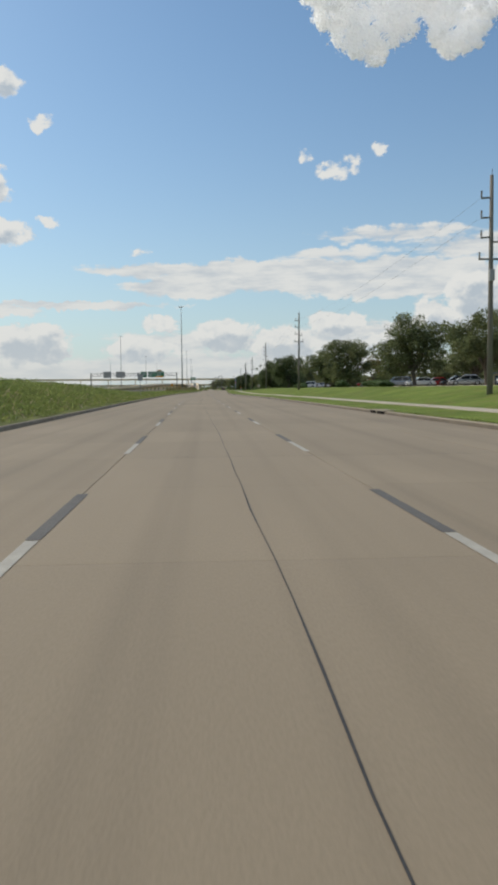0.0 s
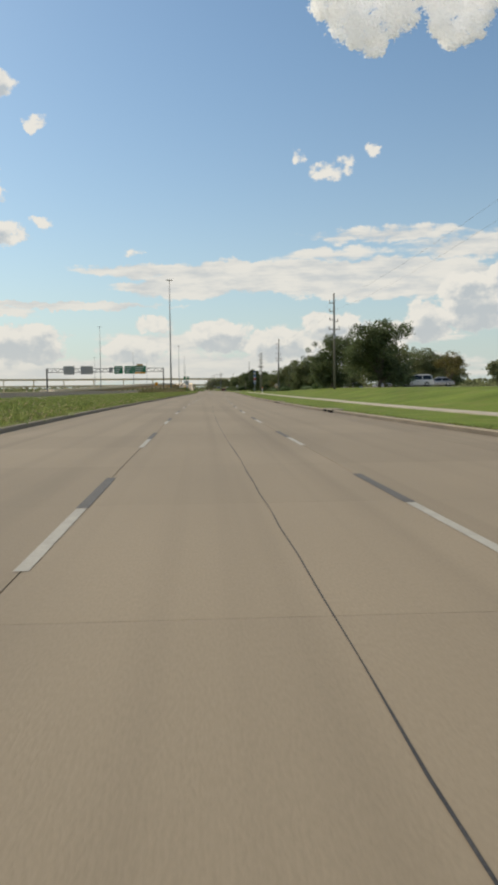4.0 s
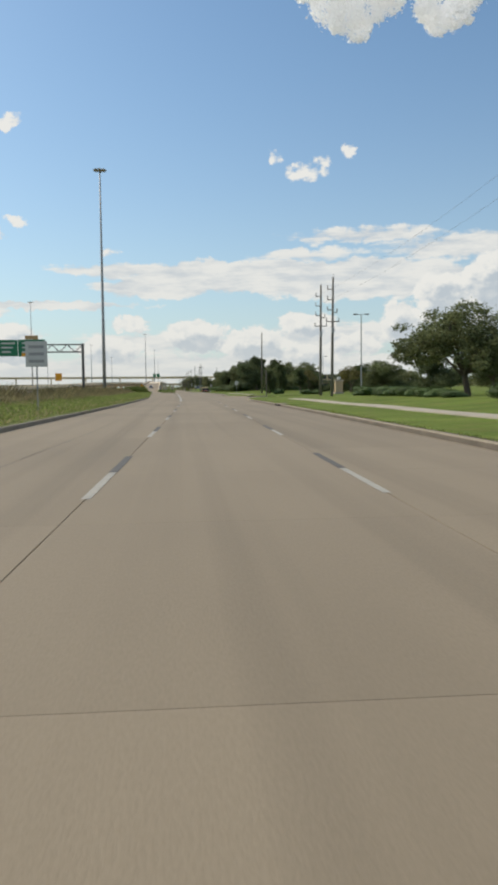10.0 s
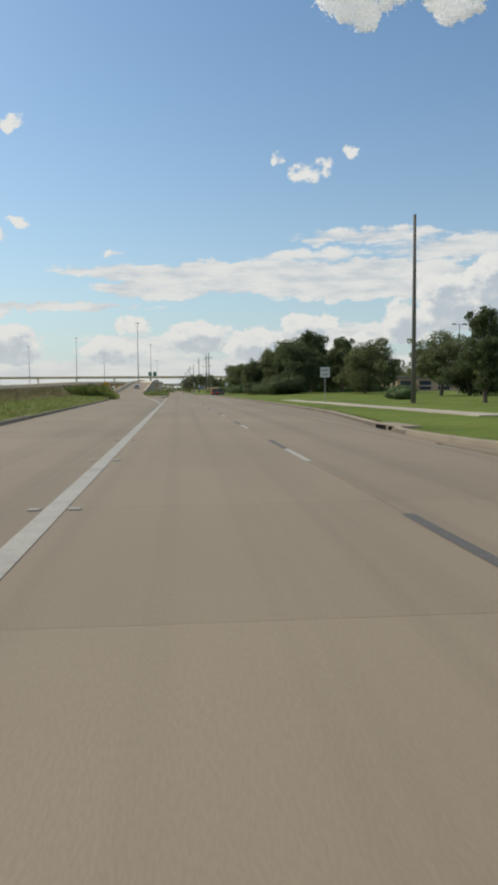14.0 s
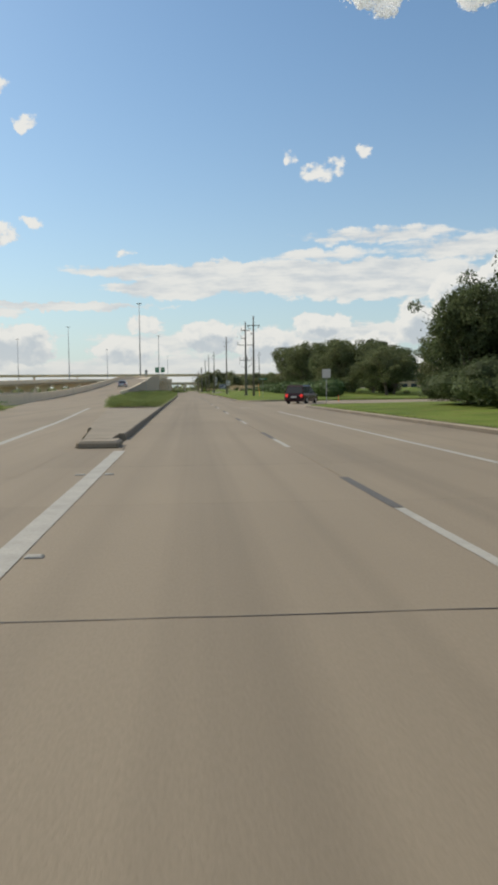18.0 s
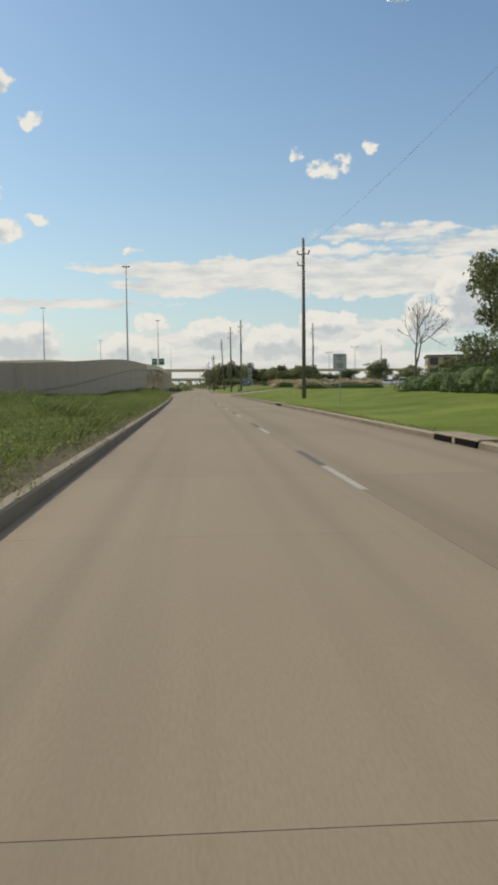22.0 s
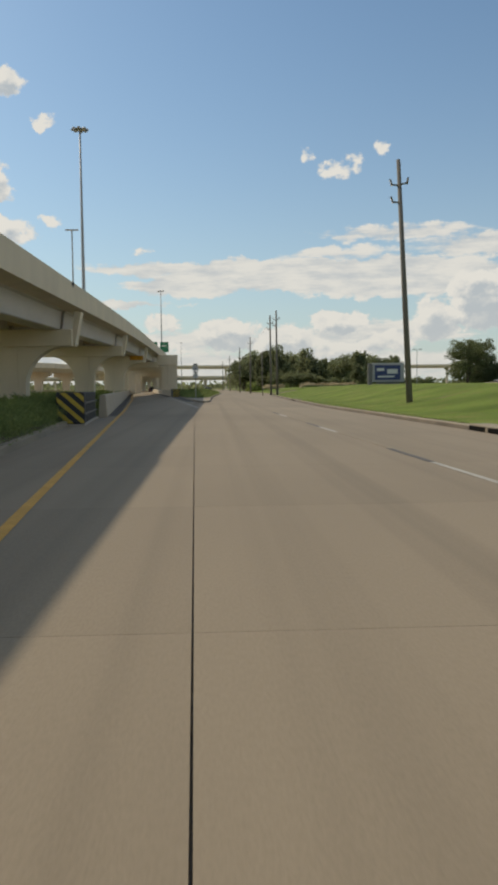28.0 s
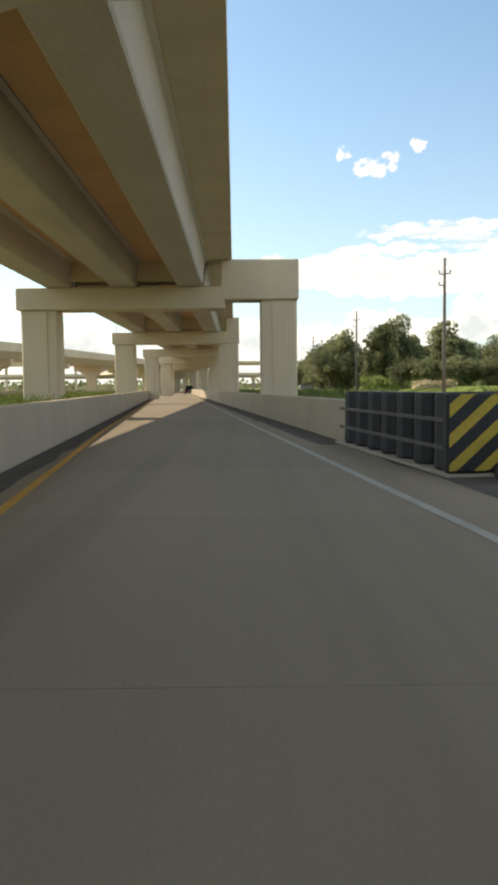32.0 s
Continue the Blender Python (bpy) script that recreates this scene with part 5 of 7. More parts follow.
route(-3.2, 889.8, 3.75, [(0.48, 0.24, ""), (0.60, 0.46, "290"), (0.48, 0.2, ""), (0.48, 0.46, "6")], "stacked white route signs 290 and 6 on a steel post")
route(10.5, 774.6, 5.0, [(0.62, 0.27, ""), (0.74, 0.62, ""), (0.58, 0.22, ""), (0.60, 0.80, ""), (0.45, 0.45, "")], "tall stack of backlit route signs at a driveway")

# stack of coloured panels on a pole
t = thing("panel_sign", "pole sign with stacked blue, red and grey panels", "sign", m=Matrix.Translation((11.8, 299.6, 0)))
Shape().tube([(0, 0.06, 0), (0, 0.06, 5.3)], [0.06, 0.05], 8).make("post", "steel", t)
for z, h, mat, word in ((4.55, 0.72, "sign_grey", "grey"), (5.02, 0.26, "sign_blue", ""), (3.92, 0.5, "sign_blue", ""), (3.80, 0.11, "sign_white", ""), (3.3, 0.46, "sign_red", ""), (2.78, 0.46, "sign_grey", ""), (2.35, 0.34, "sign_blue", "")):
    Shape().box(-0.27, 0.27, -0.02 - (0.006 if word == "" else 0), 0.02, z, z + h).make("panel", mat, t)
for z in (4.75, 4.05, 3.5, 2.95, 2.48):
    Shape().box(-0.18, 0.16, -0.034, -0.028, z, z + 0.07).make("lettering_bar", "sign_white", t)
t = thing("marker_post", "white marker post with an orange top on the lawn", "marker post", m=Matrix.Translation((14.2, 309, 0.2)))
Shape().tube([(0, 0, 0), (0, 0, 1.2)], [0.09, 0.09], 8).make("post", "sign_white", t)
Shape().tube([(0, 0, 1.2), (0, 0, 1.55)], [0.1, 0.07], 8).make("top", "orange", t, "orange top")
# street-name blades at the second driveway
t = thing("street_name_sign", "green street-name blades on a steel post", "street sign", m=Matrix.Translation((12.7, 638.6, 0)))
Shape().tube([(0, 0, 0), (0, 0, 2.74)], [0.03, 0.03], 8).make("post", "steel", t)
Shape().box(-0.5, 0.5, -0.015, 0.015, 2.52, 2.74).make("blade", "sign_green", t)
Shape().box(-0.36, 0.36, -0.02, -0.015, 2.59, 2.67).make("lettering_bar", "sign_white", t)

# sign gantry over the freeway
t = thing("sign_gantry", "steel truss gantry carrying green freeway signs", "sign gantry", m=Matrix.Translation((0, 463.8, 0)))
for x in (-16.6, -66):
    for y in (-0.7, 0.7):
        Shape().tube([(x, y, 0), (x, y, 10.7)], [0.22, 0.2], 8).make("post", "steel_dark", t)
    for z in range(1, 10, 2):
        Shape().tube([(x, -0.7, z), (x, 0.7, z + 2)], [0.06, 0.06], 6).make("post_brace", "steel_dark", t)
for y in (-0.7, 0.7):
    for z in (9.1, 10.6):
        Shape().tube([(-66.3, y, z), (-16.3, y, z)], [0.1, 0.1], 6).make("chord", "steel_dark", t)
k = Shape()
for i in range(32):
    x = -66 + 49.4 * i / 32
    for y in (-0.7, 0.7):
        k.tube([(x, y, 9.1 if i % 2 else 10.6), (x + 49.4 / 32, y, 10.6 if i % 2 else 9.1)], [0.05, 0.05], 5)
    k.tube([(x, -0.7, 10.6), (x, 0.7, 10.6)], [0.045, 0.045], 5)
k.make("truss_braces", "steel_dark", t, "zigzag steel braces")
for x, w, h, mat in ((-35.6, 3.6, 3.3, "sign_green"), (-31.2, 3.7, 3.3, "sign_green"), (-26.6, 5.3, 3.4, "sign_green"), (-38.8, 1.5, 2.2, "sign_grey"), (-49, 5.2, 3.5, "sign_grey"), (-56.5, 4.6, 3.6, "sign_grey")):
    b = Shape().box(x - w / 2, x + w / 2, -1.0, -0.9, 9.9 - h / 2, 9.9 + h / 2, 0.03).make("sign_board", mat, t, "green freeway sign" if mat == "sign_green" else "grey sign seen from behind")
    if mat == "sign_green":
        for i in range(3):
            o = Shape().box(x - w * 0.36, x + w * (0.36 - 0.12 * i), -1.012, -1.004, 9.9 + h * (0.24 - 0.26 * i), 9.9 + h * (0.34 - 0.26 * i)).make("lettering_bar", "sign_white", t)
Shape().box(-27.9, -25.3, -1.0, -0.9, 11.62, 12.4, 0.02).make("exit_plate", "sign_brown", t, "tan exit plate")
Shape().box(-28.6, -24.4, -1.02, -1.0, 8.25, 8.9).make("exit_strip", "sign_yellow", t, "yellow exit strip")
# small green overhead signs on the flyover ahead
for x, y, z in ((-20.6, 1078, 15.0), (-16.9, 1078, 15.0)):
    t = thing("overhead_sign", "green overhead sign above the flyover", "road sign", "overhead signs", Matrix.Translation((x, y, 0)))
    Shape().box(-1.4, 1.4, -0.05, 0.05, z - 1.7, z + 1.7, 0.02).make("board", "sign_green", t)
    Shape().box(-0.9, 0.7, -0.062, -0.055, z + 0.2, z + 0.6).make("lettering_bar", "sign_white", t)
    Shape().tube([(0, 0.15, 7.6), (0, 0.15, z + 1)], [0.12, 0.1], 8).make("bracket", "steel_dark", t)


def lot_lamp(x, y, h):
    t = thing("street_lamp", "slim parking-lot lamp with two short arms", "street lamp", "street lamps", Matrix.Translation((x, y, 0)))
    Shape().tube([(0, 0, 0), (0, 0, h)], [0.1, 0.06], 8).make("pole", "steel", t)
    for sg in (-1, 1):
        Shape().tube([(0, 0, h - 0.1), (sg * 0.4, 0, h), (sg * 0.7, 0, h)], [0.04, 0.035, 0.03], 6).make("arm", "steel", t)
        Shape().box(*sorted((sg * 0.5, sg * 1.1)), -0.2, 0.2, h - 0.08, h + 0.08, 0.04).make("lamp_head", "steel_dark", t)


for x, y, h in ((27.8, 407, 11.3), (45, 530, 10.5), (44, 300, 9.5), (47.5, 879, 12.4), (46.8, 920, 12.6), (70, 940, 11), (48, 1000, 10)):
    lot_lamp(x, y, h)
# bracket lamp on the flyover parapet
t = thing("bridge_lamp", "twin-armed dark lamp fixed to the flyover's parapet", "street lamp", m=Matrix.Translation((deck_x(854) - 0.1, 854, RAIL_Z(854))))
Shape().tube([(0.25, 0, -0.12), (-0.35, 0, -0.10), (-0.95, 0, 0.02)], [0.08, 0.08, 0.07], 6).make("bracket", "steel_dark", t)
Shape().tube([(0.2, 0, -0.3), (0.2, 0, 2.75)], [0.04, 0.035], 8).make("pole", "steel", t)
Shape().box(-0.15, 0.55, -0.06, 0.06, 2.71, 2.77, 0.015).make("lamp_head", "steel", t)


# ------------------------------------------------------------------ trees, hedges, weeds
def leaf_quads(shape, centres, size, r, sides=4):
    """Small leaf sprays of three or four sides at the centres, turned at random."""
    n = len(centres)
    a = r.normal(size=(n, 3))
    a /= np.linalg.norm(a, axis=1)[:, None]
    b = r.normal(size=(n, 3))
    b -= a * (a * b).sum(1)[:, None]
    b /= np.linalg.norm(b, axis=1)[:, None]
    s = size * r.uniform(0.6, 1.35, size=(n, 1))
    c = np.asarray(centres)
    corners = [c - a * s, c + b * s * 0.55, c + a * s, c - b * s * 0.55] if sides == 4 else [c - a * s, c + b * s * 0.95, c + a * s]
    pts = np.stack(corners, 1).reshape(-1, 3)
    k = len(shape.v)
    shape.v += [tuple(p) for p in pts.tolist()]
    shape.f += [tuple(k + sides * i + j for j in range(sides)) for i in range(n)]


def crown_points(r, blobs, count):
    """Points in the outer shells of the blobs (x, y, z, radius, flatness)."""
    w = np.array([b[3] ** 2 for b in blobs])
    pick = r.choice(len(blobs), count, p=w / w.sum())
    d = r.normal(size=(count, 3))
    d /= np.linalg.norm(d, axis=1)[:, None]
    rad = np.array([blobs[i][3] for i in pick])[:, None] * (0.5 + 0.55 * r.random((count, 1)) ** 0.7 + 0.45 * r.random((count, 1)) ** 9)
    flat = np.array([[1, 1, blobs[i][4]] for i in pick])
    return np.array([blobs[i][:3] for i in pick]) + d * rad * flat


def tree(kind, seed, leaves=24000, spray=0.14, leaf=None):
    """A tree 1 high in units of its height times 10 m: trunk, limbs and a ragged crown of leaf sprays."""
    r = np.random.default_rng(seed)
    words = {"oak": "broad dark-green live oak with a ragged rounded crown", "pine": "tall uneven evergreen with layered foliage",
             "yellow": "small tree with thinning yellow-green leaves", "dense": "dense dark-green tree with foliage almost to the ground"}
    mats = {"oak": "leaf", "pine": "leaf_dark", "yellow": "leaf_yellow", "dense": "leaf_dark"}
    t = thing("tree", words[kind], "tree", "roadside trees")
    trunk_top = {"oak": 2.6, "pine": 6.5, "yellow": 2.4, "dense": 1.6}[kind]
    lean = r.uniform(-0.3, 0.3, 2)
    trunk = [(lean[0] * f * f, lean[1] * f * f, trunk_top * f) for f in (-0.05, 0.2, 0.5, 0.8, 1.0)]
    k = Shape().tube(trunk, [0.36, 0.27, 0.23, 0.20, 0.17], 9)
    k.make("trunk", "bark", t)
    top = np.array(trunk[-1])
    limbs = Shape()
    blobs = []
    n = {"oak": 11, "pine": 10, "yellow": 7, "dense": 10}[kind]
    for i in range(n):
        a = 2 * math.pi * (i + r.uniform(-0.35, 0.35)) / n * (2 if kind == "pine" else 1)
        if kind == "oak":
            out, z = r.uniform(1.7, 3.4), r.uniform(2.9, 7.7)
            rad, fl = r.uniform(1.5, 2.2), 0.75
        elif kind == "pine":
            f = i / n
            out, z, rad, fl = r.uniform(0.8, 2.4) * (1.1 - 0.6 * f), 3.4 + 6.0 * f, r.uniform(1.1, 1.7) * (1.15 - 0.4 * f), 0.65
        elif kind == "yellow":
            out, z, rad, fl = r.uniform(1.2, 2.6), r.uniform(4.0, 7.8), r.uniform(1.2, 1.7), 0.8
        else:
            z = 1.7 + 6.0 * (i + r.random()) / n
            out, rad, fl = r.uniform(1.5, 3.0) * (1.2 - 0.075 * z), r.uniform(1.6, 2.2), 0.8
        end = np.array([out * math.cos(a), out * math.sin(a), z])
        mid = top + (end - top) * 0.5 + np.array([0, 0, 0.5])
        limbs.tube([tuple(top - [0, 0, 0.3]), tuple(mid), tuple(end)], [0.13, 0.08, 0.03], 6)
        blobs.append((*end, rad, fl))
        for j in range(8):
            e2 = end + np.clip(r.normal(size=3), -1.3, 1.3) * rad * np.array([0.85, 0.85, 0.7])
            limbs.tube([tuple(mid), tuple(end), tuple(e2)], [0.05, 0.035, 0.012], 3)
            blobs.append((*e2, rad * r.uniform(0.22, 0.52), fl))
    blobs.append((0, 0, 8.2, 1.7, 0.8))
    limbs.make("branchwork", "bark", t)
    k = Shape()
    leaf_quads(k, crown_points(r, blobs, leaves), spray, r, 3)
    k.make("crown", leaf or mats[kind], t)
    return t


# far trees carry the leaf colour paled for haze
FAR = {k: [tree(k, 60 + i, 5200, 0.30, "leaf_hazed") for i in range(2)] for k in ("oak", "dense", "pine")}
TREES = {"oak": [tree("oak", 11), tree("oak", 12), tree("oak", 13)], "pine": [tree("pine", 21), tree("pine", 22)],
         "yellow": [tree("yellow", 31, 6500, 0.15)], "dense": [tree("dense", 41), tree("dense", 42), tree("dense", 43)]}


def plant(kind, x, y, h, w, z=0.0, n=0):
    """A tree of height h and crown width w (metres)."""
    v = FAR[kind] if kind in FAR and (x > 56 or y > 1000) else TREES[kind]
    t = v[n % len(v)]
    a = n * 77 % 360
    tall = {"oak": 9.6, "pine": 10.6, "yellow": 9.4, "dense": 9.6}[kind]
    m = pose(x, y, z, 0, 0, a) @ Matrix.Diagonal((w / 9.9, w / 9.9, h / tall, 1))
    return copy_thing(t, m)


# trees: kind, x, y, height, crown width, ground level
# first stretch: trees round the parking lots behind the rise
LOT_TREES = [("oak", 36, 97, 10.0, 10, 0.9), ("oak", 33, 120, 10.6, 12, 0.9), ("oak", 26, 139, 8.6, 9, 1.0), ("yellow", 33, 150, 6.5, 7, 0.9), ("oak", 27, 172, 8, 9, 1.0),
             ("dense", 40, 165, 7, 9, 0.9), ("oak", 45, 128, 8, 10, 0.9), ("oak", 48, 95, 8, 10, 0.9), ("dense", 24.8, 231, 10.0, 11.5, 0.8), ("dense", 20.4, 245, 9.0, 9.2, 0.8),
             ("oak", 33, 262, 9, 11, 0.6), ("yellow", 38, 240, 6, 7, 0.7), ("oak", 44, 275, 8.5, 10, 0.5), ("oak", 26.4, 318, 8.9, 10.6, 0.1), ("dense", 25.2, 321, 5.2, 6.5, 0.0), ("dense", 28.6, 322, 5.6, 6.5, 0.0), ("yellow", 48, 350, 8, 9, 0.2),
             ("oak", 40, 330, 7.5, 9, 0.3), ("oak", 26.9, 364, 8.1, 11.4, 0.2), ("oak", 39, 388, 7.2, 8, 0.1), ("yellow", 49, 388, 8, 9, 0.1), ("oak", 51, 415, 7, 9, 0.1)]
# the same stretch, further back
LOT_TREES_B = [("oak", 39, 388, 7.2, 8, 0.1), ("yellow", 49, 388, 8, 9, 0.1), ("oak", 51, 415, 7, 9, 0.1), ("dense", 36, 400, 5.5, 8, 0.1), ("dense", 58, 370, 7, 10, 0.1),
               ("oak", 60, 330, 8, 10, 0.2), ("oak", 55, 300, 7, 10, 0.3), ("dense", 60, 200, 8, 12, 0.8), ("dense", 66, 150, 8, 12, 0.8)]
# between the side street and the driveway
STREET_TREES = [("pine", 24.2, 467, 6.9, 5.0, 0.1), ("pine", 27.0, 457, 5.6, 4.6, 0.1), ("dense", 40, 480, 4.6, 9, 0), ("dense", 46, 492, 5, 10, 0), ("dense", 53, 484, 5, 10, 0), ("dense", 38, 507, 5, 9, 0),
                ("oak", 60, 500, 6, 11, 0), ("yellow", 33, 484, 5.4, 7, 0), ("oak", 37, 514, 8.5, 9, 0), ("oak", 34, 543, 8.8, 10, 0), ("pine", 19.2, 443, 5.0, 4.2, 0.1),
                ("yellow", 40, 470, 6, 8, 0), ("oak", 50, 480, 7, 10, 0), ("dense", 55, 520, 8, 11, 0), ("dense", 19.6, 580, 6.9, 6.4, 0.4), ("dense", 22.0, 578, 8.8, 8.0, 0.4),
                ("oak", 24.4, 575, 9.2, 9.0, 0.4), ("dense", 24.5, 553, 9.5, 10, 0), ("pine", 28.5, 562, 13.0, 9, 0), ("dense", 27, 571, 11.5, 11, 0), ("pine", 31, 577, 12.5, 9, 0)]
# the same stretch, further back
STREET_TREES_B = [("pine", 28.5, 562, 13.0, 9, 0), ("dense", 27, 571, 11.5, 11, 0), ("pine", 31, 577, 12.5, 9, 0), ("dense", 28, 586, 10.5, 11, 0), ("oak", 36, 590, 10, 11, 0),
                  ("pine", 35, 566, 12, 9, 0), ("dense", 38, 555, 9, 10, 0), ("dense", 42, 600, 9, 12, 0)]
# belt behind the hedge
BELT_TREES = [("oak", 30, 642, 7.0, 9, 0), ("dense", 33, 650, 7.6, 9, 0), ("oak", 27, 660, 9.0, 10, 0), ("oak", 34, 668, 9.2, 11, 0), ("dense", 28.5, 676, 10, 11, 0),
              ("oak", 25.5, 688, 10, 10, 0), ("oak", 32, 694, 10.5, 11, 0), ("pine", 38, 684, 11.5, 9, 0), ("oak", 24.4, 703, 10.0, 9, 0), ("oak", 30, 708, 9.5, 10, 0),
              ("dense", 42, 700, 9, 12, 0), ("oak", 44, 660, 10, 12, 0), ("dense", 50, 640, 10, 13, 0)]
# round the building and the field
FIELD_TREES = [("oak", 50, 862, 6.8, 7.5, 1.1), ("dense", 42, 863, 4.6, 9, 1.1), ("dense", 36, 865, 3.6, 8, 1.1), ("oak", 64, 880, 6.0, 7, 1.2), ("oak", 72, 866, 8.0, 8, 1.1), ("dense", 60, 815, 5, 8, 1.0), ("dense", 38, 904, 4.0, 6, 1.2), ("oak", 42, 944, 8.0, 8.5, 1.0), ("dense", 46.5, 946, 6, 7, 1.0), ("pine", 36, 1012, 7.5, 5, 0), ("dense", 60, 960, 5.5, 10, 0),
               ("dense", 75, 940, 5.5, 12, 0), ("dense", 62, 1000, 6, 12, 0), ("oak", 40, 999, 7.0, 7.5, 1.0), ("pine", 69, 1111, 14, 8.5, 0),
               ("oak", 12.5, 1024, 3.6, 4.5, 0.9), ("oak", 15.5, 1022, 4.4, 5, 0.9), ("oak", 19.5, 1021, 4.6, 6, 0.9), ("oak", 23.5, 1020, 4.2, 5.5, 0.9), ("oak", 27, 1019, 3.2, 5, 0.9)]
PLANTS = [*LOT_TREES, *LOT_TREES_B, *STREET_TREES, *STREET_TREES_B, *BELT_TREES, *FIELD_TREES]
r_ = random.Random(8)
# woods ahead, right of the road
for i in range(46):
    f = i / 45
    y = 1046 + 130 * r_.random()
    x = 10 + (0.25 * (y - 861) - 12) * r_.random() ** 1.1
    y += 0 if x > 14 else 45
    PLANTS.append((r_.choice(["dense", "oak", "dense", "pine"]), x, y, r_.uniform(9.0, 15.0), r_.uniform(9, 13), 0))
for i in range(26):
    PLANTS.append((r_.choice(["dense", "oak"]), r_.uniform(14, 86), r_.uniform(1210, 1320), r_.uniform(8, 12), r_.uniform(11, 15), 0))
for i in range(20):
    PLANTS.append((r_.choice(["dense", "oak"]), r_.uniform(72, 150), r_.uniform(60, 800), r_.uniform(7, 10), r_.uniform(11, 15), 0.3))
for n, p in enumerate(PLANTS):
    if p not in PLANTS[:n]:
        plant(*p, n + 1)


def clear(models):
    """Takes the models away once their copies stand."""
    for model in models:
        for o in (*model.children_recursive, model):
            bpy.data.objects.remove(o)


clear([v for group in (*TREES.values(), *FAR.values()) for v in group])

# leafless tree beside the belt
r = np.random.default_rng(5)
t = thing("bare_tree", "leafless pale-branched tree beside the belt of oaks", "tree", m=Matrix.Translation((25.5, 735, 0)))
k = Shape()


def branch(p, way, length, rad, depth):
    q = p + way * length
    k.tube([tuple(p), tuple((p + q) / 2 + r.normal(size=3) * 0.04 * length), tuple(q)], [rad, rad * 0.8, rad * 0.6], 5)
    if depth:
        for i in range(3):
            w = way + r.normal(size=3) * 0.45 + np.array([0, 0, 0.12])
            branch(q, w / np.linalg.norm(w), length * r.uniform(0.62, 0.8), rad * 0.55, depth - 1)


branch(np.array([0.0, 0, -0.1]), np.array([0.0, 0, 1.0]), 3.4, 0.2, 5)
k.make("branchwork", "bark", t)


def hedge(name, label, pts, wide, high, mat="hedge", z=0.05, density=75, size=0.10, category="hedge"):
    """A clipped or shaggy hedge along points, leafy all over, on a twiggy core."""
    r = np.random.default_rng(int(abs(pts[0][0] * 13 + pts[0][1])))
    t = thing(name, label, category, "hedges")
    core, k = Shape(), Shape()
    for (xa, ya), (xb, yb) in zip(pts, pts[1:]):
        a, b = Vector((xa, ya, z)), Vector((xb, yb, z))
        L = (b - a).length
        way = (b - a).normalized()
        side = Vector((way.y, -way.x, 0))
        n = max(2, int(L / 1.2))
        rings = []
        for i in range(n + 1):
            p = a + way * (L * i / n)
            hh, w = high * (0.86 + 0.14 * math.sin(i * 2.1 + xa)), wide / 2 * (0.86 + 0.1 * math.sin(i * 1.3))
            rings.append([p - side * w, p - side * w * 1.0 + Vector((0, 0, hh * 0.7)), p - side * w * 0.6 + Vector((0, 0, hh * 0.95)), p + side * w * 0.6 + Vector((0, 0, hh * 0.95)), p + side * w + Vector((0, 0, hh * 0.7)), p + side * w])
        rings = [[c + (q - c) * 0.45 for q in rings[0] for c in (a,)]] + rings[1:-1] + [[b + (q - b) * 0.45 for q in rings[-1]]]
        core.loft(rings)
        m = int(L * (wide + 2 * high) * density / 3)
        u = r.random((m, 1)) * L
        ang = r.random(m) * math.pi
        cy, cz = np.sign(np.cos(ang)) * np.abs(np.cos(ang)) ** 0.5 * wide / 2, np.abs(np.sin(ang)) ** 0.6 * high
        wob = 1 + 0.10 * np.sin(u[:, 0] * 1.9 + xa) + r.normal(size=m) * 0.05
        pts3 = np.array(a)[None] + np.array(way)[None] * u + np.array(side)[None] * (cy * wob)[:, None]
        pts3[:, 2] += cz * wob
        leaf_quads(k, pts3, size * 1.1, r, 3)
    core.make("core", mat, t)
    k.make("foliage", mat, t)
    return t


def shrub(kind, mat, label, seed):
    """A rounded shrub one metre wide and high in its own units: lumpy core and leaf sprays."""
    r = np.random.default_rng(seed)
    t = thing("shrub", label, "shrub", "shrubs")
    lumps = [(0, 0, 0.45, 0.42, 1.0)] + [(0.24 * math.cos(a), 0.24 * math.sin(a), r.uniform(0.3, 0.6), r.uniform(0.2, 0.3), 1.0) for a in r.uniform(0, 6.28, 7)]
    core = Shape()
    for x, y, z, q, _ in lumps:
        core.loft([[(x + 0.85 * q * math.sin(f) * math.cos(a), y + 0.85 * q * math.sin(f) * math.sin(a), max(-0.02, z - 0.85 * q * math.cos(f))) for a in (math.pi * j / 5 for j in range(10))] for f in (0.3, 0.9, 1.5, 2.1, 2.7)])
    core.make("core", mat, t)
    k = Shape()
    c = crown_points(r, lumps, 5200)
    c[:, 2] = np.maximum(c[:, 2], 0.02)
    leaf_quads(k, c, 0.025, r, 3)
    k.make("foliage", mat, t)
    return t


SHRUBS = {"clipped": [shrub("clipped", "hedge", "dark-green clipped rounded shrub in a row", 81 + i) for i in range(2)],
          "wild": [shrub("wild", "leaf_dark", "loose dark-green shrub at the foot of tall trees", 91 + i) for i in range(3)]}
r_ = random.Random(17)


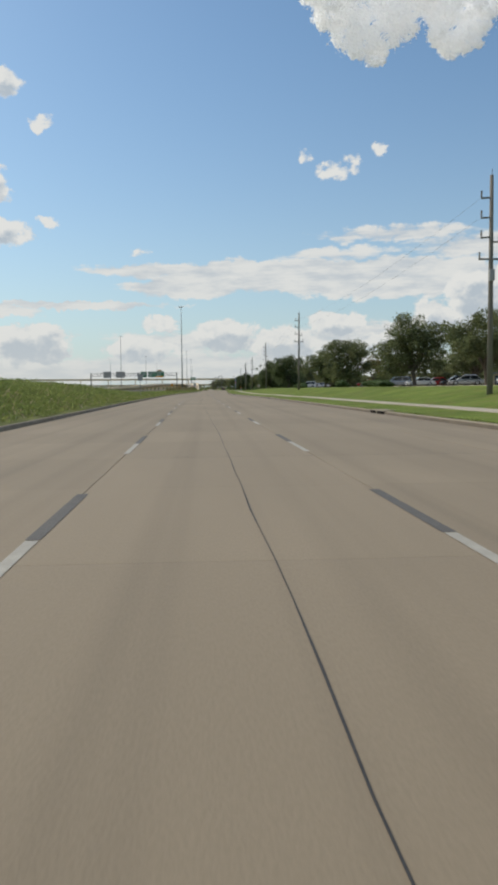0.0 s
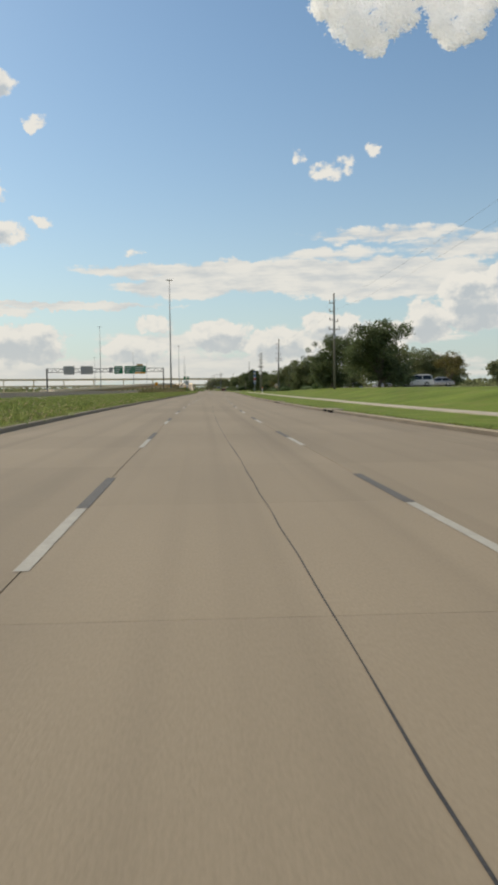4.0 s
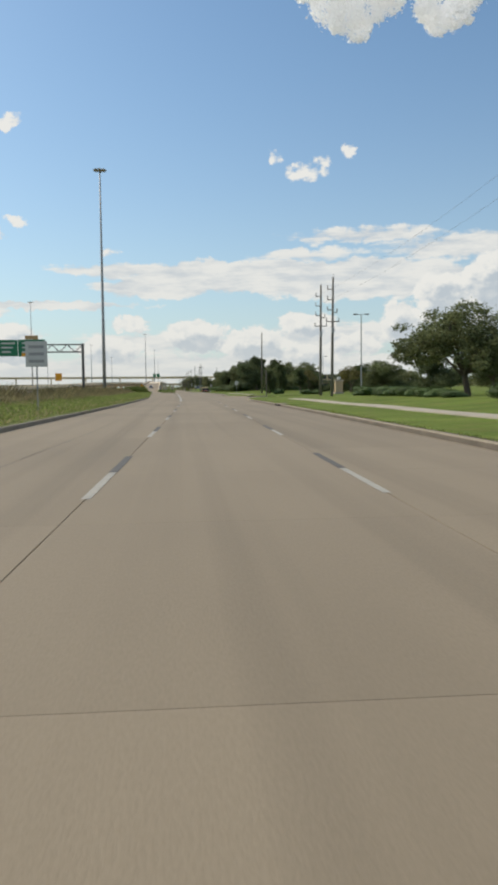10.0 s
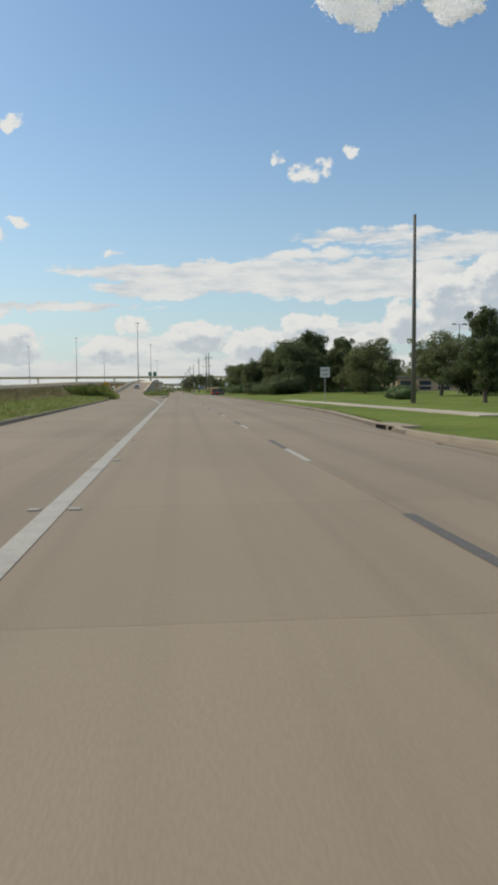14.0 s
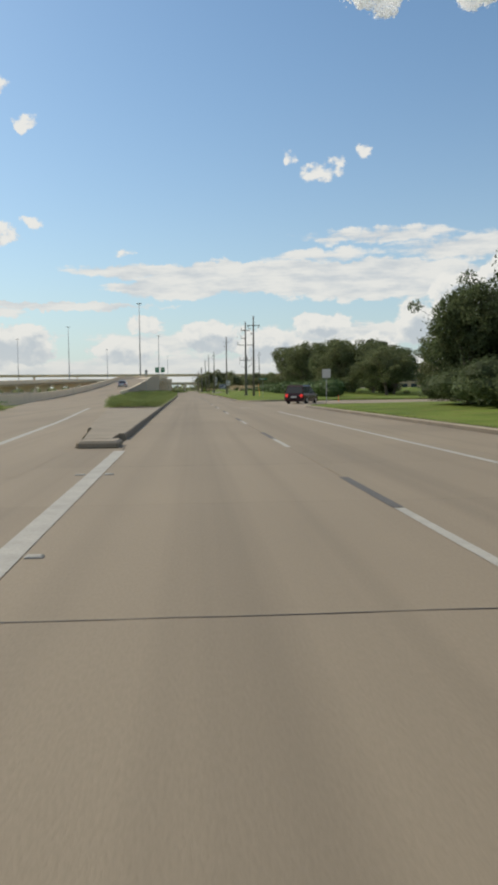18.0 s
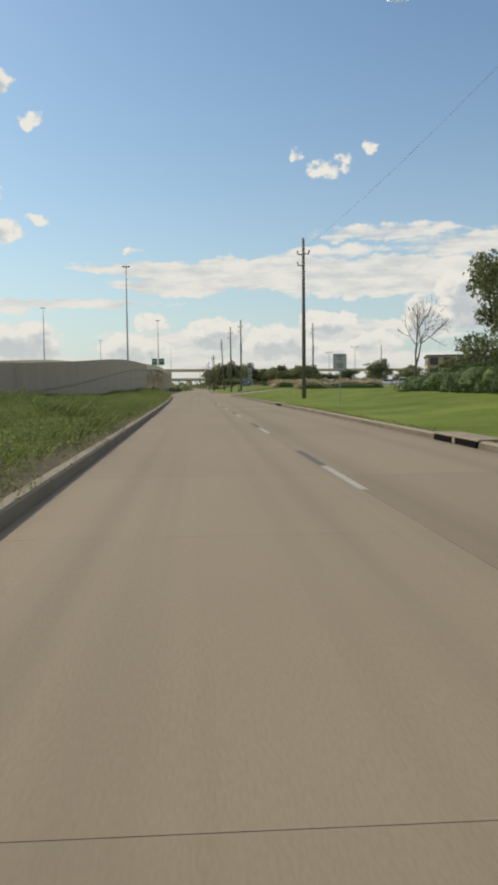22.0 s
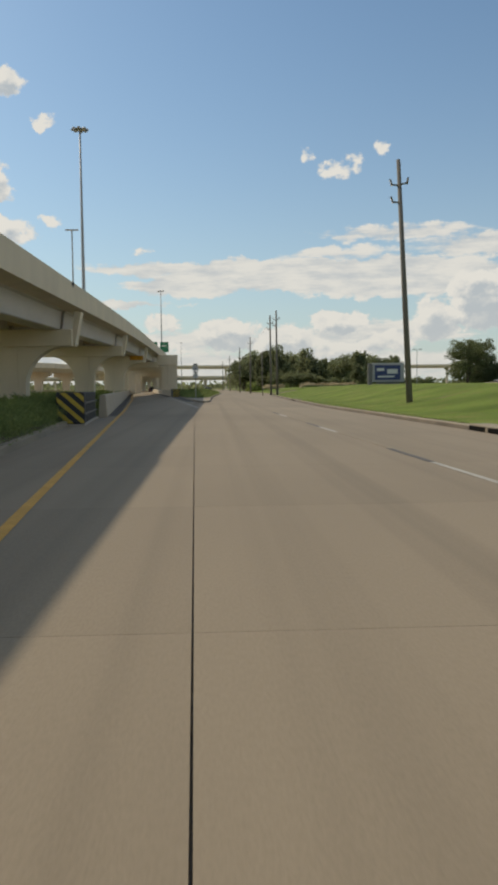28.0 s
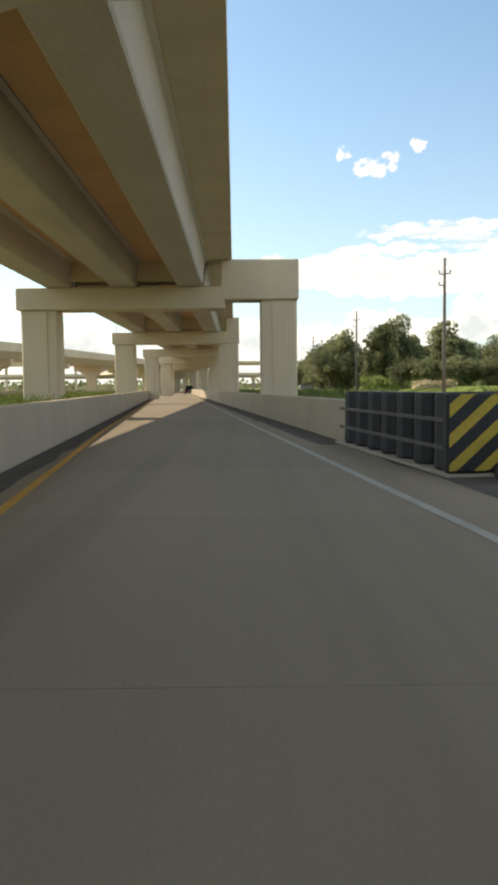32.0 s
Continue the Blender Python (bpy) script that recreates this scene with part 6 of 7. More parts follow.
def shrub_row(kind, pts, n, wide, high, z, spread=0.3):
    for i in range(n):
        f = (i + 0.5) / n * (len(pts) - 1)
        j = min(int(f), len(pts) - 2)
        x, y = (pts[j][d] + (pts[j + 1][d] - pts[j][d]) * (f - j) + r_.uniform(-spread, spread) for d in (0, 1))
        w, h = wide * r_.uniform(0.8, 1.2), high * r_.uniform(0.75, 1.2)
        m = pose(x, y, z, 0, 0, r_.uniform(0, 360)) @ Matrix.Diagonal((w, w, h, 1))
        t = SHRUBS[kind][i % len(SHRUBS[kind])]
        copy_thing(t, m)


shrub_row("clipped", [(24.5, 102), (25.5, 117)], 6, 2.4, 1.35, 1.2)
shrub_row("clipped", [(22.5, 122), (24.0, 134)], 5, 2.2, 1.2, 1.2)
shrub_row("clipped", [(19.5, 150), (20, 162)], 4, 2.0, 1.2, 1.15)
shrub_row("clipped", [(20.5, 314), (22, 345)], 9, 2.5, 1.3, 0.5)
shrub_row("clipped", [(22, 352), (24, 392)], 11, 2.5, 1.3, 0.25)
shrub_row("clipped", [(20, 441), (22, 447)], 2, 1.8, 1.2, 0.15)
shrub_row("clipped", [(22.6, 428), (26, 428)], 2, 2.2, 1.3, 0.1)
shrub_row("clipped", [(24, 484), (27, 500)], 5, 2.4, 1.5, 0.15)
shrub_row("wild", [(20.6, 546), (19.6, 562), (18.6, 582)], 16, 3.6, 2.3, 0.45, 0.7)
shrub_row("wild", [(23.0, 548), (22, 564), (21, 583)], 12, 4.2, 3.4, 0.45, 0.9)
shrub_row("wild", [(22, 716), (27, 722)], 4, 3.2, 2.6, 0.15, 0.5)
shrub_row("clipped", [(20.4, 628), (19.8, 660), (19.2, 690), (18.8, 712)], 38, 3.4, 2.5, 0.1, 0.35)
shrub_row("clipped", [(20.6, 265), (20.8, 265.2)], 1, 1.6, 1.7, 0.8, 0.0)
shrub_row("clipped", [(23.0, 276), (24.0, 312)], 12, 2.4, 1.2, 0.7)
clear([v for group in SHRUBS.values() for v in group])
hedge("hedge", "dark-green hedge beyond the driveway", [(33, 592), (40, 594), (60, 600)], 2.0, 1.8)
hedge("plume_grass", "bank of pale feathery plume grass along the driveway", [(16.3, 803), (20, 806), (26, 811)], 2.4, 1.5, "straw", 0.95, 90, 0.12, "ornamental grass")
hedge("plume_grass", "long bank of pale feathery plume grass with a dark foot", [(17.2, 773.5), (22, 772), (30, 770)], 2.2, 1.35, "straw", 0.88, 90, 0.12, "ornamental grass")
hedge("hedge", "dark shrubs at the foot of the plume grass", [(17.8, 772.1), (22, 770.6), (30, 768.6)], 1.0, 0.75, z=0.84)
hedge("hedge", "dark shrubs before the far plume grass", [(17.6, 802.2), (21, 804.9), (26, 809.2)], 1.3, 1.0, z=0.95)
hedge("plume_grass", "low bank of pale dry grass before the woods", [(11.5, 1012), (17, 1013)], 2.0, 0.9, "straw", 0.9, 40, 0.2, "ornamental grass")
hedge("plume_grass", "bank of pale plume grass behind the far driveway", [(17, 976.5), (22, 976.5), (29, 977)], 2.0, 0.95, "straw", 1.05, 60, 0.15, "ornamental grass")
hedge("hedge", "dark shrubs at the foot of the far plume grass", [(17.3, 975.2), (22, 975.2), (29, 975.7)], 0.9, 0.55, z=1.05)
hedge("hedge", "bright green undergrowth before the woods", [(9, 1040), (22, 1036), (40, 1034)], 4.0, 2.6, "weed", 0, 22, 0.3)
hedge("hedge", "pale green undergrowth before the woods", [(24, 1028), (60, 1026)], 4.0, 3.2, "leaf", 0, 22, 0.3)


def weeds(name, label, region, count, high, mat, seed, spread=0.22, wide=0.035):
    """Tufts of blades; region(r) gives x, y, z and a height factor."""
    r = np.random.default_rng(seed)
    k = Shape()
    P = np.array([region(r) for _ in range(count)])
    for j in range(5):
        a = r.random(count) * 2 * math.pi
        h = high * P[:, 3] * r.uniform(0.55, 1.15, count)
        w = wide * r.uniform(0.7, 1.5, count)
        base_ = P[:, :3] + np.stack([np.cos(a), np.sin(a), np.zeros(count)], 1) * 0.06
        tip = base_ + np.stack([np.cos(a) * h * spread * 2, np.sin(a) * h * spread * 2, h], 1)
        mid = base_ * 0.5 + tip * 0.5 + np.stack([np.zeros(count), np.zeros(count), h * 0.12], 1)
        sd = np.stack([-np.sin(a), np.cos(a), np.zeros(count)], 1) * w[:, None]
        pts = np.stack([base_ - sd * 0.6, base_ + sd * 0.6, mid + sd, tip, mid - sd], 1).reshape(-1, 3)
        q = len(k.v)
        k.v += [tuple(p) for p in pts.tolist()]
        k.f += [(q + 5 * i, q + 5 * i + 1, q + 5 * i + 2, q + 5 * i + 3, q + 5 * i + 4) for i in range(count)]
    return tagged(k.make(name, mat), label, "grass", kind="stuff")


def verge_spot(r):
    s = r.uniform(-30, 548)
    o = 0.35 + 11.2 * r.random() ** 1.3
    tall = 0.35 + 0.65 * min(1, o / 4) * (1.55 if s < 110 else 1.55 - 1.0 * min(1, (s - 110) / 40)) * (0.6 + 0.8 * abs(noise.noise((s * 0.08, o * 0.3, 1.0))))
    return (line_x(s) + KERB_L(s) - o, s, 0.15 + BANK(s) * min(1, o / 6), tall)


def island_spot(r):
    s = 589 + 253 * r.random()
    f = r.random()
    tall = (0.45 + 0.55 * min(1, (s - 589) / 45)) * (0.5 + 2.5 * abs(noise.noise((s * 0.17, f * 2.4, 2.0)))) * (0.5 + 0.5 * min(1, (1 - f) * 5))
    return (isl_l(s) + (isl_r(s) - 0.28 - isl_l(s)) * (0.03 + 0.96 * f), s, 0.15, tall)


def gore_spot(r):
    s = 904 + 108 * r.random() ** 1.5
    a, b = NOSE_L(s) + 0.9, NOSE_R(s) - 0.9
    f = r.random()
    edge = min(1.0, 4 * min(f, 1 - f) + 0.25)
    return (a + (b - a) * f, s, 0.15, edge * (0.22 + 1.25 * min(1, (s - 904) / 20)) * (0.45 + 1.3 * abs(noise.noise((s * 0.23, f * 3.5, 5.0)))))


def far_verge_spot(r):
    s = r.uniform(840, 1010)
    return (RAMP_L(s) - 1.0 - 9 * r.random(), s, 0.0, 0.6 + 0.8 * r.random())


weeds("verge_weeds", "tall uneven green and straw weeds on the verge", verge_spot, 14000, 0.46, "weed", 1, 0.5, 0.014)
weeds("verge_dry_grass", "dry straw-coloured stalks among the weeds", verge_spot, 4200, 0.62, "straw", 2, 0.4, 0.010)
weeds("island_weeds", "lush knee-high green weeds on the traffic island", island_spot, 8000, 0.50, "lush", 3, 0.5, 0.012)
weeds("gore_weeds", "dense green weeds at the ramp's nose", gore_spot, 7000, 0.62, "lush", 4, 0.5, 0.011)
weeds("underpass_weeds", "bright green weeds beyond the ramp's barrier", far_verge_spot, 6000, 0.8, "weed", 6, 0.45, 0.010)


# leafy clumps that give the weeds body
def clumps(name, label, region, count, size, mat, seed, leaf=0.042, fill=1.0):
    r = np.random.default_rng(seed)
    k = Shape()
    for i in range(count):
        x, y, z, f = region(r)
        m = int((90 * f + 20) * fill)
        c = np.array([x, y, z]) + np.clip(r.normal(size=(m, 3)), -1.25, 1.25) * np.array([0.34, 0.34, 0.16]) * size + np.array([0, 0, 0.26 * f * size])
        c[:, 2] = np.maximum(c[:, 2], z + 0.03)
        leaf_quads(k, c, leaf * 1.1 * min(size, 1.15), r, 3)
    return tagged(k.make(name, mat), label, "grass", kind="stuff")


clumps("verge_brush", "low leafy green brush on the verge", verge_spot, 5200, 1.25, "weed", 11, 0.045, 0.75)


def brush_spot(r):
    """Dry tall brush behind the mown strip of the verge."""
    s = 300 + 236 * r.random()
    o = 4.6 + 6.5 * r.random()
    return (line_x(s) + KERB_L(s) - o, s, 0.15, (0.6 + 0.5 * min(1, (o - 4.6) / 2)) * (0.6 + 1.1 * abs(noise.noise((s * 0.09, o * 0.3, 12.0)))))


def bank_spot(r):
    """Rank growth on the bank at the start of the verge."""
    s = -20 + 128 * r.random()
    o = 1.6 + 9.5 * r.random()
    return (line_x(s) + KERB_L(s) - o, s, 0.15 + BANK(s) * min(1, o / 6), (0.35 + 0.75 * min(1, o / 5)) * (0.5 + 1.2 * abs(noise.noise((s * 0.11, o * 0.35, 21.0)))))


def fringe_spot(r):
    """Untrimmed grass along the lawn's edge and the pavement."""
    s = r.uniform(0, 884)
    while any(a - 2 < s < b + 2 for a, b in OPEN_R):
        s = r.uniform(0, 884)
    o = 0.2 + 0.3 * r.random() ** 2
    return (road_right(s) + o, s, lawn_z(s, o) - 0.01, 0.5 + 1.0 * abs(noise.noise((s * 0.4, o, 31.0))))


weeds("verge_brown_brush", "tall dry brown brush behind the mown strip of the verge", brush_spot, 6500, 1.25, "brown_brush", 41, 0.3, 0.018)
clumps("verge_brown_thicket", "tangled brown and olive thicket behind the verge", brush_spot, 2200, 1.9, "brown_brush", 42, 0.05, 0.5)
clumps("bank_brush", "rank yellow-green growth on the low bank", bank_spot, 1500, 1.8, "weed", 43, 0.05, 0.6)
weeds("lawn_fringe", "uneven untrimmed grass along the lawn's edge", fringe_spot, 5000, 0.09, "weed", 44, 0.6, 0.012)


clumps("underpass_brush", "bright yellow-green brush beyond the ramp's barrier", far_verge_spot, 1800, 1.5, "weed", 45, 0.045, 0.6)


def point_spot(r):
    """The tall brush where the verge ends beside the entrance ramp."""
    s = 536 + 62 * r.random() ** 1.2
    edge = RAMP_L0(s)
    o = 6.5 * r.random()
    return (edge - 0.3 - o, s, 0.05, (0.5 + min(1.2, o * 0.5)) * min(1.0, (606 - s) / 30) * (0.8 + 0.5 * abs(noise.noise((s * 0.3, o, 7.0)))))


weeds("point_weeds", "tall soft green weeds where the verge ends", point_spot, 4500, 1.25, "weed", 14, 0.25, 0.016)
clumps("point_brush", "chest-high leafy brush where the verge ends", point_spot, 1700, 1.9, "weed", 15, 0.048, 0.5)
clumps("island_brush", "low leafy green brush on the traffic island", island_spot, 6800, 1.35, "lush", 12, 0.019, 1.9)
clumps("gore_brush", "low leafy green brush at the ramp's nose", gore_spot, 2600, 1.45, "lush", 13, 0.032, 1.0)

# far tree line all round the horizon
r = np.random.default_rng(77)
k = Shape()
pts = []
for i in range(15000):
    side = r.random()
    if side < 0.4:
        x, y = r.uniform(-1500, 1500), r.uniform(1750, 1900)
    elif side < 0.7:
        x, y = r.uniform(330, 420), r.uniform(-100, 1800)
    else:
        x, y = r.uniform(-520, -420), r.uniform(0, 1800)
    h = 9 + 4 * noise.noise((x * 0.01, y * 0.01, 0.0))
    pts.append((x, y, r.random() ** 0.7 * h))
leaf_quads(k, np.array(pts), 3.2, r)
for line in ([(x, 1905) for x in range(-1500, 1501, 20)], [(-525, y) for y in range(0, 1900, 20)], [(425, y) for y in range(-100, 1800, 20)]):
    q = []
    for x, y in line:
        q += [(x, y, -1.0), (x, y, 6.5 + 4.5 * noise.noise((x * 0.02, y * 0.02, 4.0)))]
    k.add(q, [(2 * i, 2 * i + 2, 2 * i + 3, 2 * i + 1) for i in range(len(line) - 1)])
tagged(k.make("far_woods", "leaf_hazed"), "low dark line of distant woods on the horizon", "woods", kind="stuff")


# ------------------------------------------------------------------ vehicles
def car(style, paint, m, label, name="car", group="parked cars", braking=False):
    """A car pointing along +y: shaped body, cabin, glass, wheels, lights."""
    t = thing(name, label, "car", group, m)
    W, L, H = {"suv": (1.92, 4.75, 1.75), "sedan": (1.82, 4.7, 1.45), "pickup": (1.98, 5.5, 1.85), "van": (1.98, 5.1, 1.85)}[style]
    hb = H * 0.56
    prof = {"suv": [(0, .72), (.02, 1.0), (.6, 1.0), (.72, .98), (.97, .82), (1.0, .6)], "sedan": [(0, .75), (.03, .98), (.2, 1.0), (.68, 1.0), (.96, .80), (1.0, .58)],
            "pickup": [(0, .85), (.02, 1.0), (.3, 1.0), (.72, 1.0), (.97, .9), (1.0, .62)], "van": [(0, .72), (.02, 1.0), (.6, 1.0), (.8, .95), (.97, .78), (1.0, .58)]}[style]
    rings = []
    for f, hh in prof:
        y, w = -L / 2 + L * f, W / 2 * (0.90 if f in (0, 1.0) else 0.97 if f < .05 or f > .95 else 1.0)
        z1 = hb * hh
        rings.append([(-w * 0.96, y, 0.24), (w * 0.96, y, 0.24), (w, y, 0.45), (w, y, z1 * 0.8), (w * 0.93, y, z1), (-w * 0.93, y, z1), (-w, y, z1 * 0.8), (-w, y, 0.45)])
    Shape().loft(rings).make("body", paint, t)
    cab = {"suv": (.02, .07, .60, .76), "sedan": (.08, .22, .58, .76), "pickup": (.40, .44, .62, .76), "van": (.02, .06, .66, .86)}[style]
    y0, y1, y2, y3 = (-L / 2 + L * f for f in cab)
    w0, w1 = W / 2 * 0.92, W / 2 * 0.74
    Shape().loft([[(-w0, y0, hb * .97), (w0, y0, hb * .97), (w0, y3, hb * .97), (-w0, y3, hb * .97)], [(-w1 - .03, y1 + .05, H - .1), (w1 + .03, y1 + .05, H - .1), (w1 + .03, y2 - .05, H - .1), (-w1 - .03, y2 - .05, H - .1)],
                  [(-w1 + .06, y1 + .2, H), (w1 - .06, y1 + .2, H), (w1 - .06, y2 - .2, H), (-w1 + .06, y2 - .2, H)]]).make("cabin", paint, t)
    za, zb = hb * .97 + .05, H - .16
    fa, fb = (za - hb * .97) / (H - .1 - hb * .97), (zb - hb * .97) / (H - .1 - hb * .97)
    lerp = lambda a, b, f: a + (b - a) * f
    for sg in (-1, 1):
        ym = (y1 + y2) / 2
        for ya, yb, yc, yd in ((lerp(y0, y1 + .05, fa) + .1, ym - .05, ym - .05, lerp(y0, y1 + .05, fb) + .1), (ym + .05, lerp(y3, y2 - .05, fa) - .14, lerp(y3, y2 - .05, fb) - .1, ym + .05)):
            q = [(sg * (lerp(w0, w1 + .03, fa) + .008), ya, za), (sg * (lerp(w0, w1 + .03, fa) + .008), yb, za), (sg * (lerp(w0, w1 + .03, fb) + .008), yc, zb), (sg * (lerp(w0, w1 + .03, fb) + .008), yd, zb)]
            Shape().add(q, [(0, 1, 2, 3)]).make("side_window", "glass", t)
        Shape().box(sg * W * .5 - .02, sg * W * .5 + .16 * sg if sg > 0 else sg * W * .5 + .02, y3 - .55, y3 - .45, hb, hb + .14, 0.0).make("door_mirror", paint, t) if sg > 0 else Shape().box(-W * .5 - .16, -W * .5 + .02, y3 - .55, y3 - .45, hb, hb + .14).make("door_mirror", paint, t)
        Shape().box(sg * W * .36 - .14, sg * W * .36 + .14, -L / 2 - .015, -L / 2 + .12, hb * .62, hb * .92, 0.03).make("tail_light", "brake_lit" if braking else "lamp_red", t, "red tail light")
        Shape().box(sg * W * .36 - .16, sg * W * .36 + .16, L / 2 - .14, L / 2 + .005, hb * .46, hb * .6, 0.03).make("headlight", "lamp_clear", t, "clear headlight")
        for yy in (-L * .29, L * .31):
            tyre = Shape()
            R = .35
            tyre.loft([[(xx, yy + rr * math.cos(q), R + rr * math.sin(q)) for q in (2 * math.pi * j / 18 for j in range(18))] for xx, rr in ((sg * (W / 2 - .24), R - .03), (sg * (W / 2 - .22), R), (sg * (W / 2 - .03), R), (sg * (W / 2 + .0), R - .04))])
            w = thing("wheel", "", "")
            w.parent = t
            tyre.make("tyre", "rubber", w)
            Shape().loft([[(xx, yy + rr * math.cos(q), R + rr * math.sin(q)) for q in (2 * math.pi * j / 12 for j in range(12))] for xx, rr in ((sg * (W / 2 - .1), .22), (sg * (W / 2 + .006), .20))]).make("rim", "alloy", w)
    # rear and front glass
    for a, b, sgn in ((y0, y1 + .05, -1), (y3, y2 - .05, 1)):
        q = [(-lerp(w0, w1, fa) * .9, lerp(a, b, fa) + sgn * .012, za), (lerp(w0, w1, fa) * .9, lerp(a, b, fa) + sgn * .012, za), (lerp(w0, w1, fb) * .9, lerp(a, b, fb) + sgn * .012, zb), (-lerp(w0, w1, fb) * .9, lerp(a, b, fb) + sgn * .012, zb)]
        Shape().add(q, [(0, 1, 2, 3)]).make("rear_window" if sgn < 0 else "windscreen", "glass", t)
    Shape().box(-W * .47, W * .47, -L / 2 - .06, -L / 2 + .2, .3, .52, .04).make("rear_bumper", paint, t)
    Shape().box(-W * .47, W * .47, L / 2 - .2, L / 2 + .05, .28, .5, .04).make("front_bumper", "barrel", t)
    Shape().box(-.26, .26, -L / 2 - .07, -L / 2 - .0, hb * .58, hb * .58 + .14).make("plate_holder", "sign_white", t)
    Shape().box(-W * .42, W * .42, -L * .42, L * .42, .2, .3).make("underbody", "rubber", t)
    return t


car("suv", "maroon", pose(13.2, 605, 0.004, 0, 0, -25) @ Matrix.Diagonal((0.95, 0.95, 0.92, 1)), "dark maroon SUV with lit brake lights turning into a driveway", group="", braking=True)
car("sedan", "silver", pose(-11.3, 705, deck_top(705) + 0.02, 2.2, 0, 1.5), "silver-blue sedan climbing the entrance ramp", group="")
car("suv", "paint_black", pose(-22.0, 1085, 0.0, 0, 0, 5.5), "dark SUV driving away under the flyover", group="")
car("sedan", "paint_black", pose(-2.3, 1010, 0.0, 0, 0, 1), "dark sedan far ahead on the frontage road", group="")
for s_, x_, p_, st in ((92, 38, "paint_white", "suv"), (105, 36, "silver", "sedan"), (112, 37, "paint_black", "sedan"), (128, 36, "paint_white", "sedan"), (133, 40, "paint_red", "sedan"), (140, 35, "silver", "suv"), (82, 36, "silver", "sedan"), (160, 34, "paint_red", "sedan"),
                       (234, 31, "paint_white", "suv"), (240, 36, "silver", "sedan"), (255, 36, "paint_white", "sedan"), (285, 38, "silver", "suv"), (292, 40, "paint_white", "sedan"), (330, 40, "paint_white", "van"), (338, 42, "silver", "sedan"), (375, 46, "paint_white", "suv"),
                       (890, 33, "paint_white", "sedan"), (893, 36.5, "paint_white", "suv"), (884, 46, "paint_white", "suv"), (940, 52, "paint_white", "van"), (944, 58, "paint_white", "suv"), (938, 47, "silver", "sedan"), (852, 66, "paint_white", "sedan"), (846, 72, "silver", "sedan"), (850, 78, "paint_white", "suv"), (843, 34, "paint_white", "sedan"), (844, 37.5, "paint_black", "suv"), (843, 41, "paint_white", "suv"), (844, 44.5, "silver", "sedan"), (843, 48, "paint_white", "sedan"), (844, 52, "paint_white", "suv")):
    car(st, p_, pose(x_, s_, MOUND(s_) + 0.26, 0, 0, 80 + (s_ % 3) * 4), {"paint_white": "white", "silver": "silver-grey", "paint_black": "black", "paint_red": "red"}[p_] + " " + {"suv": "SUV", "sedan": "sedan", "van": "van"}[st] + " parked on a lot behind the lawn")
# car parks behind the lawn
for x0, x1, s0, s1 in ((31, 57, 70, 170), (28, 60, 226, 300), (34, 56, 322, 344), (42, 60, 366, 384), (30, 84, 837, 858), (29, 72, 880, 898), (43, 66, 934, 950)):
    k = Shape()
    strip(k, step(s0, s1, 6), lambda s: x0, lambda s: x1, lambda s: MOUND(s) + 0.25, 0.15)
    structure(k, "parking_lot", "walk", "pale concrete car park behind the lawn", "car park")
# ------------------------------------------------------------------ buildings
def building(x, y, w, d, h, storeys, bays, label, mat="stucco", turn=0.0):
    t = thing("building", label, "building", m=pose(x, y, 0, 0, 0, turn))
    Shape().box(0, w, 0, d, -0.1, h).make("wall", mat, t)
    Shape().box(-0.5, w + 0.5, -0.5, d + 0.5, h, h + 0.55, 0.08).make("roof", "roof", t, "dark overhanging roof edge")
    Shape().box(-0.12, w + 0.12, -0.12, d + 0.12, h * 0.5 - 0.15, h * 0.5 + 0.15).make("band", "walk", t, "pale string course")
    for st in range(storeys):
        z0, z1 = h * st / storeys + 0.8, h * (st + 1) / storeys - 0.5
        for i in range(bays):
            xa, xb = w * (i + 0.2) / bays, w * (i + 0.8) / bays
            f = Shape().box(xa - 0.08, xb + 0.08, -0.06, 0.02, z0 - 0.08, z1 + 0.08).make("window", "roof", t)
            Shape().box(xa, xb, -0.09, -0.05, z0, z1).make("pane", "pane", f)
        nb = max(2, int(bays * d / w))
        for i in range(nb):
            ya, yb = d * (i + 0.2) / nb, d * (i + 0.8) / nb
            f = Shape().box(-0.06, 0.02, ya - 0.08, yb + 0.08, z0 - 0.08, z1 + 0.08).make("window", "roof", t)
            Shape().box(-0.09, -0.05, ya, yb, z0, z1).make("pane", "pane", f)
    return t


building(84, 932, 56, 24, 11.4, 3, 12, "three-storey tan stucco building with a dark flat roof", turn=-14)
building(60, 618, 30, 20, 3.6, 1, 6, "low tan building half hidden by trees")
building(62, 250, 40, 18, 5.0, 1, 8, "low tan shop building behind the car park")
# monument sign with a blue screen
t = thing("monument_sign", "low grey-framed sign with a blue screen on the grass", "sign", m=pose(15.6, 895, 0, 0, 0, -6))
Shape().box(0, 3.4, 0, 0.5, 1.7, 3.75, 0.05).make("frame", "sign_grey", t)
Shape().box(0.3, 3.0, -0.03, 0.03, 1.95, 3.5).make("screen", "screen", t, "blue screen")
Shape().box(-0.45, 0.0, 0.02, 0.5, 0.0, 3.7, 0.05).make("pillar", "roof", t)
Shape().box(0.5, 2.9, 0.08, 0.45, 0.0, 1.7, 0.03).make("plinth", "roof", t)
for x0, x1, z0, z1 in ((0.5, 1.3, 2.9, 3.2), (1.6, 2.7, 2.6, 3.1), (0.6, 2.4, 2.2, 2.4)):
    Shape().box(x0, x1, -0.036, -0.03, z0, z1).make("lettering_bar", "sign_white", t)
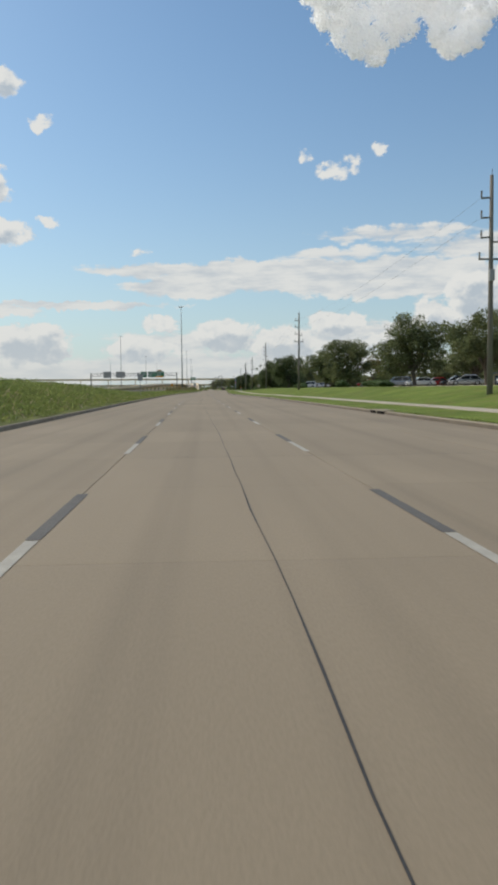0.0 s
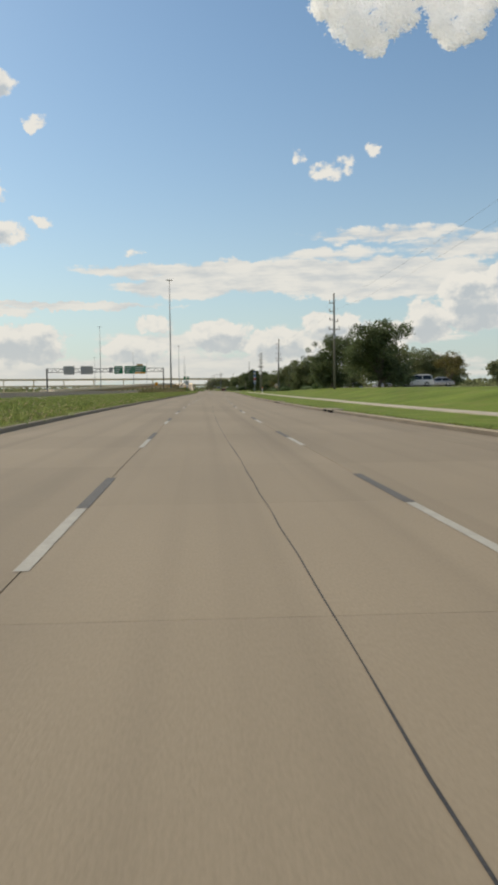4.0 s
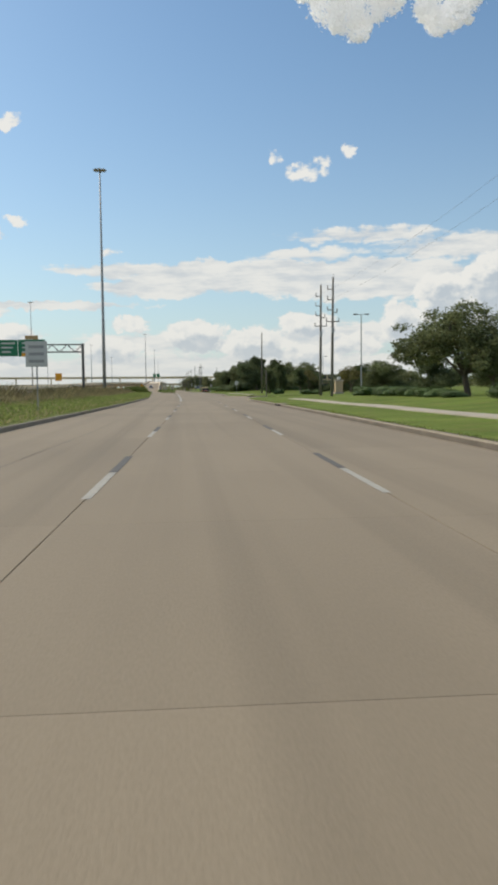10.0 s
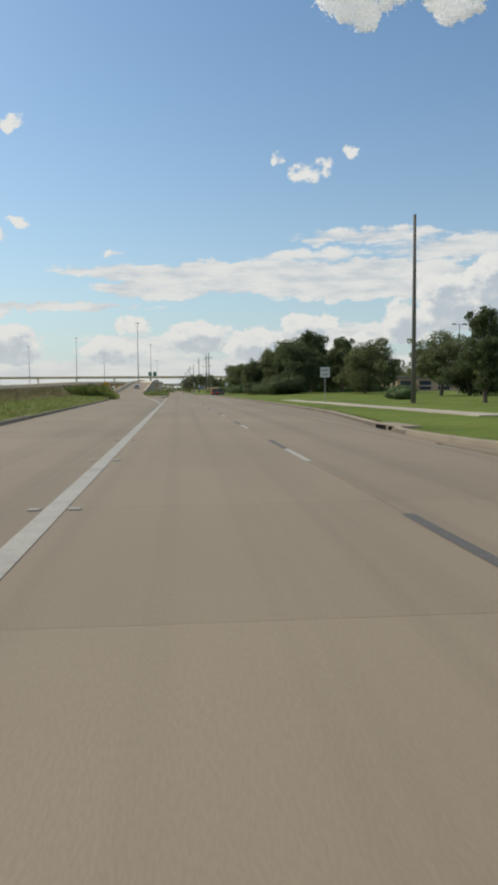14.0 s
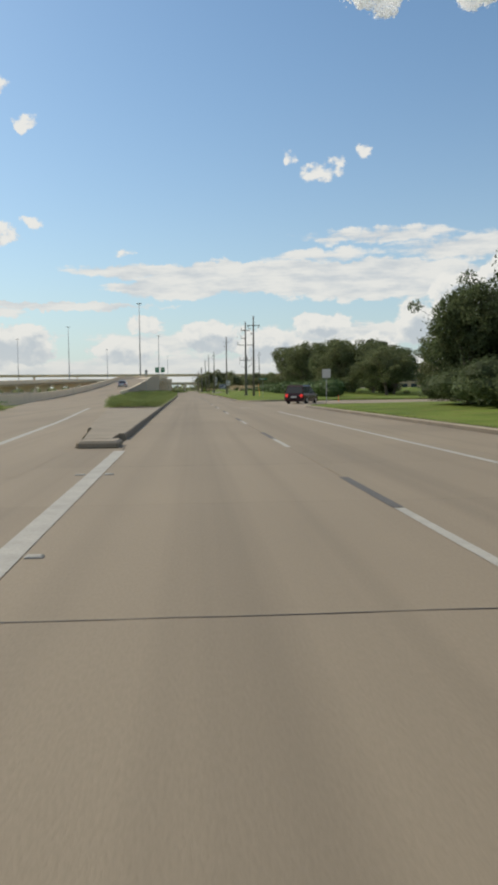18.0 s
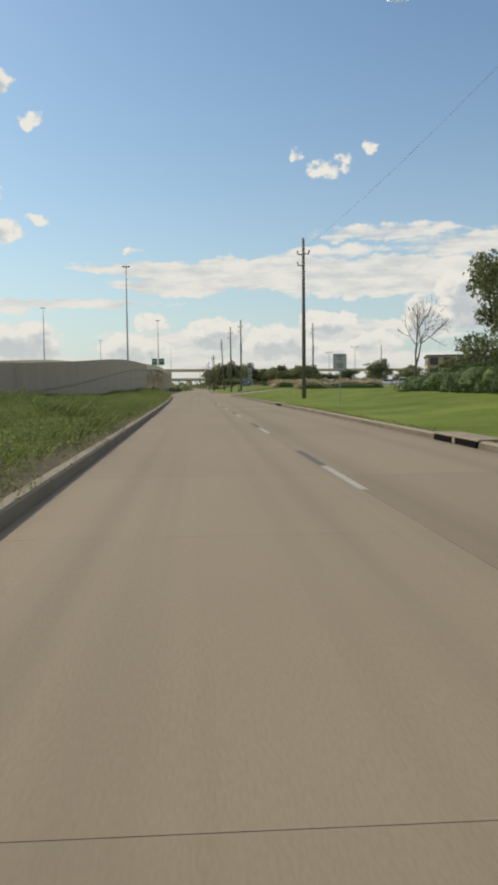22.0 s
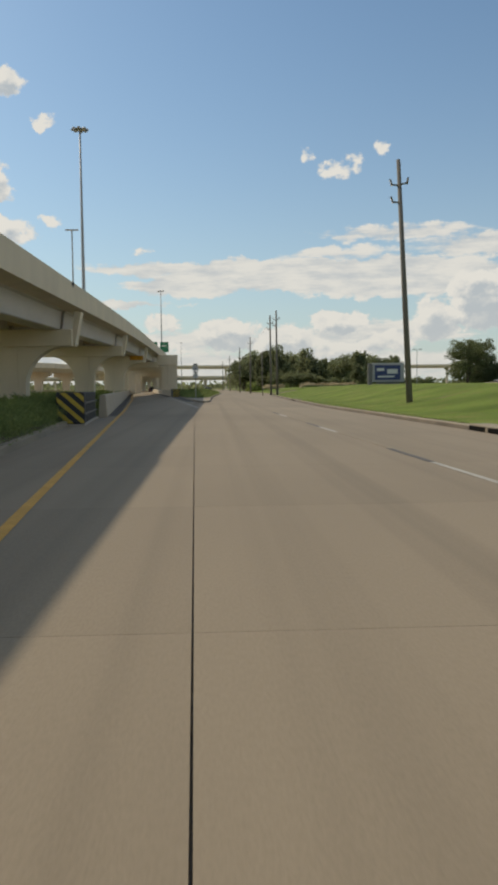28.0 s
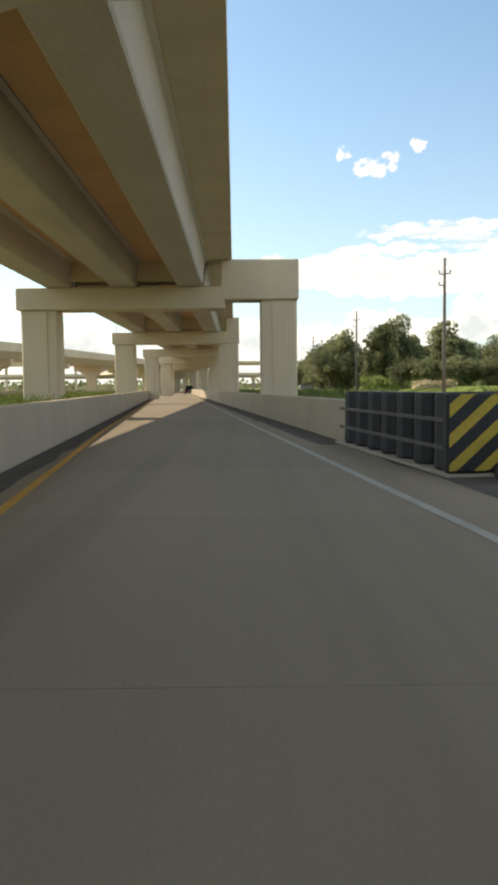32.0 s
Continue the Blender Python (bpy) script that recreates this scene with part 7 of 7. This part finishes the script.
# low boundary objects on the lawn
for x, y in ((16.9, 607), (12.9, 738)):
    t = thing("marker_post", "short reddish utility marker post on the lawn", "marker post", "marker posts", Matrix.Translation((x, y, 0.1)))
    Shape().tube([(0, 0, 0), (0, 0, 0.55)], [0.035, 0.035], 8).make("post", "orange", t)
    Shape().tube([(0, 0, 0.55), (0, 0, 0.62)], [0.04, 0.025], 8).make("cap", "sign_white", t)
t = thing("utility_box", "pale green metal utility box at a pole's foot", "utility box", m=Matrix.Translation((10.2, 802.3, 0.1)))
Shape().box(-0.3, 0.3, -0.25, 0.25, 0, 0.9, 0.04).make("body", "steel", t)
Shape().box(-0.34, 0.34, -0.29, 0.29, 0.9, 0.97, 0.02).make("lid", "steel", t)

t = thing("gate_pillar", "tan stone entrance pillar with a pale cap by the side street", "pillar", m=Matrix.Translation((28.6, 426.5, 0.1)))
Shape().box(-0.75, 0.75, -0.6, 0.6, 0.0, 0.5, 0.05).make("plinth", "walk", t)
Shape().box(-0.6, 0.6, -0.45, 0.45, 0.5, 2.2, 0.03).make("shaft", "stucco", t)
Shape().box(-0.72, 0.72, -0.57, 0.57, 2.2, 2.45, 0.05).make("cap", "walk", t, "pale stone cap")
Shape().loft([[(q * math.cos(a), q * math.sin(a), z) for a in (math.pi * j / 5 for j in range(10))] for q, z in ((0.2, 2.45), (0.34, 2.62), (0.34, 2.78), (0.12, 2.95))]).make("finial", "sign_white", t)

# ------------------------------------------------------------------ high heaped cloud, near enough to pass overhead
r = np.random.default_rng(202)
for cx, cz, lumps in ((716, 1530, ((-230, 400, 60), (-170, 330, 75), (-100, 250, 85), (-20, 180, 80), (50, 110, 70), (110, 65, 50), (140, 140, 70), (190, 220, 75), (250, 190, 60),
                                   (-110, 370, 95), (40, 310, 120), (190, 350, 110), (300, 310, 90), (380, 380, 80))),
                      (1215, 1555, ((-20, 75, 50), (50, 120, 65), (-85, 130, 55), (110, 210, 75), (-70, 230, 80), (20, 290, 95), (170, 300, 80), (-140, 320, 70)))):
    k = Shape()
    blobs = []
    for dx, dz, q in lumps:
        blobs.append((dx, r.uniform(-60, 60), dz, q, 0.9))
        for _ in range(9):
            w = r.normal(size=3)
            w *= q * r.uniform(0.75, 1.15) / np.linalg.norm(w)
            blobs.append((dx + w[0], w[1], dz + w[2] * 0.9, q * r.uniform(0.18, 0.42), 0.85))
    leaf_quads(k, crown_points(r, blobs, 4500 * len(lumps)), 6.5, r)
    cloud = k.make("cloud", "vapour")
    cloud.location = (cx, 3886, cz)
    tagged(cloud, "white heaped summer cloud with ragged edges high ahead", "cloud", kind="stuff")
